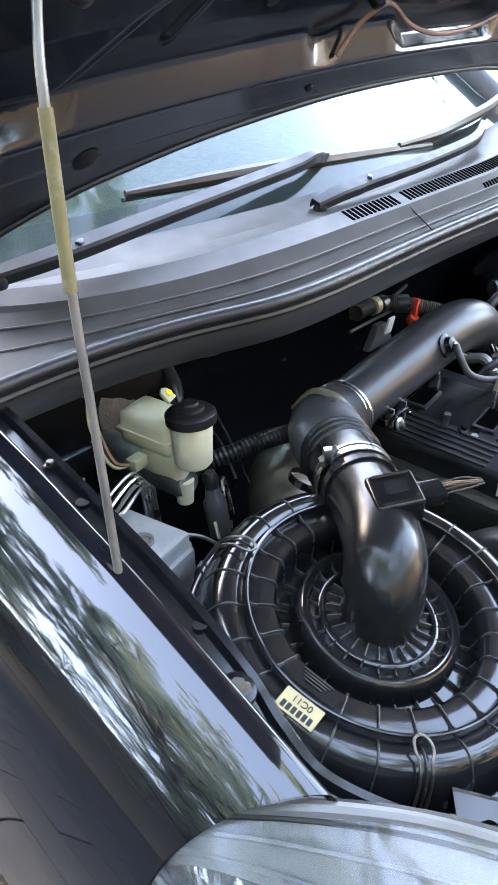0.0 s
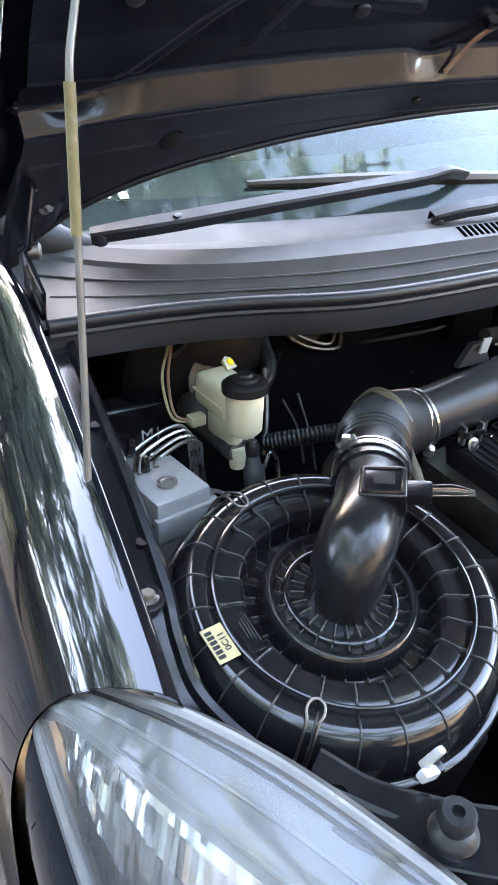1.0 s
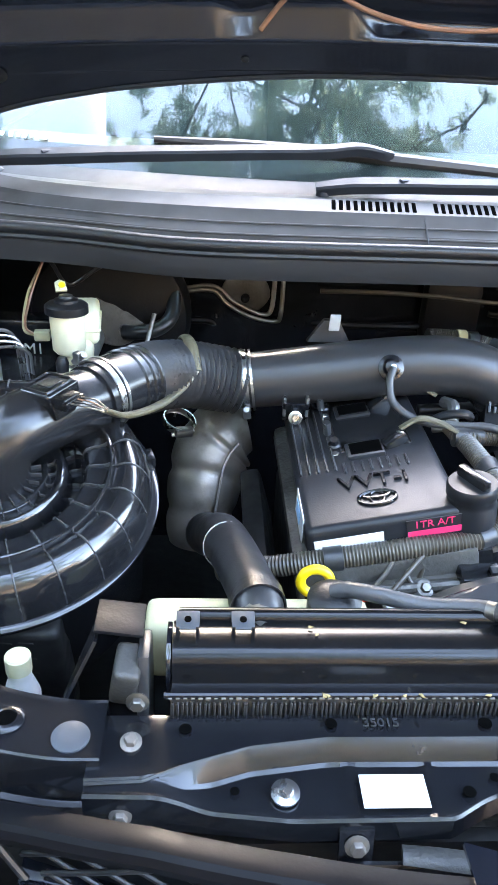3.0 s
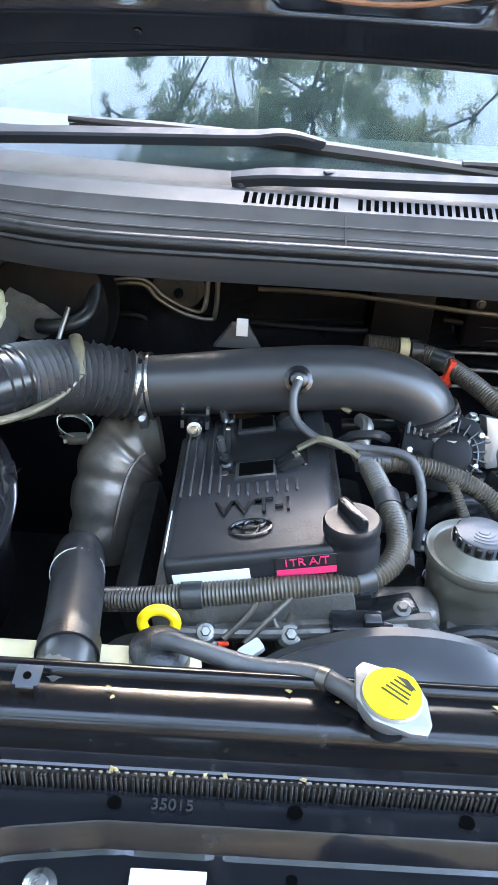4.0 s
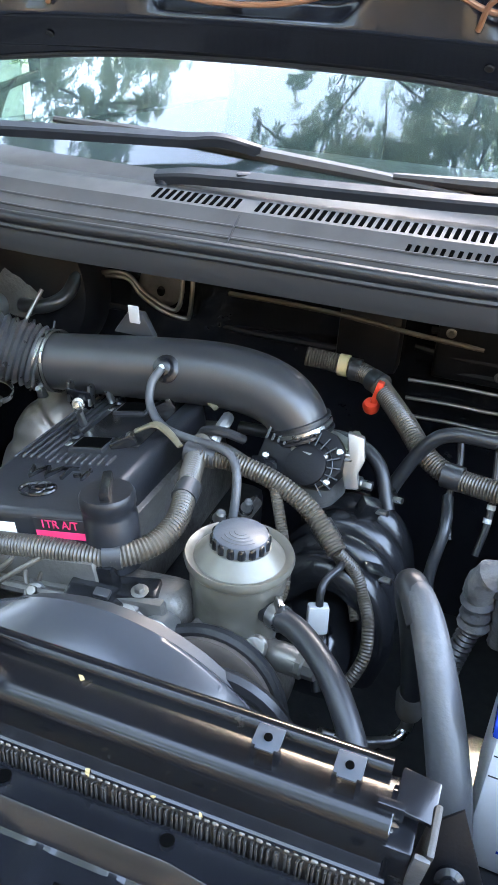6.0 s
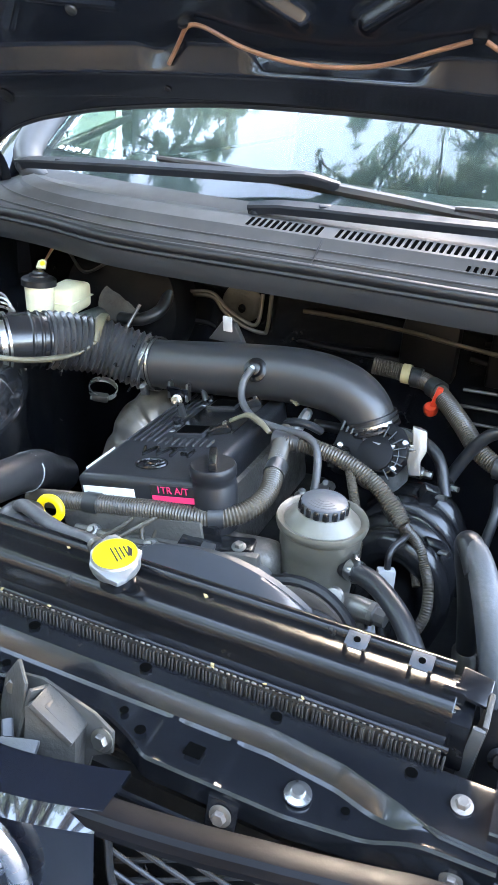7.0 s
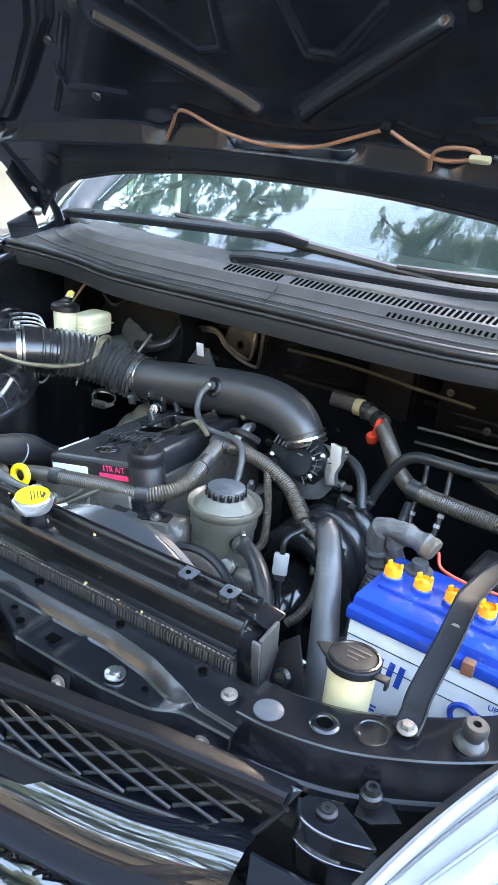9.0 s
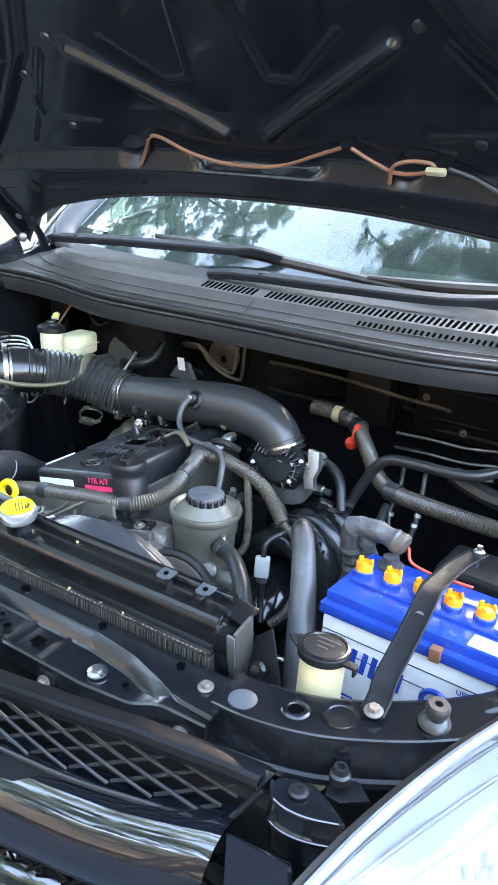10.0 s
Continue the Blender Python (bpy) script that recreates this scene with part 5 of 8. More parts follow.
part("throttle_nut", lathe([(0.009, -0.012), (0.009, 0.004), (0.006, 0.006), (0.006, 0.018), (0, 0.018)], 6, m=axis((0.194, 0.470, 0.888), (1, -0.1, 0.05))), STEEL, throttle)
part("side_casting", prism([(-0.010, 0.034), (0.010, 0.030), (0.014, 0.004), (0.008, -0.012), (0.012, -0.030), (-0.004, -0.032), (-0.012, -0.006), (-0.006, 0.012)], 0.022, pose(0.190, 0.430, 0.936, 72, 0, 8), 0.003), CAST, throttle)
part("flange", box((0.060, 0.050, 0.008), pose(0.155, 0.476, 0.928, 4, 10), 0.003), CAST, throttle)
for x, y in ((0.182, 0.436), (0.18, 0.49)):
    part("flange_bolt", bolt_mesh((x, y, 0.938), (0, 0, 1), 0.006), STEEL, throttle)
part("throttle_plug", box((0.030, 0.026, 0.022), pose(0.092, 0.408, 0.915, 10, 0, 20), 0.003), PLASTIC, throttle)
mani = thing("inlet_manifold", (0.24, 0.40, 0.70), "shiny black plastic inlet manifold with curved runners", "inlet manifold")
for k in range(4):
    y = 0.49 - 0.046 * k
    part("runner", tube([(0.140, y, 0.800), (0.172, y - 0.002, 0.835), (0.212, y - 0.006, 0.842), (0.245, y - 0.010, 0.818), (0.258, y - 0.012, 0.770), (0.245, y - 0.006, 0.71)], 0.0215, 18, flat=1.0), SATINPLASTIC, mani)
part("plenum", tube([(0.19, 0.52, 0.76), (0.19, 0.42, 0.76), (0.19, 0.33, 0.745), (0.19, 0.29, 0.72)], 0.05, 16), GLOSSPLASTIC, mani)
for x, y, z in ((0.215, 0.445, 0.872), (0.240, 0.36, 0.842), (0.225, 0.49, 0.866)):
    sv = part("vacuum_valve", box((0.026, 0.020, 0.024), pose(x, y, z, 10, 20, 30), 0.004), PLASTIC, mani)
    part("valve_nozzle", tube([(x, y, z), (x + 0.024, y - 0.008, z + 0.004)], 0.004, 8), STEEL, sv)

# engine
engine = thing("engine", (-0.08, 0.35, 0.50), "four cylinder engine with a ribbed black valve cover", "engine")
VC = Matrix.Translation((-0.098, 0.335, 0.932)) @ pose(0, 0, 0, 0, -11.5)
part("valve_cover", box((0.172, 0.285, 0.050), VC @ pose(0, 0, -0.025), 0.010, seg=3), COVERPLASTIC, engine, "satin black valve cover")
part("cover_rim", box((0.190, 0.30, 0.014), VC @ pose(0, 0.004, -0.056), 0.004), PLASTIC, engine)
for k in range(13):
    x = -0.078 + 0.0105 * k
    ln = 0.105 if k < 5 else 0.022
    y = 0.02 + 0.04 if k < 5 else -0.030
    part("cover_rib", box((0.0032, ln + (0.08 if k < 5 else 0), 0.004), VC @ pose(x, y, 0.001), 0.001, seg=1), MATTPLASTIC, engine)
part("cover_block", box((0.090, 0.16, 0.016), VC @ pose(0.018, 0.085, -0.0065), 0.004), PLASTIC, engine)
def coil(y):
    c = part("ignition_coil", box((0.046, 0.034, 0.022), VC @ pose(0.004, y - 0.010, -0.006), 0.003), COILGREY, engine, "dark grey ignition coil with an open top")
    # dark plate on the closed box paints the shade in its mouth
    part("coil_mouth_shade", box((0.038, 0.025, 0.002), VC @ pose(0.005, y - 0.010, 0.0052), 0.0005, seg=1), HOLESHADE, c)
    part("coil_plug", box((0.030, 0.016, 0.014), VC @ pose(0.042, y - 0.004, 0.004, 0, -20, 20), 0.003), PLASTIC, c)
    part("coil_bolt", bolt_mesh(VC @ Vector((-0.032, y - 0.006, -0.006)), (-0.2, 0, 1), 0.006), STEEL, c)
    part("coil_neck", lathe([(0.008, -0.012), (0.008, 0.004), (0.0055, 0.006), (0.0055, 0.013), (0, 0.013)], 14, m=VC @ pose(-0.030, y + 0.012, 0.0, 18)), PLASTIC, c)
    part("coil_tab", box((0.006, 0.012, 0.004), VC @ pose(0.050, y - 0.002, 0.013, 0, -20, 20), 0.001), STEEL, c)
    part("coil_wire", tube([VC @ Vector((0.052, y + 0.010, 0.012)), VC @ Vector((0.078, y + 0.012, 0.020)), VC @ Vector((0.10, y + 0.0, 0.016)), VC @ Vector((0.118, y - 0.012, 0.006))], [0.0045, 0.0052, 0.0048, 0.0036], 8, flat=0.6), OLIVE, c)
for y in (0.117, 0.014):
    coil(y)
for y in (0.12, 0.05):
    part("cover_nozzle", tube([VC @ Vector((-0.035, y, 0.006)), VC @ Vector((-0.035, y - 0.004, 0.024))], 0.005, 8), STEEL, engine)
part("cover_badge", tube([VC @ Vector((0.000 + 0.021 * math.cos(a), -0.100 + 0.013 * math.sin(a), 0.0015)) for a in np.linspace(0, 2 * math.pi, 25)], 0.002, 6, raw=True), GLOSSPLASTIC, engine)
part("cover_badge", tube([VC @ Vector((0.000 + 0.008 * math.cos(a), -0.100 + 0.012 * math.sin(a), 0.0015)) for a in np.linspace(0, 2 * math.pi, 19)], 0.0016, 6, raw=True), GLOSSPLASTIC, engine)
part("cover_badge", tube([VC @ Vector((0.000 + 0.015 * math.cos(a), -0.094 + 0.006 * math.sin(a), 0.0015)) for a in np.linspace(0, 2 * math.pi, 19)], 0.0016, 6, raw=True), GLOSSPLASTIC, engine)
words("cover_letters", "VVT-i", 0.034, VC @ pose(0.002, -0.066, 0.0012), PLASTIC, engine, 0.0028)
part("white_strip", box((0.075, 0.0012, 0.017), VC @ pose(-0.040, -0.1432, -0.022), 0.0004, seg=1), PAPER, engine, "torn white sticker")
pk = part("engine_label", box((0.060, 0.0012, 0.022), VC @ pose(0.052, -0.1434, -0.016), 0.0004, seg=1), INK, engine, "black and pink engine code label")
words("engine_code", "1TR A/T", 0.0125, VC @ pose(0.052, -0.1444, -0.0115, 90), PINK, pk, 0.0004)
part("label_stripe", box((0.058, 0.0006, 0.0075), VC @ pose(0.052, -0.1444, -0.0225)), PINK, pk)
sk = part("side_label", box((0.0012, 0.066, 0.030), VC @ pose(-0.0872, -0.088, -0.014, 0, 12), 0.0003, seg=1), PAPER, engine, "white sticker with blue print")
part("blue_print", box((0.0006, 0.030, 0.016), VC @ pose(-0.0882, -0.085, -0.012, 0, 12)), surf("pale_blue_print", (0.25, 0.5, 0.75), 0.5), sk)
SATINCAPB = surf("dusty_filler_plastic", (0.011, 0.012, 0.0145), 0.34, spec=0.3, bump=0.06, bscale=300, dirt=(0.09, 0.09, 0.095), amount=-0.05, dscale=40)
oc = part("oil_filler", lathe([(0.0275, -0.07), (0.0275, -0.014), (0.0262, -0.012), (0.0262, -0.004), (0.0275, -0.002), (0.0275, 0.008), (0.0255, 0.011), (0, 0.011)], 32, m=Matrix.Translation((-0.003, 0.213, 0.958)) @ pose(0, 0, 0, 0, -6)), SATINCAPB, engine, "black oil filler with a winged cap")
part("cap_wing", box((0.010, 0.044, 0.014), Matrix.Translation((-0.004, 0.213, 0.973)) @ pose(0, 0, 0, 0, -6, 24), 0.003), PLASTIC, oc)
part("head", box((0.20, 0.34, 0.10), Matrix.Translation((-0.085, 0.34, 0.845)) @ pose(0, 0, 0, 0, -11.5), 0.012), GREASYCAST, engine)
part("timing_cover", box((0.24, 0.05, 0.16), pose(-0.02, 0.20, 0.80, 0, -6), 0.02, seg=3), GREASYCAST, engine)
part("block", box((0.24, 0.36, 0.30), pose(-0.06, 0.36, 0.66), 0.02), DARK, engine)
part("front_plate", box((0.22, 0.012, 0.022), pose(-0.03, 0.170, 0.868, 0, -8), 0.004), GREASYCAST, engine)
part("cover_skirt", box((0.205, 0.016, 0.034), pose(-0.080, 0.184, 0.877, 0, -8), 0.004), PLASTIC, engine)
part("skirt_foot", box((0.052, 0.030, 0.012), pose(0.040, 0.182, 0.886, 0, -6, 12), 0.004), PLASTIC, engine)
part("skirt_bolt", bolt_mesh((0.050, 0.176, 0.893), (0, -0.2, 1), 0.0055), ZINC, engine)
for x, z in ((-0.12, 0.845), (-0.05, 0.855), (0.05, 0.862), (0.085, 0.84)):
    part("cover_bolt", bolt_mesh((x, 0.168, z), (0, -1, 0.1), 0.007), ZINC, engine)
for x, z, r in ((0.02, 0.855, 0.014), (0.075, 0.862, 0.016), (-0.13, 0.84, 0.012)):
    part("boss", lathe([(r, 0), (r, 0.03), (r * 0.7, 0.034), (0, 0.034)], 16, m=axis((x, 0.18, z), (0.1, -1, 0.25))), CAST, engine)
part("cam_sensor", box((0.036, 0.026, 0.022), pose(0.045, 0.150, 0.868, 20, 0, 10), 0.005), PLASTIC, engine)
SHP = smooth_path([(-0.225, 0.560, 0.842), (-0.252, 0.556, 0.836), (-0.277, 0.540, 0.812), (-0.288, 0.515, 0.776), (-0.294, 0.492, 0.735), (-0.298, 0.480, 0.690)], 14)
hsh = part("heat_shield", tube(SHP, [lerp(i / (len(SHP) - 1), [0, 0.12, 0.3, 0.6, 1], [0.034, 0.052, 0.060, 0.056, 0.046]) * (1 - 0.075 * abs(math.sin(math.pi * 4.5 * i / (len(SHP) - 1))) ** 6) for i in range(len(SHP))], 36, raw=True), SHIELD, engine, "dull ridged steel exhaust heat shield")
part("shield_seam", tube([p + Vector((0.020, -0.052, 0.018)) for p in SHP[18:60]], 0.0022, 6, raw=True), SHIELD, hsh)
part("manifold_flange", box((0.03, 0.22, 0.09), pose(-0.215, 0.35, 0.79, 0, -15), 0.01), DARK, engine)
part("alternator", lathe([(0.060, -0.05), (0.064, -0.03), (0.064, 0.03), (0.05, 0.045), (0.02, 0.05), (0, 0.05)], 28, m=axis((-0.20, 0.19, 0.72), (0, -1, 0))), CAST, engine)
ds = part("dipstick", tube([(-0.176 + 0.015 * math.cos(a), 0.132 + 0.003 * math.sin(a), 0.899 + 0.013 * math.sin(a)) for a in np.linspace(0, 2 * math.pi, 29)], 0.0052, 10, raw=True), YELLOW, engine, "yellow dipstick ring")
part("dipstick_tube", tube([(-0.176, 0.134, 0.884), (-0.178, 0.145, 0.86), (-0.18, 0.17, 0.78)], 0.006, 8), DARK, ds)

# wiring looms
def loom(pts, r, label, taped=(), pitch=0.0038):
    l = tagged(new("wiring_loom", finish("wiring_loom", bellows(pts, r, pitch, 0.11, 14), LOOM)), label, "wiring loom", "wiring looms in the engine bay")
    for p, d, w in taped:
        part("tape", lathe([(r * 0.9, -w), (r * 1.12, -w), (r * 1.12, w), (r * 0.9, w)], 16, m=axis(p, d)), MATTPLASTIC, l)
    return l
loom([(-0.27, 0.215, 0.845), (-0.21, 0.190, 0.872), (-0.158, 0.184, 0.886), (-0.105, 0.183, 0.896), (-0.055, 0.184, 0.905), (0.005, 0.190, 0.910), (0.040, 0.212, 0.917), (0.052, 0.250, 0.926), (0.042, 0.300, 0.938), (0.030, 0.350, 0.945)], 0.0125, "dusty corrugated wiring loom across the engine front",
     (((-0.15, 0.184, 0.887), (1, 0, 0.15), 0.010), ((0.012, 0.194, 0.911), (1, 0.4, 0.1), 0.009), ((0.045, 0.292, 0.936), (-0.1, 1, 0.2), 0.010)))
loom([(0.022, 0.385, 0.945), (0.030, 0.352, 0.947), (0.070, 0.356, 0.946), (0.118, 0.353, 0.938), (0.160, 0.346, 0.921), (0.188, 0.334, 0.902), (0.206, 0.322, 0.888)], 0.0115, "dusty corrugated wiring loom over the inlet side",
     (((0.035, 0.354, 0.947), (1, 0, 0), 0.018), ((0.188, 0.338, 0.898), (0.7, -0.3, -0.7), 0.012)))
loom([(0.122, 0.350, 0.936), (0.134, 0.335, 0.915), (0.150, 0.315, 0.88), (0.160, 0.29, 0.845), (0.15, 0.26, 0.835)], 0.0065, "thin corrugated wiring branch beside the fluid reservoir", (), 0.003)
loom([(0.062, 0.672, 0.955), (0.10, 0.676, 0.952), (0.134, 0.672, 0.949), (0.165, 0.655, 0.946), (0.195, 0.620, 0.938), (0.228, 0.580, 0.925), (0.262, 0.545, 0.905), (0.30, 0.525, 0.895), (0.36, 0.505, 0.898), (0.46, 0.49, 0.90), (0.56, 0.484, 0.903), (0.67, 0.49, 0.915)], 0.0145, "dusty corrugated loom along the firewall",
     (((0.136, 0.671, 0.949), (1, 0, 0), 0.008), ((0.30, 0.525, 0.895), (1, -0.2, 0), 0.012), ((0.172, 0.650, 0.945), (0.7, -0.6, 0), 0.011)))
loom([(0.205, 0.323, 0.889), (0.226, 0.334, 0.860), (0.240, 0.326, 0.836), (0.252, 0.304, 0.822), (0.256, 0.284, 0.796), (0.246, 0.268, 0.770), (0.232, 0.258, 0.755)], 0.0072, "thin corrugated wiring branch hanging by the manifold", (), 0.0035)
loom([(0.204, 0.324, 0.888), (0.212, 0.342, 0.852), (0.224, 0.338, 0.826), (0.236, 0.318, 0.808)], 0.0055, "thin taped wiring branch beside the manifold", (), 0.003)
def wire(pts, r, mat, name, label, category):
    return solo(name, tube(pts, r, 10), mat, label, category)
part("loom_band", lathe([(0.0135, -0.007), (0.016, -0.007), (0.016, 0.007), (0.0135, 0.007)], 16, m=axis((0.118, 0.674, 0.951), (1, 0, 0))), CREAM, bpy.data.objects["wiring_loom.003"], "cream tape band")
wire([(-0.050, 0.426, 1.006), (-0.056, 0.412, 0.990), (-0.050, 0.398, 0.968), (-0.022, 0.378, 0.956), (0.020, 0.362, 0.958), (0.062, 0.350, 0.962), (0.082, 0.338, 0.950), (0.090, 0.318, 0.915), (0.088, 0.30, 0.87)], 0.0052, GREYHOSE, "sensor_cable", "grey cable looping from the intake sensor", "cable")
wire([(-0.062, 0.166, 0.86), (-0.055, 0.172, 0.885), (-0.050, 0.182, 0.900)], 0.0028, LOOM, "plug_lead", "dusty lead below the loom", "cable")
wire([(-0.098, 0.140, 0.872), (-0.080, 0.155, 0.885), (-0.055, 0.176, 0.901)], 0.0028, LOOM, "plug_lead", "dusty lead with a white plug", "cable")
solo("white_plug", box((0.024, 0.014, 0.012), pose(-0.092, 0.132, 0.872, 20, -20, 30), 0.004), WHITE, "white cable plug in front of the engine", "plug")
wp = solo("white_plug", box((0.022, 0.014, 0.032), pose(0.203, 0.275, 0.835, -8, 0, 24), 0.003), WHITE, "white square cable plug hanging by the manifold", "plug")
part("plug_face", box((0.010, 0.001, 0.014), pose(0.2002, 0.2685, 0.836, -8, 0, 24)), MATTPLASTIC, wp)
part("plug_foot", box((0.016, 0.012, 0.014), pose(0.203, 0.277, 0.814, -8, 0, 24), 0.003), GREYHOSE, wp)
wire([(0.203, 0.277, 0.850), (0.202, 0.280, 0.866), (0.204, 0.292, 0.874), (0.212, 0.310, 0.878), (0.212, 0.322, 0.876)], 0.0042, HOSE, "plug_lead", "black lead with a white square plug", "cable")
wire([(0.203, 0.277, 0.808), (0.204, 0.275, 0.78), (0.215, 0.26, 0.75)], 0.005, HOSE, "plug_lead", "black lead under the white square plug", "cable")

# fluid reservoir of the steering
ps = thing("steering_reservoir", (0.129, 0.229, 0.82), "grey metal power steering reservoir with a black ribbed cap", "reservoir")
PM = Matrix.Translation((0.129, 0.229, 0.925))
part("can", lathe([(0.036, -0.100), (0.042, -0.094), (0.044, -0.055), (0.0445, -0.034), (0.047, -0.030), (0.048, -0.010), (0.052, -0.006), (0.0535, 0.0), (0.052, 0.004), (0.0475, 0.003), (0.044, 0.000), (0.040, 0.004), (0.034, 0.010), (0.030, 0.014), (0, 0.014)], 48, m=PM), SILVERPS, ps)
# blue-grey base holds the sky's reflection on the black cap; the specks are dust
SATINCAP = surf("sky_tinted_dusty_cap", (0.060, 0.068, 0.080), 0.34, bump=0.15, bscale=300, dirt=(0.12, 0.12, 0.12), amount=0.15, dscale=60)
cap = part("cap", lathe([(0.026, 0.010), (0.027, 0.012), (0.027, 0.022), (0.026, 0.025), (0.022, 0.0262), (0, 0.0265)], 40, m=PM), SATINCAP, ps, "black ribbed screw cap")
for k in range(16):
    a = 2 * math.pi * k / 16
    part("cap_grip", lathe([(0.0042, 0.010), (0.0042, 0.0215), (0.003, 0.0238), (0, 0.0242)], 12, m=PM @ pose(0.0250 * math.cos(a), 0.0250 * math.sin(a), 0)), PLASTIC, cap)
for k in range(4):
    part("cap_mark", tube([PM @ Vector(((0.006 + 0.005 * k) * math.cos(a), (0.006 + 0.005 * k) * math.sin(a), 0.0266)) for a in np.linspace(3.4 + 0.2 * k, 6.0 - 0.1 * k, 10)], 0.0006, 4, raw=True), GREYHOSE, cap)
part("spout", tube([(0.148, 0.218, 0.880), (0.172, 0.206, 0.887)], 0.009, 12), SILVERPS, ps)
PUMPMETAL = surf("oily_bright_casting", (0.20, 0.19, 0.175), 0.36, metal=0.7, bump=0.12, bscale=200, dirt=(0.05, 0.045, 0.04), amount=0.3, dscale=40)
pump = thing("steering_pump", (0.15, 0.2, 0.74), "greasy cast steering pump below the reservoir", "pump")
part("pump_body", lathe([(0.05, -0.05), (0.055, -0.04), (0.055, 0.03), (0.04, 0.045), (0, 0.045)], 24, m=axis((0.14, 0.20, 0.775), (0, -1, 0))), GREASYCAST, pump)
part("pump_neck", tube([(0.10, 0.214, 0.838), (0.140, 0.212, 0.834), (0.168, 0.211, 0.834), (0.185, 0.207, 0.836), (0.205, 0.203, 0.838)], [0.016, 0.015, 0.012, 0.015, 0.014], 16), PUMPMETAL, pump)
part("pump_union", lathe([(0.014, -0.012), (0.014, 0.006), (0.0115, 0.008), (0.0105, 0.020), (0, 0.020)], 8, m=axis((0.204, 0.203, 0.838), (1, -0.2, 0.05))), PUMPMETAL, pump)
part("pump_boss", lathe([(0.013, -0.01), (0.013, 0.010), (0.010, 0.013), (0, 0.013)], 16, m=axis((0.160, 0.200, 0.846), (0.2, -0.8, 0.6))), PUMPMETAL, pump)
part("pump_flange", box((0.060, 0.020, 0.030), pose(0.125, 0.188, 0.845, 12, 14), 0.006), GREASYCAST, pump)
part("pump_pulley", lathe([(0.062, -0.012), (0.066, -0.012), (0.064, 0.0), (0.066, 0.012), (0.060, 0.012), (0.050, 0.0), (0.02, 0.004), (0, 0.004)], 36, m=axis((0.155, 0.130, 0.770), (0, -1, 0.0))), DARK, pump)
part("belt", tube([(0.155 + 0.070 * math.cos(a), 0.130, 0.790 + 0.078 * math.sin(a)) for a in np.linspace(-0.6, 3.5, 26)], 0.009, 8, raw=True, flat=1.0), RUBBER, pump)

def hose(pts, r, mat, label, name="hose", cat="hose", seg=16):
    return solo(name, tube(pts, r, seg, res=8), mat, label, cat, "hoses in the engine bay")
h1 = hose([(0.160, 0.212, 0.884), (0.182, 0.200, 0.889), (0.205, 0.186, 0.892), (0.230, 0.164, 0.890), (0.253, 0.140, 0.882), (0.280, 0.105, 0.860), (0.300, 0.075, 0.825), (0.310, 0.06, 0.76)], 0.0115, HOSE, "black rubber hose from the steering reservoir")
part("hose_clip", lathe([(0.0118, -0.006), (0.0132, -0.006), (0.0132, 0.006), (0.0118, 0.006)], 20, m=axis((0.180, 0.2015, 0.8885), (0.85, -0.5, 0.15)), close=False), STEEL, h1)
part("clip_ear", box((0.006, 0.014, 0.010), pose(0.180, 0.200, 0.904, 0, 10, 30), 0.001), STEEL, h1)
hose([(0.312, 0.288, 0.752), (0.308, 0.276, 0.80), (0.299, 0.258, 0.87), (0.291, 0.240, 0.920), (0.290, 0.226, 0.946), (0.296, 0.210, 0.950), (0.308, 0.190, 0.936)], [0.0125, 0.0125, 0.013, 0.0135, 0.014, 0.014, 0.014], HOSE, "dark pipe bent over with a thick grey foam sleeve")
foam = bpy.data.objects["hose.001"]
part("foam_sleeve", tube([(0.292, 0.218, 0.949), (0.300, 0.206, 0.9505), (0.313, 0.187, 0.938), (0.331, 0.158, 0.908), (0.347, 0.130, 0.873), (0.360, 0.106, 0.835), (0.368, 0.09, 0.785), (0.372, 0.08, 0.70)], [0.0115, 0.0135, 0.0150, 0.0165, 0.0175, 0.018, 0.018, 0.018], 20, res=8), GREYHOSE, foam, "thick pale grey foam sleeve")
solo("pipe_coupling", bellows([(0.310, 0.284, 0.765), (0.313, 0.292, 0.728)], 0.0155, 0.0085, 0.22, 18), ZINC, "aluminium coupling on a bent pipe", "coupling")
hose([(0.313, 0.292, 0.728), (0.312, 0.290, 0.705), (0.298, 0.270, 0.700), (0.26, 0.24, 0.715), (0.23, 0.225, 0.73)], 0.007, STEEL, "thin bright metal pipe", "metal_pipe", "pipe")
hose([(0.205, 0.50, 0.78), (0.217, 0.515, 0.821), (0.235, 0.525, 0.875), (0.262, 0.53, 0.928), (0.290, 0.528, 0.950), (0.34, 0.520, 0.956), (0.42, 0.515, 0.962), (0.47, 0.55, 0.975)], 0.0092, HOSE, "black hose bending over the inlet side")
hose([(0.02, 0.52, 0.90), (0.09, 0.52, 0.905), (0.16, 0.52, 0.918), (0.21, 0.50, 0.905), (0.235, 0.47, 0.86)], 0.0085, HOSE, "black vacuum hose behind the throttle")
hose([(0.30, 0.50, 0.88), (0.305, 0.46, 0.86), (0.30, 0.43, 0.80), (0.32, 0.40, 0.74)], 0.007, HOSE, "thin black hose with white bands")
up = hose([(-0.285, 0.300, 0.835), (-0.278, 0.268, 0.855), (-0.268, 0.225, 0.885), (-0.256, 0.165, 0.905), (-0.246, 0.105, 0.922), (-0.240, 0.065, 0.932), (-0.238, 0.040, 0.925)], [0.026, 0.026, 0.0255, 0.025, 0.024, 0.0235, 0.023], HOSE, "thick black upper radiator hose", seg=20)
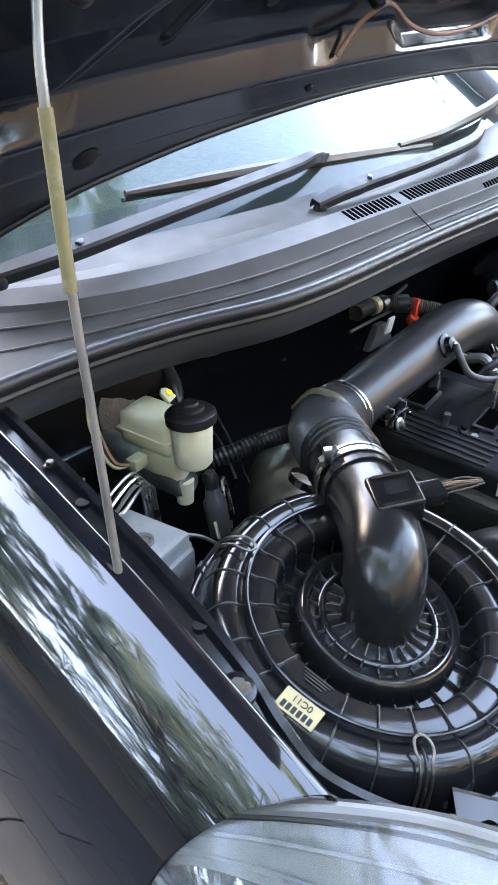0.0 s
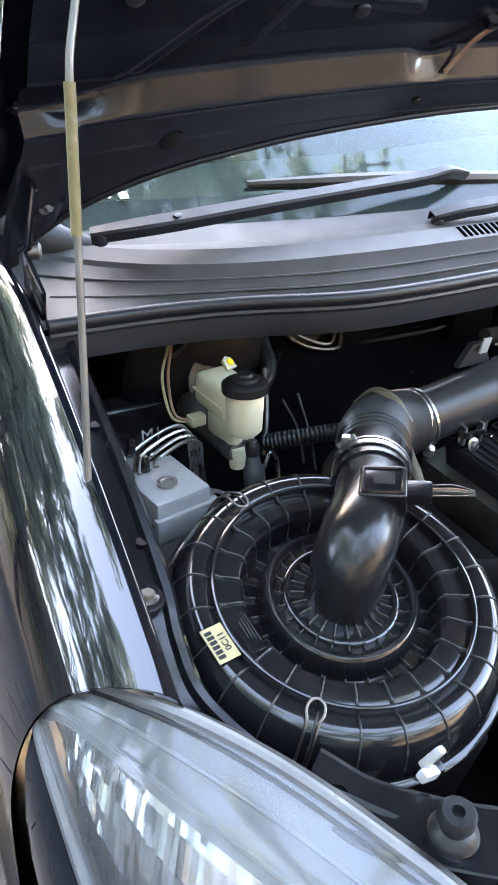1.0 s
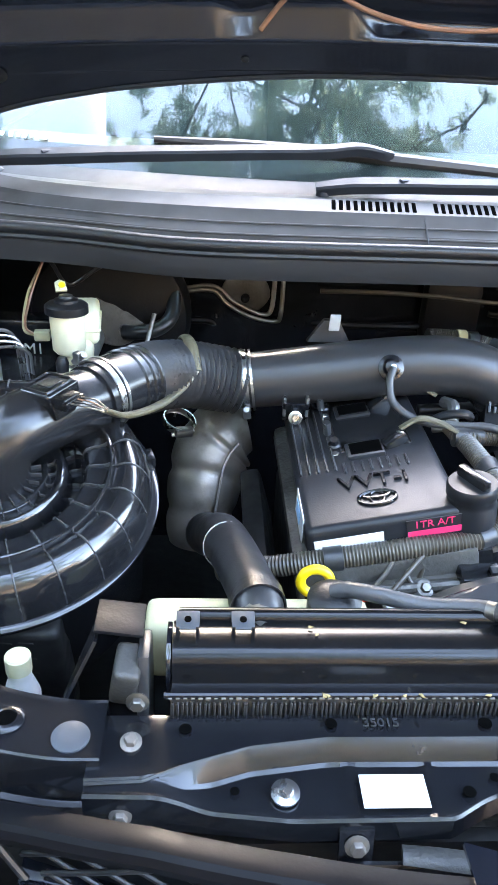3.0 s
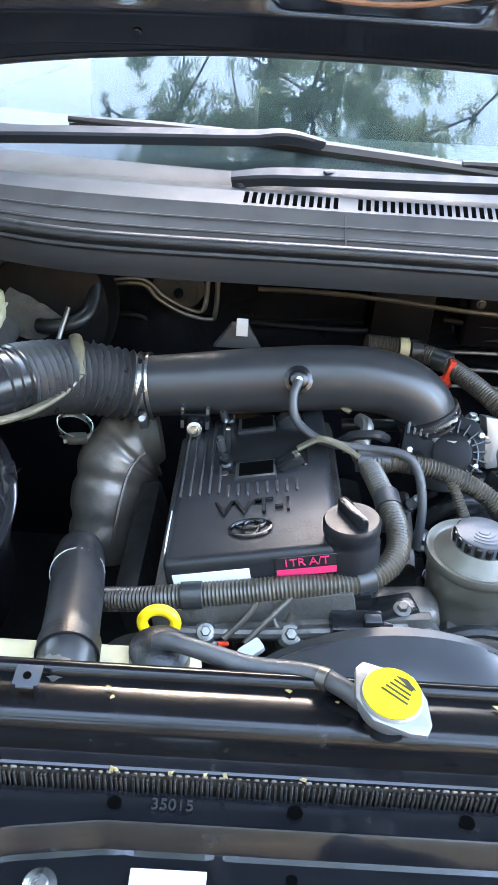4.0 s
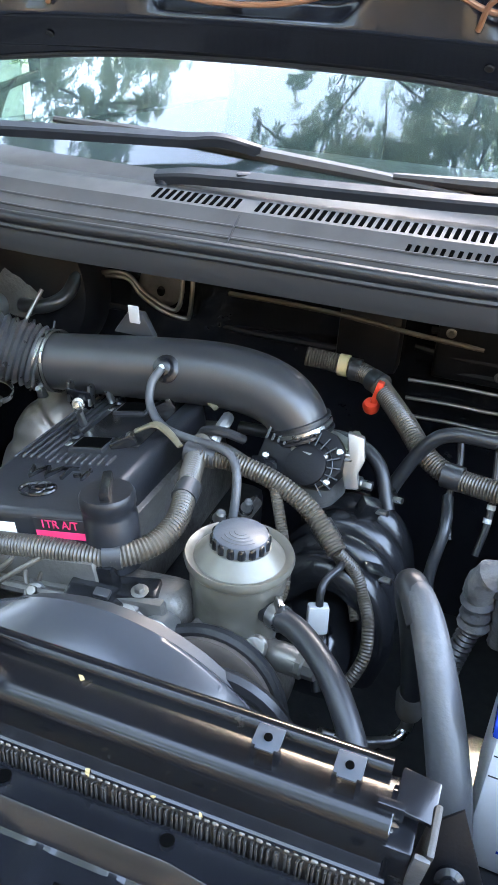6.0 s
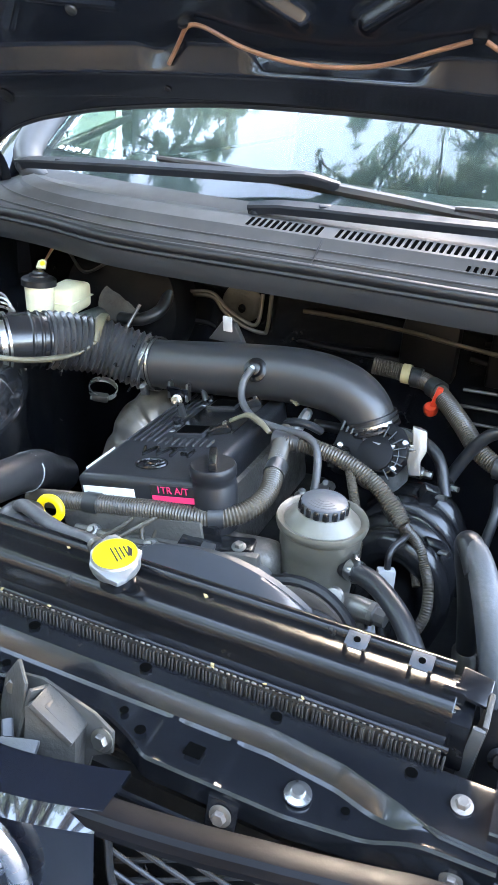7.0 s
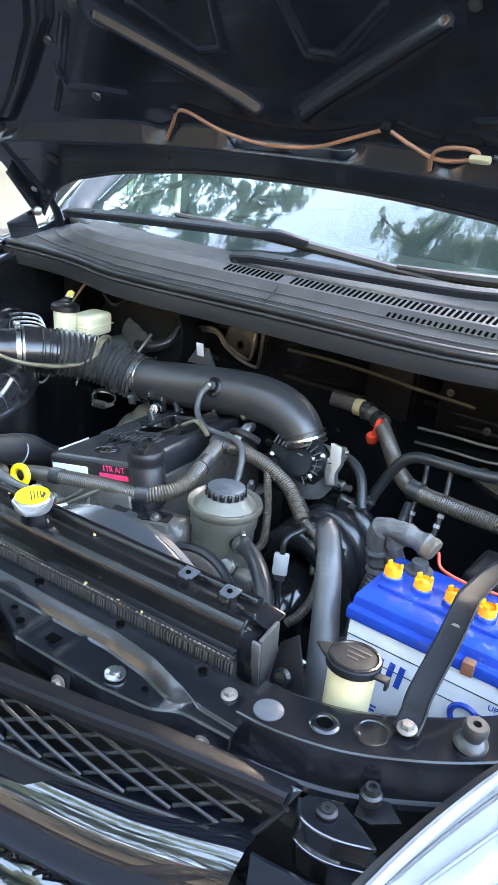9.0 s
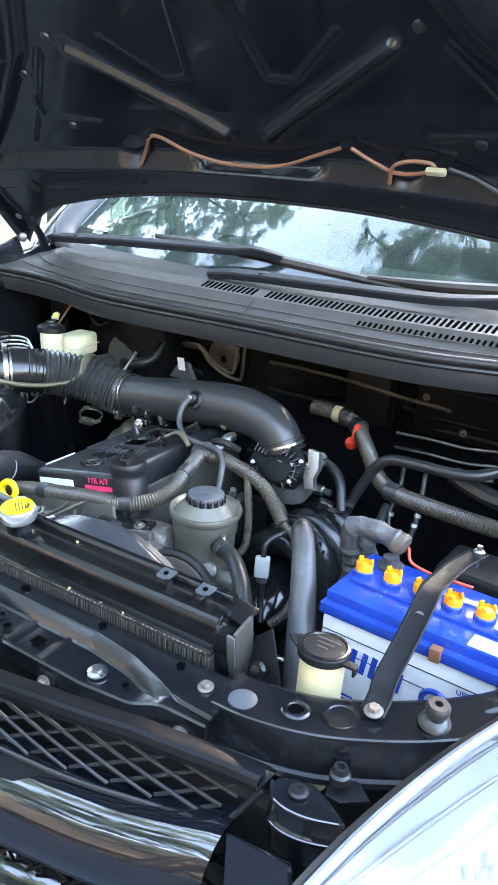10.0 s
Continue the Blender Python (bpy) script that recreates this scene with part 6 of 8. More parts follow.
part("hose_mark", lathe([(0.0258, -0.0012), (0.0266, -0.0012), (0.0266, 0.0012), (0.0258, 0.0012)], 28, m=axis((-0.263, 0.197, 0.894), (0.15, -0.9, 0.3)), close=False), WHITE, up)
part("hose_clip", lathe([(0.0238, -0.008), (0.0255, -0.008), (0.0255, 0.008), (0.0238, 0.008)], 28, m=axis((-0.2395, 0.062, 0.9315), (0.1, -0.95, 0.1)), close=False), RUBBER, up)

# radiator
rad = thing("radiator", (0, 0.0, 0.55), "radiator with a black metal top tank and corroded crimped edge", "radiator")
TX = np.linspace(-0.312, 0.318, 40)
part("top_tank", sheet([[(x, y, z) for y, z in ((0.030, 0.905), (0.030, 0.936), (0.027, 0.9425), (0.021, 0.9460), (-0.004, 0.9465), (-0.011, 0.9445), (-0.0155, 0.940), (-0.0175, 0.934), (-0.018, 0.922), (-0.019, 0.917), (-0.027, 0.915))] for x in TX], 0.002), TANKPAINT, rad, "glossy black top tank")
for x in (-0.313, 0.319):
    part("tank_end", prism([(0.030, 0.905), (0.030, 0.935), (0.024, 0.944), (0.012, 0.948), (-0.004, 0.946), (-0.014, 0.938), (-0.018, 0.925), (-0.018, 0.905)], 0.004, Matrix.Translation((x, 0, 0)) @ Matrix(((0, 0, 1, 0), (1, 0, 0, 0), (0, 1, 0, 0), (0, 0, 0, 1))), 0.001), PAINT, rad)
part("tank_rail", tube([(x, 0.029, 0.9455) for x in np.linspace(-0.308, 0.312, 12)], 0.0075, 12, raw=True), TANKPAINT, rad)
part("crimp_edge", tube([(x, -0.0275, 0.9125) for x in np.linspace(-0.318, 0.322, 20)], 0.0028, 8, raw=True), BAYPAINT, rad, "corroded crimped edge")
tooth = finish("crimp_tooth", box((0.0044, 0.0026, 0.0024), None, 0.0006, seg=1), CRIMP)
for i in range(104):
    ob = new("crimp_tooth", tooth)
    ob.parent = rad
    ob.matrix_basis = world_of(rad).inverted() @ pose(-0.313 + 0.0061 * i, -0.0300, 0.9120, 20 * random.uniform(-1, 1), 0, 8 * random.uniform(-1, 1)) @ Matrix.Scale(random.uniform(0.5, 1.05), 4)
part("core", box((0.63, 0.026, 0.36), pose(0.002, -0.016, 0.730)), CORE, rad)
finm = finish("core_fin", box((0.0019, 0.004, 0.05), None, 0.0005, seg=1), CORE)
for i in range(168):
    ob = new("core_fin", finm)
    ob.parent = rad
    ob.matrix_basis = world_of(rad).inverted() @ pose(-0.311 + 0.00378 * i + random.uniform(-0.0006, 0.0006), -0.0300, 0.882, 0, random.uniform(-2, 2), random.uniform(-18, 18))
rc = part("radiator_cap", lathe([(0.021, -0.004), (0.023, 0.0), (0.023, 0.010), (0.021, 0.013), (0, 0.014)], 28, m=pose(0.002, -0.002, 0.964, 6)), GALV, rad, "radiator cap with a yellow warning decal")
RCM = pose(0.002, -0.002, 0.964, 6)
part("cap_wing_plate", prism([(-0.024, 0.008), (-0.012, 0.030), (-0.004, 0.033), (0.006, 0.024), (0.024, 0.008), (0.022, -0.012), (0.014, -0.030), (0.006, -0.036), (-0.004, -0.030), (-0.022, -0.012)], 0.006, RCM @ pose(0, 0, 0.011, 0, 0, 25), 0.002), GALV, rc)
part("warning_decal", lathe([(0.0205, 0.0135), (0.0205, 0.0148), (0, 0.0152)], 28, m=RCM), YELLOWDECAL, rc, "yellow warning decal")
for k in range(4):
    part("decal_mark", box((0.0015, 0.021 - 0.002 * k, 0.0004), RCM @ pose(0.001 + 0.0024 * k, -0.003 + 0.0030 * k, 0.0154, 0, 0, 52)), INK, rc)
part("decal_block", prism([(0.004, 0.014), (0.012, 0.011), (0.017, 0.002), (0.0125, 0.003), (0.009, 0.008)], 0.0004, RCM @ pose(0, 0, 0.0153), 0), INK, rc)
part("filler_neck", lathe([(0.017, -0.02), (0.017, 0.0), (0.02, 0.002)], 20, m=RCM), BAYPAINT, rad)
part("outlet_spigot", tube([(-0.240, 0.02, 0.925), (-0.2395, 0.06, 0.931)], 0.0215, 16), ZINC, rad)
for x in (-0.300, -0.255, 0.231, 0.286):
    b = part("tank_bracket", prism([(-0.0095, -0.009), (0.0095, -0.009), (0.0095, 0.010), (-0.0095, 0.010)], 0.002, pose(x, 0.008, 0.960, 8), 0.0008), GREYPLUG, rad)
    part("bracket_leg", box((0.003, 0.010, 0.020), pose(x - 0.008, 0.004, 0.949)), BAYPAINT, b)
    part("bracket_leg", box((0.003, 0.010, 0.020), pose(x + 0.008, 0.004, 0.949)), BAYPAINT, b)
    # shade of the bracket's hole as a dark disc
    part("bracket_hole_shade", lathe([(0.003, 0), (0.0028, 0.0012), (0, 0.0012)], 12, m=pose(x, 0.0085, 0.9602, 8)), HOLESHADE, b)
sb = part("side_bracket", box((0.040, 0.044, 0.003), pose(-0.356, 0.022, 0.949, -6, 8), 0.001), SATINBLACK, rad, "black steel side bracket")
part("bracket_web", sheet([[(-0.374, 0.036, 0.948), (-0.376, 0.0, 0.944)], [(-0.392, 0.026, 0.905), (-0.402, -0.022, 0.895)], [(-0.405, 0.02, 0.85), (-0.425, -0.04, 0.845)]], 0.003), SUPPORTPAINT, sb)
part("bracket_cheek", prism([(-0.010, 0.050), (0.028, 0.046), (0.034, 0.0), (0.020, -0.05), (-0.018, -0.06), (-0.022, 0.0)], 0.010, Matrix.Translation((-0.330, -0.004, 0.890)) @ Matrix(((0, 0, 1, 0), (1, 0, 0, 0), (0, 1, 0, 0), (0, 0, 0, 1))), 0.003), MATTPLASTIC, sb)
part("bracket_cushion", box((0.022, 0.036, 0.040), pose(-0.350, -0.006, 0.915, 10, 10), 0.006, seg=3), LATCHMETAL, sb)
part("bracket_bolt", bolt_mesh((-0.338, -0.036, 0.915), (0, -1, 0.1), 0.006), ZINC, sb)
sb = part("side_bracket", box((0.005, 0.034, 0.080), pose(0.342, 0.004, 0.906, 12, 4), 0.002), LATCHMETAL, rad, "worn grey steel strap at the radiator's end")
part("strap_top", box((0.026, 0.030, 0.004), pose(0.331, 0.014, 0.946, 8, 10), 0.0015), BAYPAINT, sb)
part("strap_edge", box((0.010, 0.004, 0.074), pose(0.338, -0.013, 0.902, 12, 4), 0.0015), GREYHOSE, sb)
part("bracket_block", box((0.022, 0.044, 0.056), pose(0.324, 0.006, 0.908, 6), 0.004), BAYPAINT, sb)
part("bracket_tab", box((0.018, 0.006, 0.016), pose(0.316, 0.000, 0.944, 8), 0.002), BAYPAINT, sb)
part("bracket_bolt", bolt_mesh((0.318, -0.004, 0.930), (0, -1, 0.2), 0.005), ZINC, sb)
part("gusset", prism([(0.345, 0.030), (0.362, 0.045), (0.392, -0.020), (0.400, -0.060), (0.345, -0.060)], 0.004, Matrix.Translation((0, 0.012, 0.888)) @ pose(0, 0, 0, 68), 0.001), SATINBLACK, sb)
part("gusset_bolt", lathe([(0.010, 0), (0.010, 0.004), (0.006, 0.006), (0.0055, 0.010), (0, 0.010)], 16, m=axis((0.362, 0.006, 0.890), (0, -0.9, 0.45))), BAYPAINT, sb)
cond = thing("condenser", (0, -0.075, 0.60), "dark finned air conditioning condenser behind the grille", "condenser")
part("condenser_core", box((0.62, 0.018, 0.26), pose(0, -0.075, 0.73)), DARK, cond)
ctube = finish("condenser_tube", box((0.60, 0.006, 0.0035), None), CORE)
for i in range(22):
    ob = new("condenser_tube", ctube)
    ob.parent = cond
    ob.matrix_basis = world_of(cond).inverted() @ pose(0, -0.086, 0.62 + 0.0105 * i)

SATINGREY = surf("satin_grey_plastic", (0.034, 0.037, 0.042), 0.22, bump=0.03, bscale=200, var=0.06, rvar=0.04, dirt=(0.05, 0.05, 0.05), amount=-0.1, dscale=12)
shroud = thing("fan_shroud", (0.04, 0.07, 0.7), "dark grey plastic fan shroud behind the radiator", "fan shroud")
def shroud_z(x, y):
    r = 0.205
    return 0.722 + math.sqrt(max(r * r - (x - 0.045) ** 2, 0.0004)) - 0.20 * abs(y - 0.07)
part("shroud_top", sheet([[(x, 0.034 + 0.072 * k, min(shroud_z(x, 0.07) - 0.012, 0.893) * (1 - k) + shroud_z(x, 0.07) * k + 0.004 * math.sin(3.14 * k)) for k in (0, 0.25, 0.5, 0.75, 0.93, 1.0)] + [(x, 0.110, shroud_z(x, 0.07) - 0.004), (x, 0.111, shroud_z(x, 0.07) - 0.03)] for x in np.linspace(-0.13, 0.235, 40)], 0.003), SATINGREY, shroud, "", 50)
part("shroud_seam", box((0.004, 0.060, 0.004), pose(0.160, 0.072, 0.884, 10, 32), 0.001), SATINGREY, shroud)
part("shroud_side", box((0.10, 0.004, 0.09), pose(0.20, 0.045, 0.84)), MATTPLASTIC, shroud)
part("shroud_side", box((0.12, 0.004, 0.06), pose(-0.13, 0.037, 0.84)), MATTPLASTIC, shroud)
part("shroud_face", box((0.62, 0.004, 0.16), pose(0, 0.040, 0.82)), MATTPLASTIC, shroud)
part("shroud_ring", lathe([(0.178, -0.02), (0.186, -0.02), (0.186, 0.02), (0.178, 0.02)], 48, m=axis((0.045, 0.11, 0.728), (0, 1, 0)), close=False), MATTPLASTIC, shroud)

# coolant bottle with its black cap and hose
bottle = thing("coolant_bottle", (-0.2, 0.06, 0.8), "milky plastic coolant bottle behind the radiator with a black cap", "coolant bottle")
part("tank", box((0.206, 0.050, 0.06), pose(-0.237, 0.066, 0.887), 0.012, seg=3), MILKYGREEN, bottle)
part("neck", lathe([(0.026, -0.05), (0.024, -0.016), (0.020, -0.01), (0.020, 0.0), (0, 0.0)], 24, m=pose(-0.168, 0.072, 0.925)), MILKYGREEN, bottle)
part("bottle_cap", lathe([(0.024, -0.012), (0.025, -0.010), (0.025, 0.004), (0.018, 0.010), (0.010, 0.012), (0, 0.012)], 28, m=pose(-0.168, 0.072, 0.925, 5)), RUBBER, bottle, "black rubber bottle cap")
hose([(-0.170, 0.072, 0.936), (-0.158, 0.066, 0.944), (-0.135, 0.055, 0.948), (-0.095, 0.045, 0.945), (-0.050, 0.036, 0.950), (-0.030, 0.022, 0.954), (-0.012, 0.008, 0.952)], 0.0075, GREYHOSE, "thin dusty grey hose from the coolant bottle to the radiator cap")
part("hose_clip", lathe([(0.0074, -0.004), (0.0086, -0.004), (0.0086, 0.004), (0.0074, 0.004)], 18, m=axis((-0.040, 0.029, 0.9525), (0.75, -0.55, 0.2)), close=False), ZINC, bpy.data.objects["hose.006"])

# brake fluid reservoir, booster and hydraulic unit
brake = thing("brake_reservoir", (-0.476, 0.56, 0.90), "milky brake fluid reservoir with a black cap and a yellow dot", "brake reservoir")
part("cup", lathe([(0.018, -0.060), (0.022, -0.055), (0.0235, -0.012), (0.024, -0.002), (0, -0.002)], 28, m=pose(-0.475, 0.515, 1.040)), MILKY, brake)
cp = part("cap", lathe([(0.0285, -0.004), (0.0285, 0.006), (0.025, 0.009), (0.016, 0.0105), (0.0155, 0.014), (0.010, 0.016), (0.009, 0.019), (0, 0.0195)], 28, m=pose(-0.475, 0.515, 1.040, -3)), RUBBER, brake, "black rubber cap")
part("cap_tab", prism([(-0.008, 0), (0.008, 0), (0.007, 0.014), (0, 0.018), (-0.007, 0.014)], 0.005, pose(-0.483, 0.532, 1.060, 40, 0, 20), 0.0015), MILKYGREEN, cp)
part("yellow_dot", lathe([(0.0045, 0), (0.004, 0.0015), (0, 0.0015)], 14, m=pose(-0.4835, 0.5385, 1.0655, 40, 0, 20)), YELLOW, cp)
part("tank", box((0.052, 0.080, 0.046), pose(-0.468, 0.582, 1.000, 0, 0, 6), 0.011, seg=3), MILKY, brake)
part("tank_step", box((0.040, 0.062, 0.040), pose(-0.470, 0.562, 0.966, 0, 0, 6), 0.010, seg=3), MILKY, brake)
part("tank_seam", box((0.056, 0.084, 0.0025), pose(-0.468, 0.582, 0.999, 0, 0, 6), 0.001, seg=1), MILKY, brake)
part("foot", lathe([(0.010, -0.03), (0.012, 0.0), (0, 0.0)], 16, m=pose(-0.474, 0.535, 0.948)), MILKY, brake)
part("level_plug", box((0.022, 0.016, 0.014), pose(-0.520, 0.560, 0.985, 0, 0, 6), 0.003), MILKYGREEN, brake)
part("level_wire", tube([(-0.530, 0.560, 0.985), (-0.545, 0.57, 0.995), (-0.54, 0.60, 1.03), (-0.525, 0.62, 1.07), (-0.515, 0.64, 1.10)], 0.002, 6), COPPER, brake)
part("level_wire", tube([(-0.530, 0.562, 0.983), (-0.548, 0.572, 0.99), (-0.546, 0.605, 1.028), (-0.528, 0.622, 1.065), (-0.512, 0.64, 1.10)], 0.002, 6), CREAM, brake)
booster = thing("brake_booster", (-0.44, 0.72, 0.85), "black round brake booster with master cylinder on the firewall", "brake booster")
part("shell", lathe([(0.125, -0.06), (0.130, -0.02), (0.130, 0.01), (0.122, 0.03), (0.09, 0.045), (0.03, 0.05), (0, 0.05)], 48, m=axis((-0.445, 0.74, 0.955), (0, -1, 0.1))), SATINBLACK, booster, "black painted booster shell")
part("booster_plate", lathe([(0.045, 0.0), (0.044, 0.004), (0.02, 0.006), (0, 0.006)], 28, m=axis((-0.432, 0.694, 0.965), (0.1, -1, 0.25))), GREASYCAST, booster)
part("master_cylinder", lathe([(0.022, 0.0), (0.022, 0.05), (0.020, 0.15), (0.016, 0.16), (0, 0.16)], 20, m=axis((-0.472, 0.69, 0.935), (0, -1, 0.05))), CAST, booster)
part("check_valve", lathe([(0.016, 0), (0.014, 0.008), (0.010, 0.010), (0.008, 0.022), (0, 0.022)], 16, m=axis((-0.418, 0.695, 0.945), (0, -1, 0.2))), ZINC, booster)
hose([(-0.418, 0.675, 0.948), (-0.395, 0.665, 0.952), (-0.365, 0.668, 0.958), (-0.345, 0.69, 0.972), (-0.342, 0.72, 0.998), (-0.345, 0.75, 1.02)], 0.0115, HOSE, "black vacuum hose from the brake booster")
abs_unit = thing("brake_hydraulic_unit", (-0.60, 0.47, 0.88), "grey aluminium brake hydraulic unit with steel pipes", "hydraulic unit")
part("unit_body", box((0.070, 0.085, 0.098), pose(-0.598, 0.474, 0.920, 0, 0, 10), 0.004), ALU, abs_unit)
part("unit_block", box((0.060, 0.070, 0.075), pose(-0.655, 0.462, 0.900, 0, 0, 10), 0.006), PLASTIC, abs_unit, "black plastic control box")
part("unit_plug", lathe([(0.007, 0), (0.006, 0.018), (0.003, 0.022), (0, 0.022)], 12, m=pose(-0.612, 0.500, 0.969)), BAYPAINT, abs_unit)
part("unit_tag", box((0.022, 0.014, 0.010), pose(-0.635, 0.500, 0.985, 0, 0, 20), 0.004), MILKY, abs_unit, "milky plastic tag")
part("unit_step", box((0.074, 0.010, 0.030), pose(-0.592, 0.432, 0.935, 0, 0, 10), 0.003), ALU, abs_unit)
part("unit_cover", box((0.030, 0.060, 0.070), pose(-0.556, 0.480, 0.905, 0, 0, 10), 0.010, seg=3), ALU, abs_unit)
part("unit_port", lathe([(0.012, 0), (0.012, 0.003), (0.008, 0.003), (0.007, 0.0015), (0, 0.0015)], 20, m=pose(-0.599, 0.462, 0.9695)), SHIELD, abs_unit)
for x, z in ((-0.628, 0.93), (-0.615, 0.938), (-0.615, 0.928)):
    part("unit_dimple", lathe([(0.005, 0), (0.005, 0.001), (0, 0.001)], 12, m=axis((x, 0.427 + 0.0, z), (0.17, -1, 0))), INK, abs_unit)
part("unit_motor", lathe([(0.030, 0), (0.040, 0.004), (0.040, 0.012), (0.036, 0.014), (0.036, 0.022), (0.040, 0.024), (0.040, 0.032), (0.036, 0.034), (0.036, 0.055), (0.02, 0.06), (0, 0.06)], 32, m=axis((-0.622, 0.512, 0.965), (-0.9, 0.35, 0.25))), PLASTIC, abs_unit)
for k in range(4):
    dx = 0.011 * k
    part("brake_pipe", tube([(-0.630 + dx, 0.492 + 0.3 * dx, 0.955), (-0.630 + dx, 0.494 + 0.3 * dx, 0.985 - 0.3 * dx), (-0.620 + dx, 0.500, 1.000 - 0.5 * dx), (-0.575 + 0.6 * dx, 0.515, 1.008 - 0.7 * dx), (-0.552 + 0.6 * dx, 0.522, 1.000 - 0.8 * dx), (-0.546 + 0.5 * dx, 0.522, 0.97 - 0.6 * dx), (-0.542 + 0.5 * dx, 0.52, 0.90)], 0.0024, 8), STEEL, abs_unit, "thin steel brake pipe")
    part("pipe_nut", lathe([(0.006, 0), (0.006, 0.012), (0.003, 0.014)], 6, m=pose(-0.630 + dx, 0.492 + 0.3 * dx, 0.956)), ZINC, abs_unit)
part("brake_pipe", tube([(-0.566, 0.470, 0.940), (-0.545, 0.465, 0.943), (-0.525, 0.455, 0.935), (-0.505, 0.44, 0.915)], 0.0026, 8), STEEL, abs_unit)
valve = thing("brake_valve", (-0.478, 0.475, 0.88), "grey metal brake valve with pipes and a rubber plug", "brake valve")
part("valve_body", lathe([(0.012, -0.02), (0.0135, 0.0), (0.0135, 0.022), (0.010, 0.028), (0.008, 0.040), (0, 0.040)], 18, m=pose(-0.480, 0.475, 0.925, -10)), GREYHOSE, valve)
part("valve_plug", lathe([(0.008, 0), (0.009, 0.014), (0.006, 0.022), (0, 0.024)], 14, m=pose(-0.480, 0.482, 0.962, -8)), RUBBER, valve)
part("valve_pipe", tube([(-0.492, 0.468, 0.93), (-0.498, 0.455, 0.915), (-0.492, 0.450, 0.90), (-0.480, 0.455, 0.895), (-0.472, 0.462, 0.905), (-0.47, 0.465, 0.92)], 0.0022, 8), STEEL, valve)
part("valve_pipe", tube([(-0.465, 0.48, 0.945), (-0.445, 0.50, 0.95), (-0.43, 0.51, 0.93), (-0.43, 0.50, 0.89)], 0.0026, 8), STEEL, valve)
part("decal_box", box((0.14, 0.05, 0.12), pose(-0.585, 0.664, 0.915), 0.01), BAYPAINT, car)
words("decal_letters", "M1", 0.024, pose(-0.552, 0.6380, 0.931, 90), PAPER, car)

# small parts on the firewall and the bay's corners
def pipe(pts, r, label):
    return solo("firewall_pipe", tube(pts, r, 8), ZINC, label, "pipe", "thin pipes on the firewall")
pipe([(-0.335, 0.772, 0.985), (-0.28, 0.772, 0.988), (-0.255, 0.772, 0.965), (-0.215, 0.77, 0.945), (-0.175, 0.77, 0.938), (-0.165, 0.77, 0.95), (-0.163, 0.775, 1.01)], 0.004, "bent thin metal pipe on the firewall")
pipe([(-0.345, 0.765, 0.99), (-0.28, 0.765, 0.998), (-0.245, 0.765, 0.972), (-0.20, 0.765, 0.952), (-0.182, 0.765, 0.96), (-0.178, 0.77, 1.01)], 0.004, "bent thin metal pipe on the firewall")
pipe([(-0.40, 0.60, 0.88), (-0.385, 0.62, 0.93), (-0.37, 0.66, 0.985)], 0.0035, "thin metal pipe beside the booster")
solo("brake_line", tube([(-0.10, 0.775, 0.992), (0.0, 0.77, 0.994), (0.10, 0.77, 0.990), (0.20, 0.77, 0.981), (0.30, 0.78, 0.972)], 0.0042, 8), LOOM, "taped line along the firewall", "pipe")
solo("blanking_plug", lathe([(0.045, 0), (0.042, 0.008), (0.03, 0.012), (0.018, 0.012), (0, 0.006)], 28, m=axis((-0.225, 0.795, 0.975), (0, -1, 0))), GREASYCAST, "round brown blanking plug on the firewall", "plug")
solo("earth_strap", box((0.022, 0.004, 0.050), pose(-0.128, 0.79, 0.905, -8, 6), 0.001), WHITE, "white tag on the firewall", "tag")
solo("heater_box", box((0.10, 0.04, 0.11), pose(0.13, 0.79, 0.96), 0.015), SATINBLACK, "black box on the firewall", "box")
for i in range(3):
    solo("firewall_pipe", tube([(0.20, 0.778, 0.905 - 0.03 * i), (0.27, 0.774, 0.909 - 0.03 * i), (0.34, 0.774, 0.909 - 0.03 * i), (0.40, 0.778, 0.916 - 0.03 * i)], 0.0034, 8), ZINC, "thin metal pipe on the firewall", "pipe", "thin pipes on the firewall")
vv = solo("vacuum_valve", box((0.010, 0.012, 0.036), pose(0.178, 0.626, 0.940, 0, 12), 0.003), RED, "red plastic clip by the firewall loom", "clip")
part("clip_foot", lathe([(0.011, -0.008), (0.012, 0.0), (0.009, 0.006), (0, 0.006)], 14, m=pose(0.172, 0.624, 0.922, 30)), RED, vv)
wc = solo("white_clip", box((0.0085, 0.007, 0.024), pose(-0.548, 0.056, 0.946, 20, 24, 10), 0.0022), WHITE, "white plastic clip beside the air cleaner", "clip")
part("clip_arm", box((0.020, 0.009, 0.009), pose(-0.553, 0.052, 0.934, 10, 24, 10), 0.0025), WHITE, wc)
fb = thing("washer_neck", (-0.452, 0.035, 0.80), "white bottle with a cream cap below the support", "bottle")
part("bottle_body", lathe([(0.0155, -0.09), (0.0165, -0.03), (0.012, -0.014), (0.0105, -0.012), (0.0105, 0.0)], 20, m=pose(-0.449, 0.035, 0.878)), WHITE, fb)
part("bottle_cap", lathe([(0.0115, -0.002), (0.0115, 0.014), (0.010, 0.0155), (0, 0.0155)], 20, m=pose(-0.449, 0.035, 0.879)), MILKYGREEN, fb)
part("bottle_tag", box((0.007, 0.002, 0.010), pose(-0.452, 0.0185, 0.838), 0.0005), ORANGE, fb)
duct = solo("inlet_duct", box((0.085, 0.05, 0.18), pose(-0.470, 0.140, 0.775, 12), 0.01, seg=3), DARK, "black ribbed plastic inlet duct below the air cleaner", "duct")
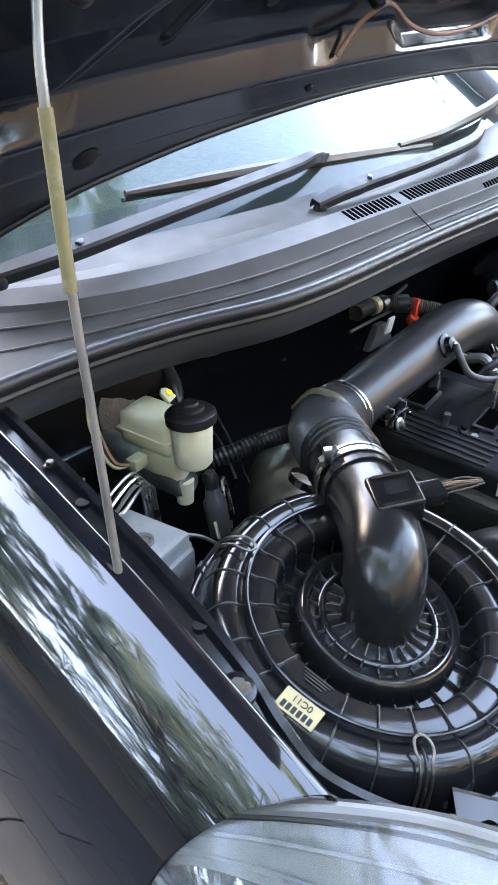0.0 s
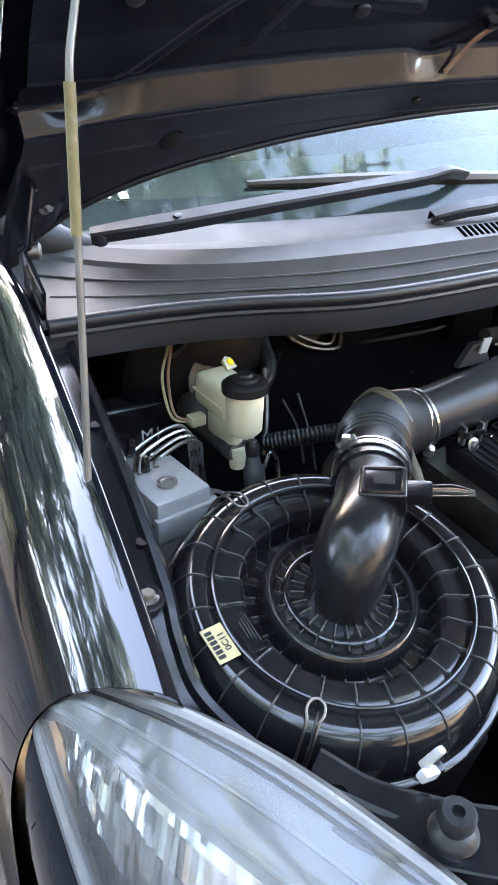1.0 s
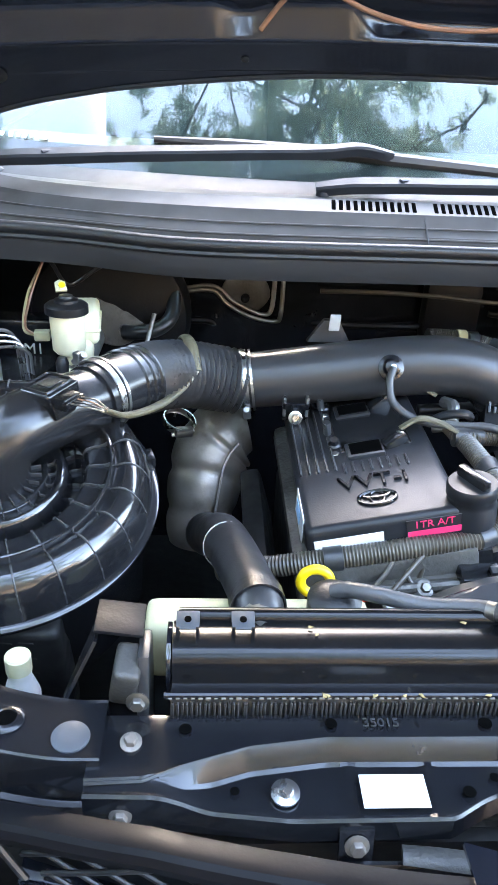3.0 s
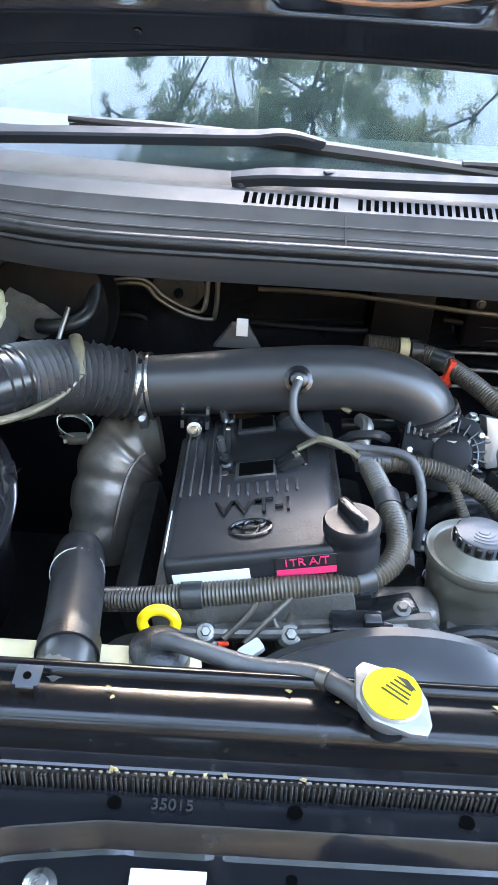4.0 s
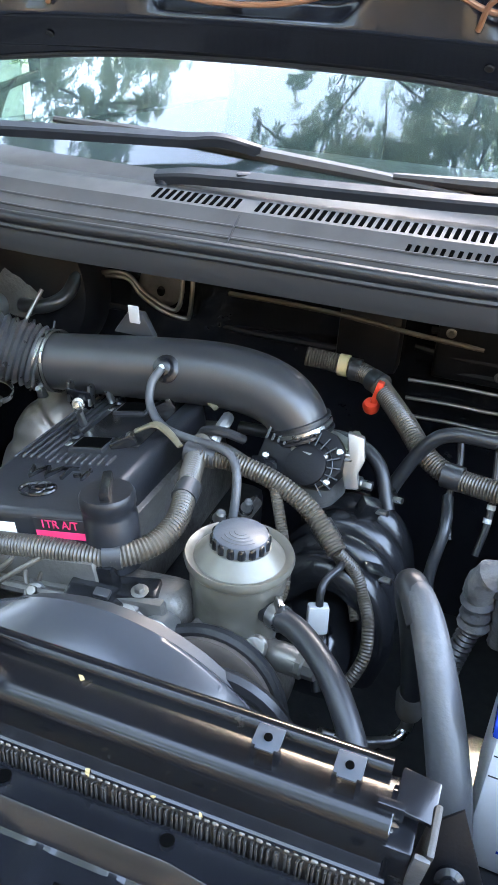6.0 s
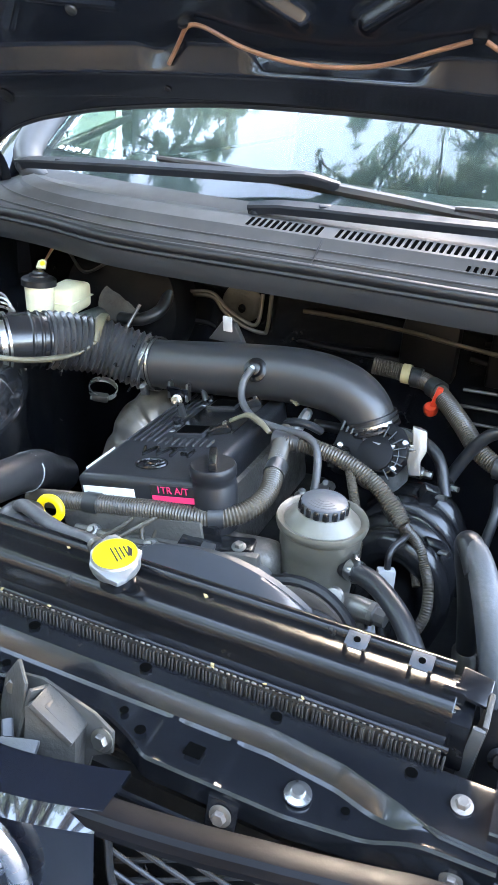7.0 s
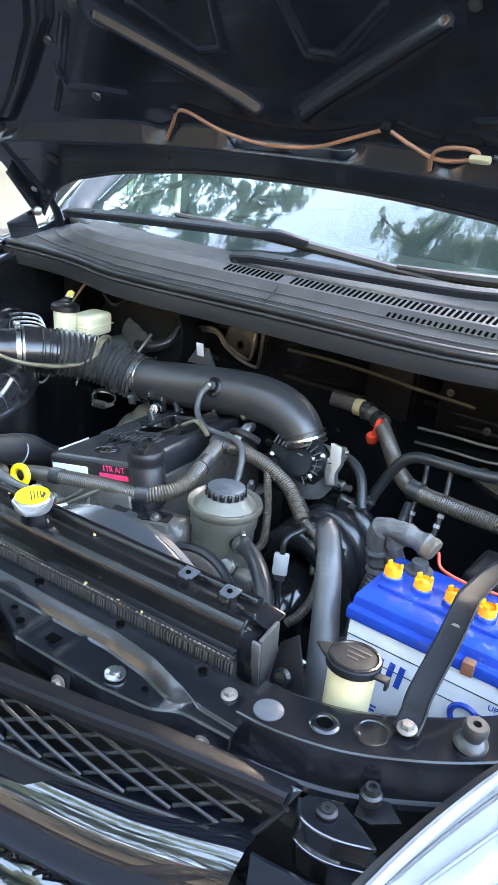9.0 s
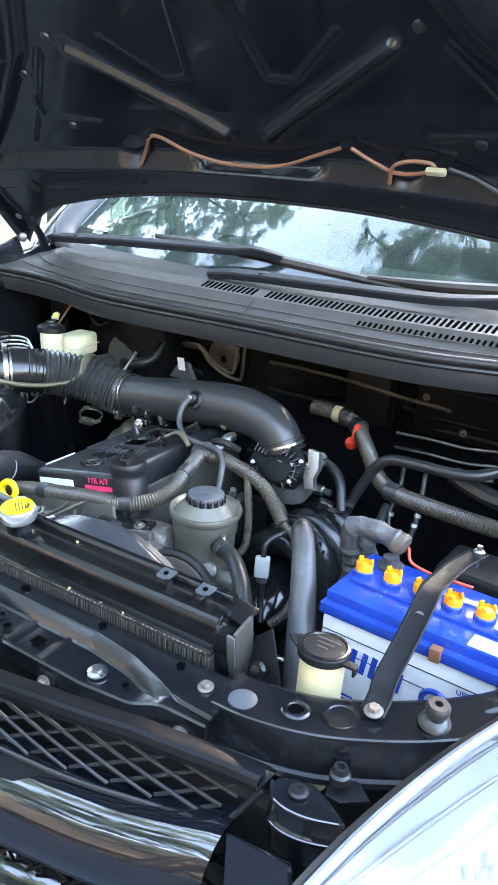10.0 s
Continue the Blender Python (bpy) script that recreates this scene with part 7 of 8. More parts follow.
for x in (-0.460, -0.481):
    for i in range(5):
        part("duct_rib", box((0.016, 0.006, 0.0035), pose(x, 0.102 + 0.0055 * i, 0.846 - 0.025 * i, 0, 8), 0.001, seg=1), MATTPLASTIC, duct)

# battery, its clamp and the washer bottle
BM = Matrix.Translation((0.4985, 0.173, 0.938)) @ pose(0, 0, 0, 0, 0, -3)
bat = thing("battery", (0.4985, 0.173, 0.76), "blue and pale grey car battery with orange vent caps", "battery")
part("case", box((0.232, 0.124, 0.152), BM @ pose(0, 0, -0.1005), 0.005), BATTERYGREY, bat, "pale grey battery case with printed lines")
part("lid_rim", box((0.240, 0.132, 0.014), BM @ pose(0, 0, -0.0185), 0.003), BLUE, bat, "blue battery lid rim")
part("lid", box((0.235, 0.117, 0.014), BM @ pose(0, 0.003, -0.007), 0.003), BLUE, bat, "blue battery lid")
part("lid_step", box((0.212, 0.040, 0.005), BM @ pose(0, -0.002, 0.002), 0.002), BLUE, bat)
part("lid_pad", prism([(-0.055, 0.020), (-0.038, 0.044), (0.060, 0.044), (0.076, 0.030), (0.076, 0.020)], 0.008, BM @ pose(0, 0, 0.003), 0.002), BLUE, bat)
def vent_cap(x):
    v = part("vent_cap", lathe([(0.0105, 0.006), (0.0105, 0.018), (0.0098, 0.0195), (0.0098, 0.009), (0, 0.009)], 20, m=BM @ pose(x, -0.001, 0.001)), ORANGE, bat, "orange castellated vent cap")
    part("vent_base", lathe([(0.0125, -0.004), (0.0125, 0.007), (0.0115, 0.008), (0, 0.008)], 20, m=BM @ pose(x, -0.001, 0.003)), BLUE, v)
    part("cap_core", lathe([(0.0092, 0.009), (0.0092, 0.0165), (0, 0.0165)], 18, m=BM @ pose(x, -0.001, 0.001)), ORANGE, v)
    for k in range(3):
        a = 2 * math.pi * k / 3 + 0.5
        part("cap_tooth", box((0.003, 0.006, 0.006), BM @ pose(x + 0.0088 * math.cos(a), -0.001 + 0.0088 * math.sin(a), 0.0215, 0, 0, math.degrees(a)), 0.001), ORANGE, v)
for k in range(6):
    vent_cap(-0.098 + 0.0375 * k)
part("terminal_post", lathe([(0.017, 0), (0.017, 0.003), (0.011, 0.004), (0.010, 0.014), (0, 0.014)], 20, m=BM @ pose(-0.084, 0.044, 0.0)), GREYHOSE, bat, "dull lead terminal post")
part("red_lead", tube([BM @ Vector(p) for p in ((-0.072, 0.066, 0.022), (-0.062, 0.056, 0.009), (-0.034, 0.052, 0.0055), (-0.008, 0.055, 0.0045), (0.016, 0.063, 0.001))], 0.0019, 8), RED, bat)
part("top_label", box((0.060, 0.024, 0.0008), BM @ pose(0.082, -0.040, 0.0006)), PAPER, bat)
for x, w, z, h in ((-0.098, 0.007, -0.072, 0.030), (-0.084, 0.007, -0.072, 0.030), (-0.072, 0.007, -0.072, 0.030), (-0.040, 0.008, -0.076, 0.028), (0.034, 0.009, -0.084, 0.026)):
    part("print_shape", box((w, 0.0008, h), BM @ pose(x + 0.027, -0.0625, z, 0, 8), 0.0003, seg=1), BLUE, bat)
part("print_shape", tube([BM @ Vector((0.031 + 0.015 * math.cos(a), -0.0625, -0.080 + 0.014 * math.sin(a))) for a in np.linspace(0, 2 * math.pi, 21)], 0.0035, 6, raw=True), BLUE, bat)
for z in (-0.046, -0.068):
    part("level_line", box((0.228, 0.0006, 0.0010), BM @ pose(0.0, -0.0624, z)), INK, bat)
words("level_text", "UPPER LEVEL", 0.009, BM @ pose(0.078, -0.0625, -0.054, 90), BLUE, bat, 0.0003)
words("level_text", "LOWER LEVEL", 0.009, BM @ pose(0.078, -0.0625, -0.078, 90), BLUE, bat, 0.0003)
for k in range(5):
    part("print_mark", box((0.026 - 0.003 * (k % 2), 0.0006, 0.0025), BM @ pose(-0.078, -0.0625, -0.125 - 0.006 * k)), BLUE, bat)
stay = thing("battery_clamp", (0.50, 0.02, 0.90), "black steel battery clamp bar bolted to the support", "battery clamp")
CL = [(0.504, -0.024, 0.921), (0.503, -0.005, 0.926), (0.502, 0.010, 0.940), (0.504, 0.060, 0.967), (0.503, 0.100, 0.984), (0.502, 0.118, 0.988), (0.502, 0.138, 0.986), (0.507, 0.19, 0.985), (0.518, 0.228, 0.986)]
cpath = smooth_path(CL, 5)
part("clamp_bar", sheet([[p + Vector((dx, 0, dz)) for dx, dz in ((-0.0125, 0.004), (-0.0112, 0.0008), (-0.008, 0.0), (0.008, 0.0), (0.0112, 0.0008), (0.0125, 0.004))] for p in cpath], 0.002), CLAMPBLACK, stay, "black painted bar")
part("clamp_stud", tube([(0.519, 0.226, 0.972), (0.519, 0.226, 1.000)], 0.0034, 10), ZINC, stay)
part("stud_nut", lathe([(0.0075, 0), (0.0075, 0.006), (0.005, 0.008), (0, 0.008)], 6, m=pose(0.519, 0.226, 0.987)), ZINC, stay)
part("clamp_bolt", bolt_mesh((0.504, -0.020, 0.924), (0, -0.1, 1), 0.0062), BOLTDULL, stay)
part("bar_hole", lathe([(0.006, 0), (0.005, 0.0015), (0, 0.0015)], 14, m=axis((0.5035, 0.080, 0.9765), (0, -0.45, 0.9))), ZINC, stay)
part("clamp_hook", box((0.013, 0.012, 0.016), pose(0.520, 0.106, 0.922), 0.002), surf("rusty_steel", (0.22, 0.09, 0.05), 0.7, metal=0.3, dirt=(0.1, 0.05, 0.03), amount=0.4), stay)
part("clamp_hook", box((0.015, 0.012, 0.018), pose(0.487, 0.108, 0.926), 0.002), BAYPAINT, stay)
tray = solo("battery_tray", box((0.27, 0.16, 0.02), pose(0.4985, 0.173, 0.751, 0, 0, -3), 0.004), BAYPAINT, "black steel battery tray", "tray")
CREAMPLASTIC = surf("cream_bottle_plastic", (0.47, 0.415, 0.25), 0.4, bump=0.1, bscale=120, var=0.1, vscale=14, dirt=(0.36, 0.31, 0.2), amount=0.16, dscale=24)
wash = thing("washer_bottle", (0.43, 0.02, 0.80), "cream washer bottle neck with a black lid", "washer bottle")
WM = pose(0.430, 0.018, 0.938, -4)
part("neck", lathe([(0.0235, -0.16), (0.0235, -0.04), (0.024, -0.01), (0.023, 0.0), (0, 0.0)], 28, m=WM), CREAMPLASTIC, wash, "cream plastic neck")
lid = part("lid", lathe([(0.0255, -0.006), (0.0278, -0.004), (0.0278, 0.003), (0.026, 0.005), (0.023, 0.0045), (0.022, 0.0055), (0.012, 0.0065), (0, 0.0065)], 32, m=WM), CLAMPBLACK, wash, "black snap lid")
part("lid_ring", lathe([(0.0265, 0.004), (0.0265, 0.0062), (0.0240, 0.0066), (0.0232, 0.0048)], 32, m=WM, close=False), PLASTIC, lid)
part("lid_tab", box((0.014, 0.011, 0.003), WM @ pose(0.0325, -0.007, 0.0), 0.001), CLAMPBLACK, lid)
part("tab_hook", box((0.003, 0.009, 0.009), WM @ pose(0.039, -0.008, -0.004), 0.001), CLAMPBLACK, lid)
part("lid_tab", prism([(-0.026, 0.016), (-0.044, 0.004), (-0.026, -0.012)], 0.003, WM @ pose(0, 0, 0.001), 0.001), CLAMPBLACK, lid)
for k in range(3):
    part("lid_mark", box((0.026 - 0.007 * k, 0.0022, 0.0008), WM @ pose(0, 0.010 - 0.008 * k, 0.0068)), MATTPLASTIC, lid)
BROWNTAPE = surf("brown_torn_tape", (0.085, 0.068, 0.05), 0.6, bump=0.6, bscale=130, var=0.4, vscale=60)
TAPE = surf("crumpled_grey_tape", (0.07, 0.072, 0.076), 0.42, bump=0.9, bscale=130, var=0.3, vscale=60, dirt=(0.05, 0.05, 0.05), amount=0.25, dscale=50)
term = thing("positive_cable", (0.36, 0.25, 0.9), "grey taped positive cable bundle behind the battery", "cable")
rnd = random.Random(8)
lumpy = resample(smooth_path([(0.352, 0.262, 0.890), (0.350, 0.256, 0.925), (0.349, 0.248, 0.952), (0.358, 0.243, 0.967), (0.376, 0.242, 0.970), (0.400, 0.242, 0.967), (0.424, 0.241, 0.962)], 6), 0.006)
part("taped_wrap", tube(lumpy, [rnd.uniform(0.0125, 0.0165) for _ in lumpy], 14, flat=0.9, raw=True), TAPE, term, "crumpled grey tape")
lumpy = resample(smooth_path([(0.378, 0.262, 0.880), (0.376, 0.256, 0.915), (0.372, 0.250, 0.945), (0.368, 0.246, 0.962)], 6), 0.006)
part("taped_wrap", tube(lumpy, [rnd.uniform(0.010, 0.0135) for _ in lumpy], 12, flat=0.9, raw=True), TAPE, term)
part("bundle_end", tube([(0.412, 0.241, 0.964), (0.4235, 0.2405, 0.962), (0.427, 0.2400, 0.961)], [0.0145, 0.0150, 0.012], 14), BROWNTAPE, term, "brown torn tape end")
part("bundle_tail", bellows([(0.352, 0.262, 0.90), (0.34, 0.255, 0.84), (0.335, 0.25, 0.78)], 0.011, 0.006, 0.2, 12), HOSE, term)
fuse = solo("fuse_box", box((0.20, 0.085, 0.08), pose(0.555, 0.320, 0.884, 0, 0, -4), 0.010, seg=3), SATINBLACK, "black fuse box lid behind the battery", "fuse box")

# lesser hoses, wires and brackets that fill the gaps
def clutter(name, pts, r, mat, label, cat, bands=()):
    o = solo(name, tube(pts, r, 9), mat, label, cat, "small hoses and wires in the engine bay")
    for p, d in bands:
        part("band", lathe([(r * 0.9, -0.003), (r * 1.2, -0.003), (r * 1.2, 0.003), (r * 0.9, 0.003)], 14, m=axis(p, d)), WHITE, o)
    return o
clutter("vacuum_hose", [(0.300, 0.56, 0.93), (0.305, 0.54, 0.90), (0.300, 0.52, 0.86), (0.312, 0.50, 0.82)], 0.0045, RUBBER, "thin black vacuum hose with white bands", "hose", (((0.303, 0.53, 0.885), (0, -0.5, -0.9)), ((0.302, 0.52, 0.858), (0, -0.3, -0.9))))
clutter("vacuum_hose", [(0.345, 0.54, 0.94), (0.350, 0.52, 0.90), (0.352, 0.50, 0.86), (0.346, 0.48, 0.82)], 0.0045, RUBBER, "thin black vacuum hose with white marks", "hose", (((0.351, 0.515, 0.89), (0, -0.4, -0.9)), ((0.352, 0.508, 0.875), (0, -0.4, -0.9)), ((0.351, 0.500, 0.86), (0, -0.4, -0.9))))
clutter("heater_hose", [(0.38, 0.58, 0.93), (0.42, 0.56, 0.925), (0.47, 0.55, 0.92), (0.52, 0.56, 0.93)], 0.016, HOSE, "black heater hose beside the fuse box", "hose")
clutter("vacuum_hose", [(-0.02, 0.56, 0.93), (0.03, 0.55, 0.945), (0.07, 0.53, 0.94), (0.10, 0.50, 0.92)], 0.006, HOSE, "thin black hose behind the intake pipe", "hose")
clutter("vacuum_hose", [(0.06, 0.42, 0.94), (0.045, 0.40, 0.955), (0.02, 0.405, 0.95), (0.005, 0.42, 0.93)], 0.006, HOSE, "black breather hose beside the valve cover", "hose")
clutter("metal_pipe", [(0.01, 0.415, 0.925), (0.045, 0.40, 0.935), (0.085, 0.385, 0.930)], 0.0055, ZINC, "short bright metal pipe beside the valve cover", "pipe")
clutter("metal_pipe", [(0.03, 0.40, 0.94), (0.035, 0.42, 0.955), (0.03, 0.445, 0.95)], 0.008, CAST, "short cast metal union below the intake", "pipe")
for x, y, z, d in ((0.10, 0.33, 0.86, 0.012), (0.075, 0.30, 0.85, 0.009), (0.11, 0.29, 0.84, 0.010), (0.065, 0.34, 0.88, 0.008), (0.09, 0.36, 0.89, 0.007)):
    o = solo("injector_part", lathe([(d, -0.02), (d, 0.0), (d * 0.7, 0.003), (d * 0.7, 0.012), (d * 0.4, 0.014), (0, 0.014)], 14, m=axis((x, y, z), (0.3, -0.4, 0.9))), CAST, "small cast metal fuel fitting on the engine", "fitting", "fuel fittings on the engine")
    part("fitting_ring", lathe([(d * 1.05, -0.006), (d * 1.2, -0.006), (d * 1.2, -0.002), (d * 1.05, -0.002)], 14, m=axis((x, y, z), (0.3, -0.4, 0.9))), PLASTIC, o)
clutter("fuel_rail", [(0.075, 0.27, 0.865), (0.082, 0.33, 0.868), (0.088, 0.40, 0.872)], 0.008, ZINC, "bright fuel rail along the engine", "pipe")
# engine front between loom and shroud
clutter("bracket_rail", [(-0.16, 0.160, 0.862), (-0.08, 0.158, 0.868), (0.0, 0.160, 0.876), (0.055, 0.166, 0.880)], 0.006, GREASYCAST, "cast bracket rail across the engine front", "bracket")
clutter("plug_lead", [(-0.085, 0.178, 0.895), (-0.098, 0.165, 0.880), (-0.118, 0.150, 0.866)], 0.003, LOOM, "dusty taped lead running to a white plug", "cable")
clutter("plug_lead", [(-0.075, 0.180, 0.893), (-0.070, 0.165, 0.875), (-0.052, 0.155, 0.862), (-0.030, 0.150, 0.855)], 0.0028, LOOM, "dusty bent lead below the loom", "cable")
solo("lead_tip", box((0.012, 0.005, 0.004), pose(-0.118, 0.148, 0.862, 0, 20, 30), 0.002), RED, "small red cable tip", "plug")
sq = solo("cam_plug", box((0.050, 0.024, 0.022), pose(0.006, 0.164, 0.880, 15, 0, 4), 0.004), PLASTIC, "black connector in front of the engine", "plug")
part("plug_latch", box((0.016, 0.010, 0.006), pose(0.020, 0.158, 0.894, 15, 0, 4), 0.002), MATTPLASTIC, sq)
part("plug_nose", box((0.020, 0.018, 0.018), pose(0.030, 0.158, 0.878, 15, 0, -20), 0.004), PLASTIC, sq)
for x, z, r in ((-0.135, 0.865, 0.011), (-0.055, 0.868, 0.013), (0.045, 0.874, 0.016), (-0.02, 0.848, 0.010)):
    b = solo("engine_boss", lathe([(r, -0.03), (r, 0.0), (r * 0.75, 0.004), (0, 0.005)], 16, m=axis((x, 0.158, z), (0.05, -0.6, 0.8))), CAST, "round cast boss on the engine front", "engine boss", "cast bosses on the engine front")
    part("boss_bolt", bolt_mesh(Vector((x, 0.155, z + 0.004)), (0.05, -0.6, 0.8), r * 0.45), ZINC, b)
# belt and pulley rim behind the shroud
bp = thing("belt_pulley", (0.15, 0.16, 0.78), "dull metal pulley with a ribbed black belt", "pulley")
part("pulley_rim", lathe([(0.070, -0.014), (0.074, -0.014), (0.072, 0.0), (0.074, 0.014), (0.068, 0.014), (0.052, 0.004), (0.02, 0.006), (0, 0.006)], 40, m=axis((0.130, 0.150, 0.800), (0, -0.95, 0.3))), surf("rusty_pulley_iron", (0.13, 0.105, 0.09), 0.5, metal=0.3, bump=0.1, dirt=(0.06, 0.05, 0.045), amount=0.2, dscale=30), bp)
part("ribbed_belt", tube([Vector((0.130, 0.150, 0.800)) + axis((0, 0, 0), (0, -0.95, 0.3)) @ Vector((0.077 * math.cos(a), 0.077 * math.sin(a), 0)) for a in np.linspace(0, 2 * math.pi, 41)], 0.007, 8, raw=True), RUBBER, bp)
# firewall relief
for i, (x0, x1, z, dz) in enumerate(((0.22, 0.44, 0.985, 0.006), (0.20, 0.42, 0.955, -0.004), (0.23, 0.45, 0.925, 0.003), (-0.12, 0.10, 0.93, 0.0), (-0.36, -0.26, 0.92, 0.01))):
    solo("firewall_rib", tube([(x0, 0.792, z), (x0 + 0.3 * (x1 - x0), 0.784, z + dz), (x0 + 0.75 * (x1 - x0), 0.784, z + dz), (x1, 0.792, z - dz)], 0.006, 8), SATINBLACK, "pressed black rib on the firewall", "rib", "pressed ribs on the firewall")
fp = part("firewall_panel", box((0.20, 0.016, 0.10), pose(0.33, 0.786, 0.965, 4), 0.006, seg=3), SATINBLACK, car, "black pressed panel on the firewall")
for x, z in ((0.25, 0.99), (0.41, 0.995), (0.33, 0.935)):
    part("panel_bolt", bolt_mesh((x, 0.777, z), (0, -1, 0), 0.005), ZINC, fp)
clutter("wire", [(-0.52, 0.66, 1.06), (-0.50, 0.68, 1.02), (-0.46, 0.70, 1.04), (-0.40, 0.71, 1.07), (-0.33, 0.74, 1.05)], 0.003, HOSE, "thin black wire on the firewall", "cable")
clutter("wire", [(-0.36, 0.62, 0.95), (-0.345, 0.60, 0.91), (-0.35, 0.57, 0.87)], 0.0018, HOSE, "thin metal line beside the booster", "pipe")
clutter("wire", [(-0.33, 0.63, 0.95), (-0.325, 0.60, 0.90), (-0.335, 0.56, 0.86)], 0.0018, HOSE, "thin metal line beside the booster", "pipe")
bl = solo("bellows_duct", bellows([(-0.40, 0.60, 0.90), (-0.36, 0.57, 0.915), (-0.30, 0.55, 0.92), (-0.22, 0.545, 0.90)], 0.013, 0.006, 0.15, 14), HOSE, "corrugated black hose behind the intake", "hose", "small hoses and wires in the engine bay")
cm = solo("metal_clamp", lathe([(0.022, -0.005), (0.0235, -0.005), (0.0235, 0.005), (0.022, 0.005)], 24, m=axis((-0.325, 0.47, 0.90), (0.3, -0.2, 0.9)), close=False), STEEL, "bright metal clamp below the intake bellows", "clamp")
part("clamp_body", box((0.026, 0.014, 0.012), pose(-0.318, 0.452, 0.893, 10, 5, 20), 0.004), ZINC, cm)
part("clamp_screw", tube([(-0.334, 0.448, 0.890), (-0.304, 0.456, 0.894)], 0.003, 8), STEEL, cm)

# dry leaf chips on the radiator tank
DRYLEAF = surf("dry_leaf", (0.34, 0.24, 0.10), 0.7, bump=0.3, var=0.3)
rnd = random.Random(5)
for i in range(14):
    x = rnd.uniform(-0.20, 0.26)
    on_top = i % 3 == 0
    y, z = (rnd.uniform(0.0, 0.02), 0.9485) if on_top else (-0.031, 0.9165)
    k = rnd.uniform(0.3, 0.7)
    solo("leaf_chip", prism([(-0.006 * k, 0), (-0.001 * k, 0.003 * k), (0.005 * k, 0.001), (0.003 * k, -0.003 * k)], 0.0006, pose(x, y, z, rnd.uniform(-8, 8), rnd.uniform(-8, 8), rnd.uniform(0, 360))), DRYLEAF, "small dry yellow leaf chip on the radiator", "leaf", "dry leaf chips on the radiator")
# ---- surroundings ----
gm = bmesh.new()
bmesh.ops.create_grid(gm, x_segments=2, y_segments=2, size=400)
solo("ground", gm, PAVING, "dark grey paved ground", "ground", kind="structure")
# paving slabs beside the car
slab = finish("paving_slab", box((0.396, 0.396, 0.03), None, 0.003, seg=1), PAVING)
pave = thing("pavement", (-2.2, 0.6, 0), "grey paving slabs with dark joints beside the car", "pavement", kind="structure")
for i in range(7):
    for j in range(12):
        ob = new("paving_slab", slab)
        ob.parent = pave
        ob.matrix_basis = world_of(pave).inverted() @ pose(-1.1 - 0.4 * i, -2.0 + 0.4 * j + 0.2 * (i % 2), 0.012 + 0.0006 * ((i * 7 + j * 3) % 5))
solo("wall_west", box((0.2, 26, 3.0), pose(-7.0, 4, 1.5)), GREYWALL, "grey rendered garden wall", "wall", kind="structure")
solo("wall_south", box((24, 0.2, 5.0), pose(0, -7.5, 2.5)), WALL, "beige rendered wall across the yard", "wall", kind="structure")
solo("wall_east", box((0.2, 20, 2.6), pose(9.0, -1, 1.3)), WALL, "beige rendered garden wall", "wall", kind="structure")
shed = thing("shed", (6.2, 7.2, 0), "orange clay coloured shed beyond the car", "shed")
part("shed_wall", box((2.5, 2.0, 2.2), pose(6.2, 7.2, 1.1)), BRICKRED, shed)
part("shed_roof", box((2.9, 2.4, 0.12), pose(6.2, 7.2, 2.28, 8), 0.02), BRICKRED, shed)

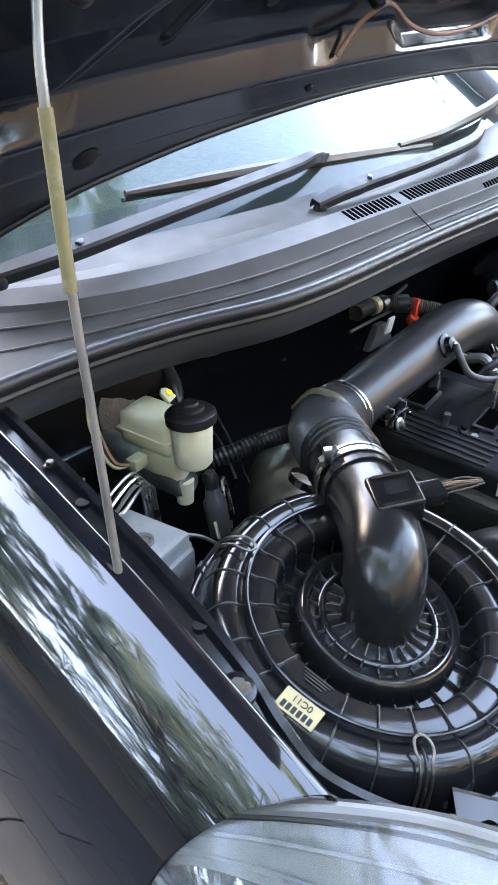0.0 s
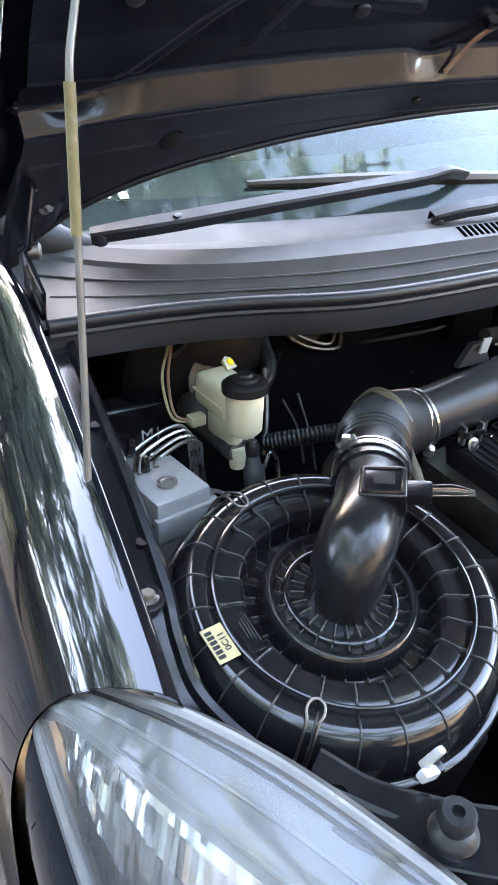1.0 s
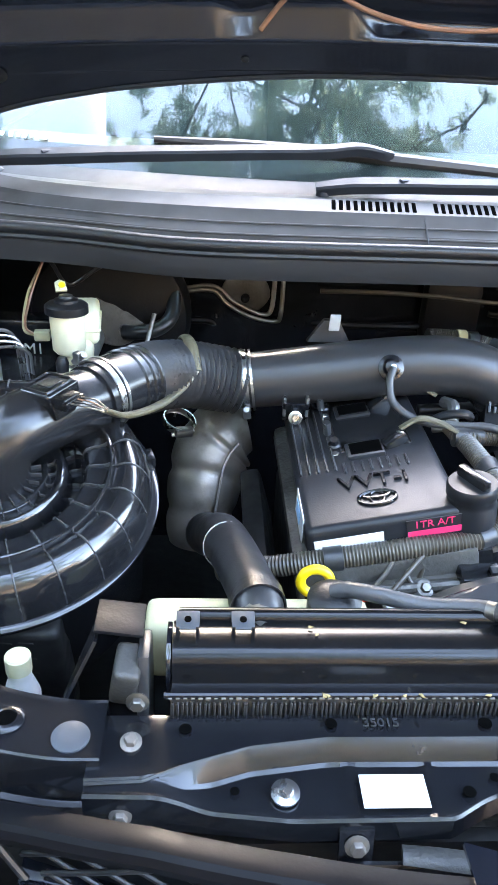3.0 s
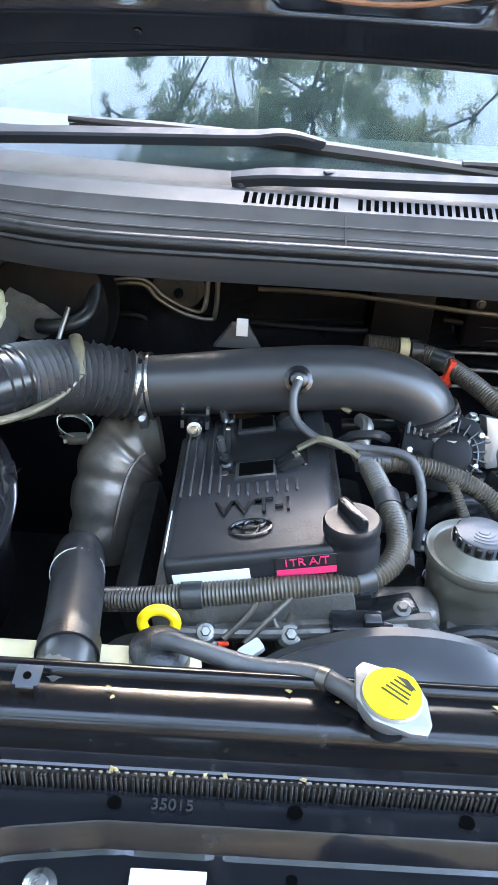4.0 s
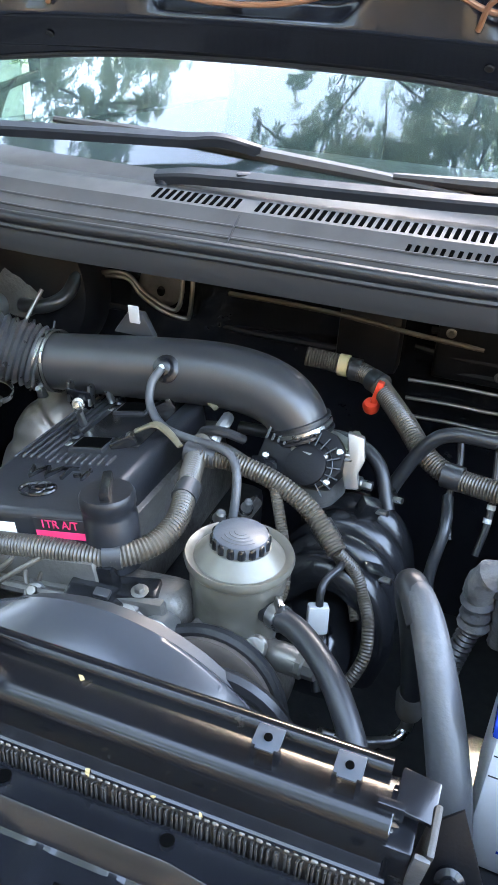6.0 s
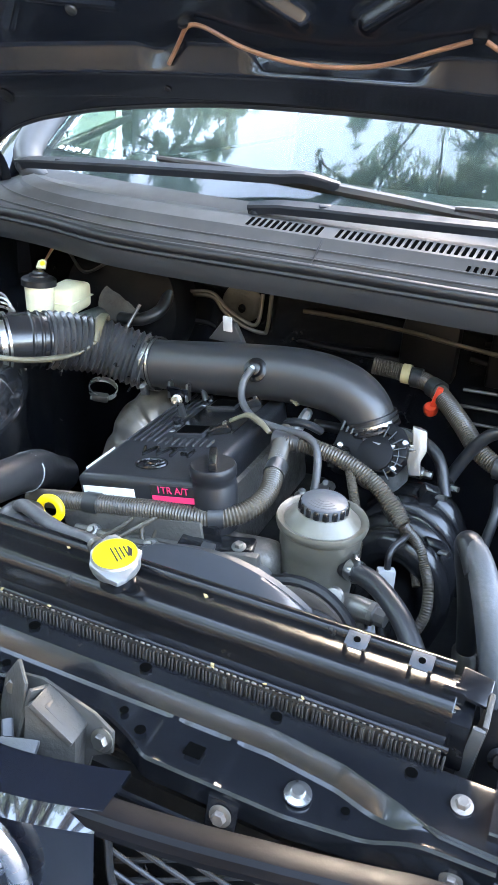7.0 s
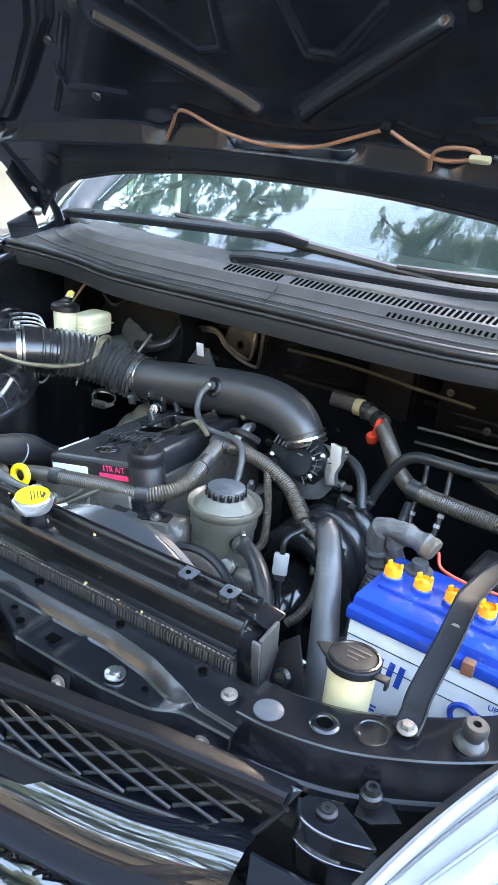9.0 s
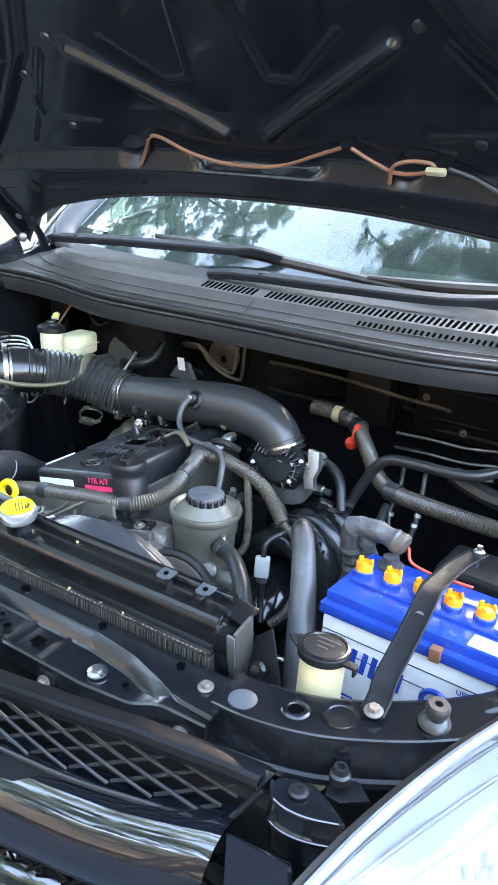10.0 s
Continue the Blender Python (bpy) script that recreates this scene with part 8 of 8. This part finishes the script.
def tree(x, y, height, clumps, seed, label, leaf=1.0):
    """A tree whose limbs reach to its clumps of leaves: rows of x, y, z, radius, leaves."""
    rnd = random.Random(seed)
    t = thing("tree", (x, y, 0), label, "tree", "trees round the yard")
    bm = tube([(x, y, 0), (x + 0.06, y, height * 0.3), (x - 0.05, y + 0.08, height * 0.6), (x, y, height)], [0.15, 0.12, 0.09, 0.05], 10)
    verts, faces = [], []
    for cx, cy, cz, r, count in clumps:
        c = Vector((cx, cy, cz))
        h0 = min(height, max(1.6, cz - 0.55 * math.hypot(cx - x, cy - y)))
        p0 = Vector((x, y, h0))
        if r < 0.35:
            # small clumps hang from the nearest clump before them by a thin branch
            near = min([Vector(q[:3]) for q in clumps[:clumps.index((cx, cy, cz, r, count))]] or [p0], key=lambda q: (q - c).length)
            tube([near, near.lerp(c, 0.5) + Vector((0, 0, 0.03)), c], [0.011, 0.009, 0.006], 6, res=3, bm=bm)
        else:
            tube([p0, p0.lerp(c, 0.5) + Vector((0, 0, 0.12)), c], [0.05, 0.032, 0.018], 7, res=4, bm=bm)
        twigs = []
        for _ in range(max(6, count // 40)):
            e = c + Vector([rnd.gauss(0, 0.55) for _ in range(3)]).normalized() * r * rnd.uniform(0.35, 1.0)
            e.z = c.z + (e.z - c.z) * 0.6
            tube([c.lerp(e, 0.1), c.lerp(e, 0.6) + Vector((0, 0, 0.04)), e], [0.012, 0.008, 0.004], 5, res=3, bm=bm)
            twigs += [c.lerp(e, f) for f in (0.55, 0.8, 1.0, 1.0)]
        k = 0
        while k < count:
            # leaves stand in whorls at the twigs
            q = rnd.choice(twigs) + Vector([rnd.gauss(0, 0.05) for _ in range(3)])
            base = rnd.uniform(0, 6.28)
            for j in range(7):
                a = base + j * 0.9
                d = Vector((math.cos(a), math.sin(a), rnd.uniform(-0.6, 0.3))).normalized()
                sd = d.cross(Vector((rnd.gauss(0, 0.35), rnd.gauss(0, 0.35), 1))).normalized()
                L, w = leaf * rnd.uniform(0.09, 0.17), leaf * rnd.uniform(0.016, 0.028)
                n = len(verts)
                verts += [q, q + d * L * 0.5 + sd * w, q + d * L, q + d * L * 0.5 - sd * w]
                faces.append((n, n + 1, n + 2, n + 3))
                k += 1
    part("trunk", bm, BARK, t)
    me = bpy.data.meshes.new("crown")
    me.from_pydata([tuple(v - Vector((x, y, 0))) for v in verts], [], faces)
    me.materials.append(LEAF)
    cr = new("crown", me)
    cr.parent = t
    tagged(cr, kind="stuff")
    return t
# the tree whose crown hangs over the windshield, and the one beside the gap of sky
rnd = random.Random(31)
over = []
for i in range(92):
    cx, cy = rnd.uniform(-1.15, 1.2), rnd.uniform(1.15, 2.75)
    # gaps of sky in the crown
    if any(math.hypot(cx - hx, cy - hy) < hr for hx, hy, hr in ((0.42, 1.61, 0.13), (0.60, 1.85, 0.16), (0.95, 1.95, 0.20), (-0.47, 1.85, 0.07), (1.2, 1.6, 0.2), (-1.15, 2.0, 0.12), (1.25, 2.2, 0.25))):
        continue
    over.append((cx, cy, rnd.uniform(4.35, 5.0), rnd.uniform(0.16, 0.28), 240))
for i in range(30):
    over.append((rnd.uniform(-0.3, 1.45), rnd.uniform(0.72, 1.28), rnd.uniform(4.4, 4.95), rnd.uniform(0.12, 0.22), 200))
over += [(1.7, 1.22, 4.6, 0.16, 120), (1.95, 1.3, 4.65, 0.14, 90), (2.2, 1.32, 4.7, 0.10, 40)]
tree(1.9, 4.4, 3.9, over + [(1.25, 1.85, 4.5, 0.12, 42), (1.45, 2.05, 4.6, 0.10, 28), (-1.3, 1.8, 4.5, 0.10, 35)], 3, "leafy green tree hanging over the windshield", 0.42)
rnd = random.Random(33)
tree(-3.6, 3.6, 5.0, [(cx + rnd.uniform(-0.15, 0.15), lerp(cx, [-5.6, -4.0, -3.0, -2.3], [2.95, 2.62, 2.20, 1.95]) - k * 0.3 + rnd.uniform(-0.12, 0.12), rnd.uniform(4.3, 4.9), rnd.uniform(0.16, 0.30), 300) for cx in np.linspace(-6.2, -2.45, 17) for k in range(5)], 5, "leafy green tree with a slender trunk beside the car", 0.42)
# unseen tree, added to block the low sun behind the roof
tree(-1.6, 5.4, 3.6, [(-2.6, 4.8, 3.2, 0.7, 1300), (-1.9, 5.0, 4.2, 0.8, 1600), (-1.2, 4.8, 3.4, 0.7, 800), (-0.6, 4.9, 4.2, 0.7, 800), (-1.5, 4.6, 2.6, 0.6, 600), (-2.9, 5.2, 4.4, 0.8, 700), (-0.3, 5.1, 3.0, 0.6, 600), (-1.0, 5.4, 5.0, 0.8, 700), (-1.7, 5.1, 5.8, 0.9, 900), (-0.8, 5.0, 6.0, 0.9, 800), (-2.6, 5.0, 5.6, 0.9, 800)], 9, "unseen leafy tree added beyond the car's roof to block the sun", 0.6)
# more unseen trees, added to shade the ground and cover the sky near the sun
for i, (x, y, s, n) in enumerate(((-4.6, 5.6, 1.45, 64), (-6.2, 4.6, 1.2, 44), (3.2, 6.6, 1.1, 24), (-3.2, 7.0, 1.5, 64), (0.6, 7.6, 1.3, 24))):
    rnd = random.Random(140 + i)
    tree(x, y, 4.0 * s, [(x + rnd.uniform(-1.8, 1.8), y + rnd.uniform(-1.0, 1.0), s * (0.8 + 4.0 * rnd.random()), 0.9, 850) for _ in range(n)], 160 + i, "unseen dense leafy tree added behind the car to block bright sky", 1.0 if x < 0 else 0.6)
# an unseen tree over the yard before the car, added to darken bumper, support and hood
tree(-0.6, -4.2, 4.6, [(-1.8, -2.6, 4.6, 0.55, 1100), (-0.9, -2.0, 4.9, 0.6, 1100), (0.2, -2.4, 4.6, 0.6, 1200), (1.2, -1.9, 4.9, 0.55, 520), (2.1, -2.5, 4.6, 0.6, 520), (-1.4, -3.4, 4.2, 0.8, 1500), (0.6, -3.5, 4.3, 0.8, 1400), (-0.5, -3.0, 4.5, 0.7, 1100), (-2.2, -4.2, 3.6, 0.8, 1200), (-0.4, -4.6, 3.4, 0.8, 1200), (2.6, -3.4, 4.4, 0.7, 520), (-2.6, -3.6, 4.4, 0.7, 520), (-0.2, -1.2, 5.2, 0.45, 320), (1.7, -1.0, 5.3, 0.45, 320)], 21, "unseen leafy tree added over the yard to darken the car's front")
# an unseen crown added where the fender would mirror bright sky
rnd = random.Random(211)
tree(-3.3, 4.2, 5.2, [(-3.3 + rnd.uniform(-1.5, 1.3), 4.2 + rnd.uniform(-1.2, 1.0), 3.0 + 3.6 * rnd.random(), 0.8, 2200) for _ in range(34)], 212, "unseen tall dense tree added to darken the fender's reflections", 0.55)
# the belt of trees round the yard, tall in front of the car
for i, (x, y, s, n) in enumerate(((-4.0, -1.4, 1.7, 60), (-4.7, -4.2, 1.5, 36), (-5.0, 0.5, 1.75, 62), (-3.4, -5.4, 1.45, 20), (-0.6, -5.6, 1.4, 30), (2.6, -5.4, 1.2, 26), (5.4, -4.4, 1.1, 14), (7.2, -0.5, 1.0, 15), (7.4, 3.5, 0.9, 15))):
    rnd = random.Random(40 + i)
    tree(x, y, 4.0 * s, [(x + rnd.uniform(-1.8, 1.8), y + rnd.uniform(-1.0, 1.0), s * (0.9 + 3.6 * rnd.random()) if y > -3 else 2.6 + (4.5 * s - 2.6) * rnd.random(), 0.85, 760) for _ in range(n)], 60 + i, "dense leafy green tree by the wall", 0.6)
rnd = random.Random(71)
tree(0.0, -6.9, 1.1, [(x + rnd.uniform(-0.1, 0.1), -6.8 + rnd.uniform(-0.2, 0.2), rnd.uniform(0.3, 1.0), 0.4, 170) for x in np.linspace(-6.5, 6.5, 60)], 72, "low leafy hedge at the foot of the yard wall")
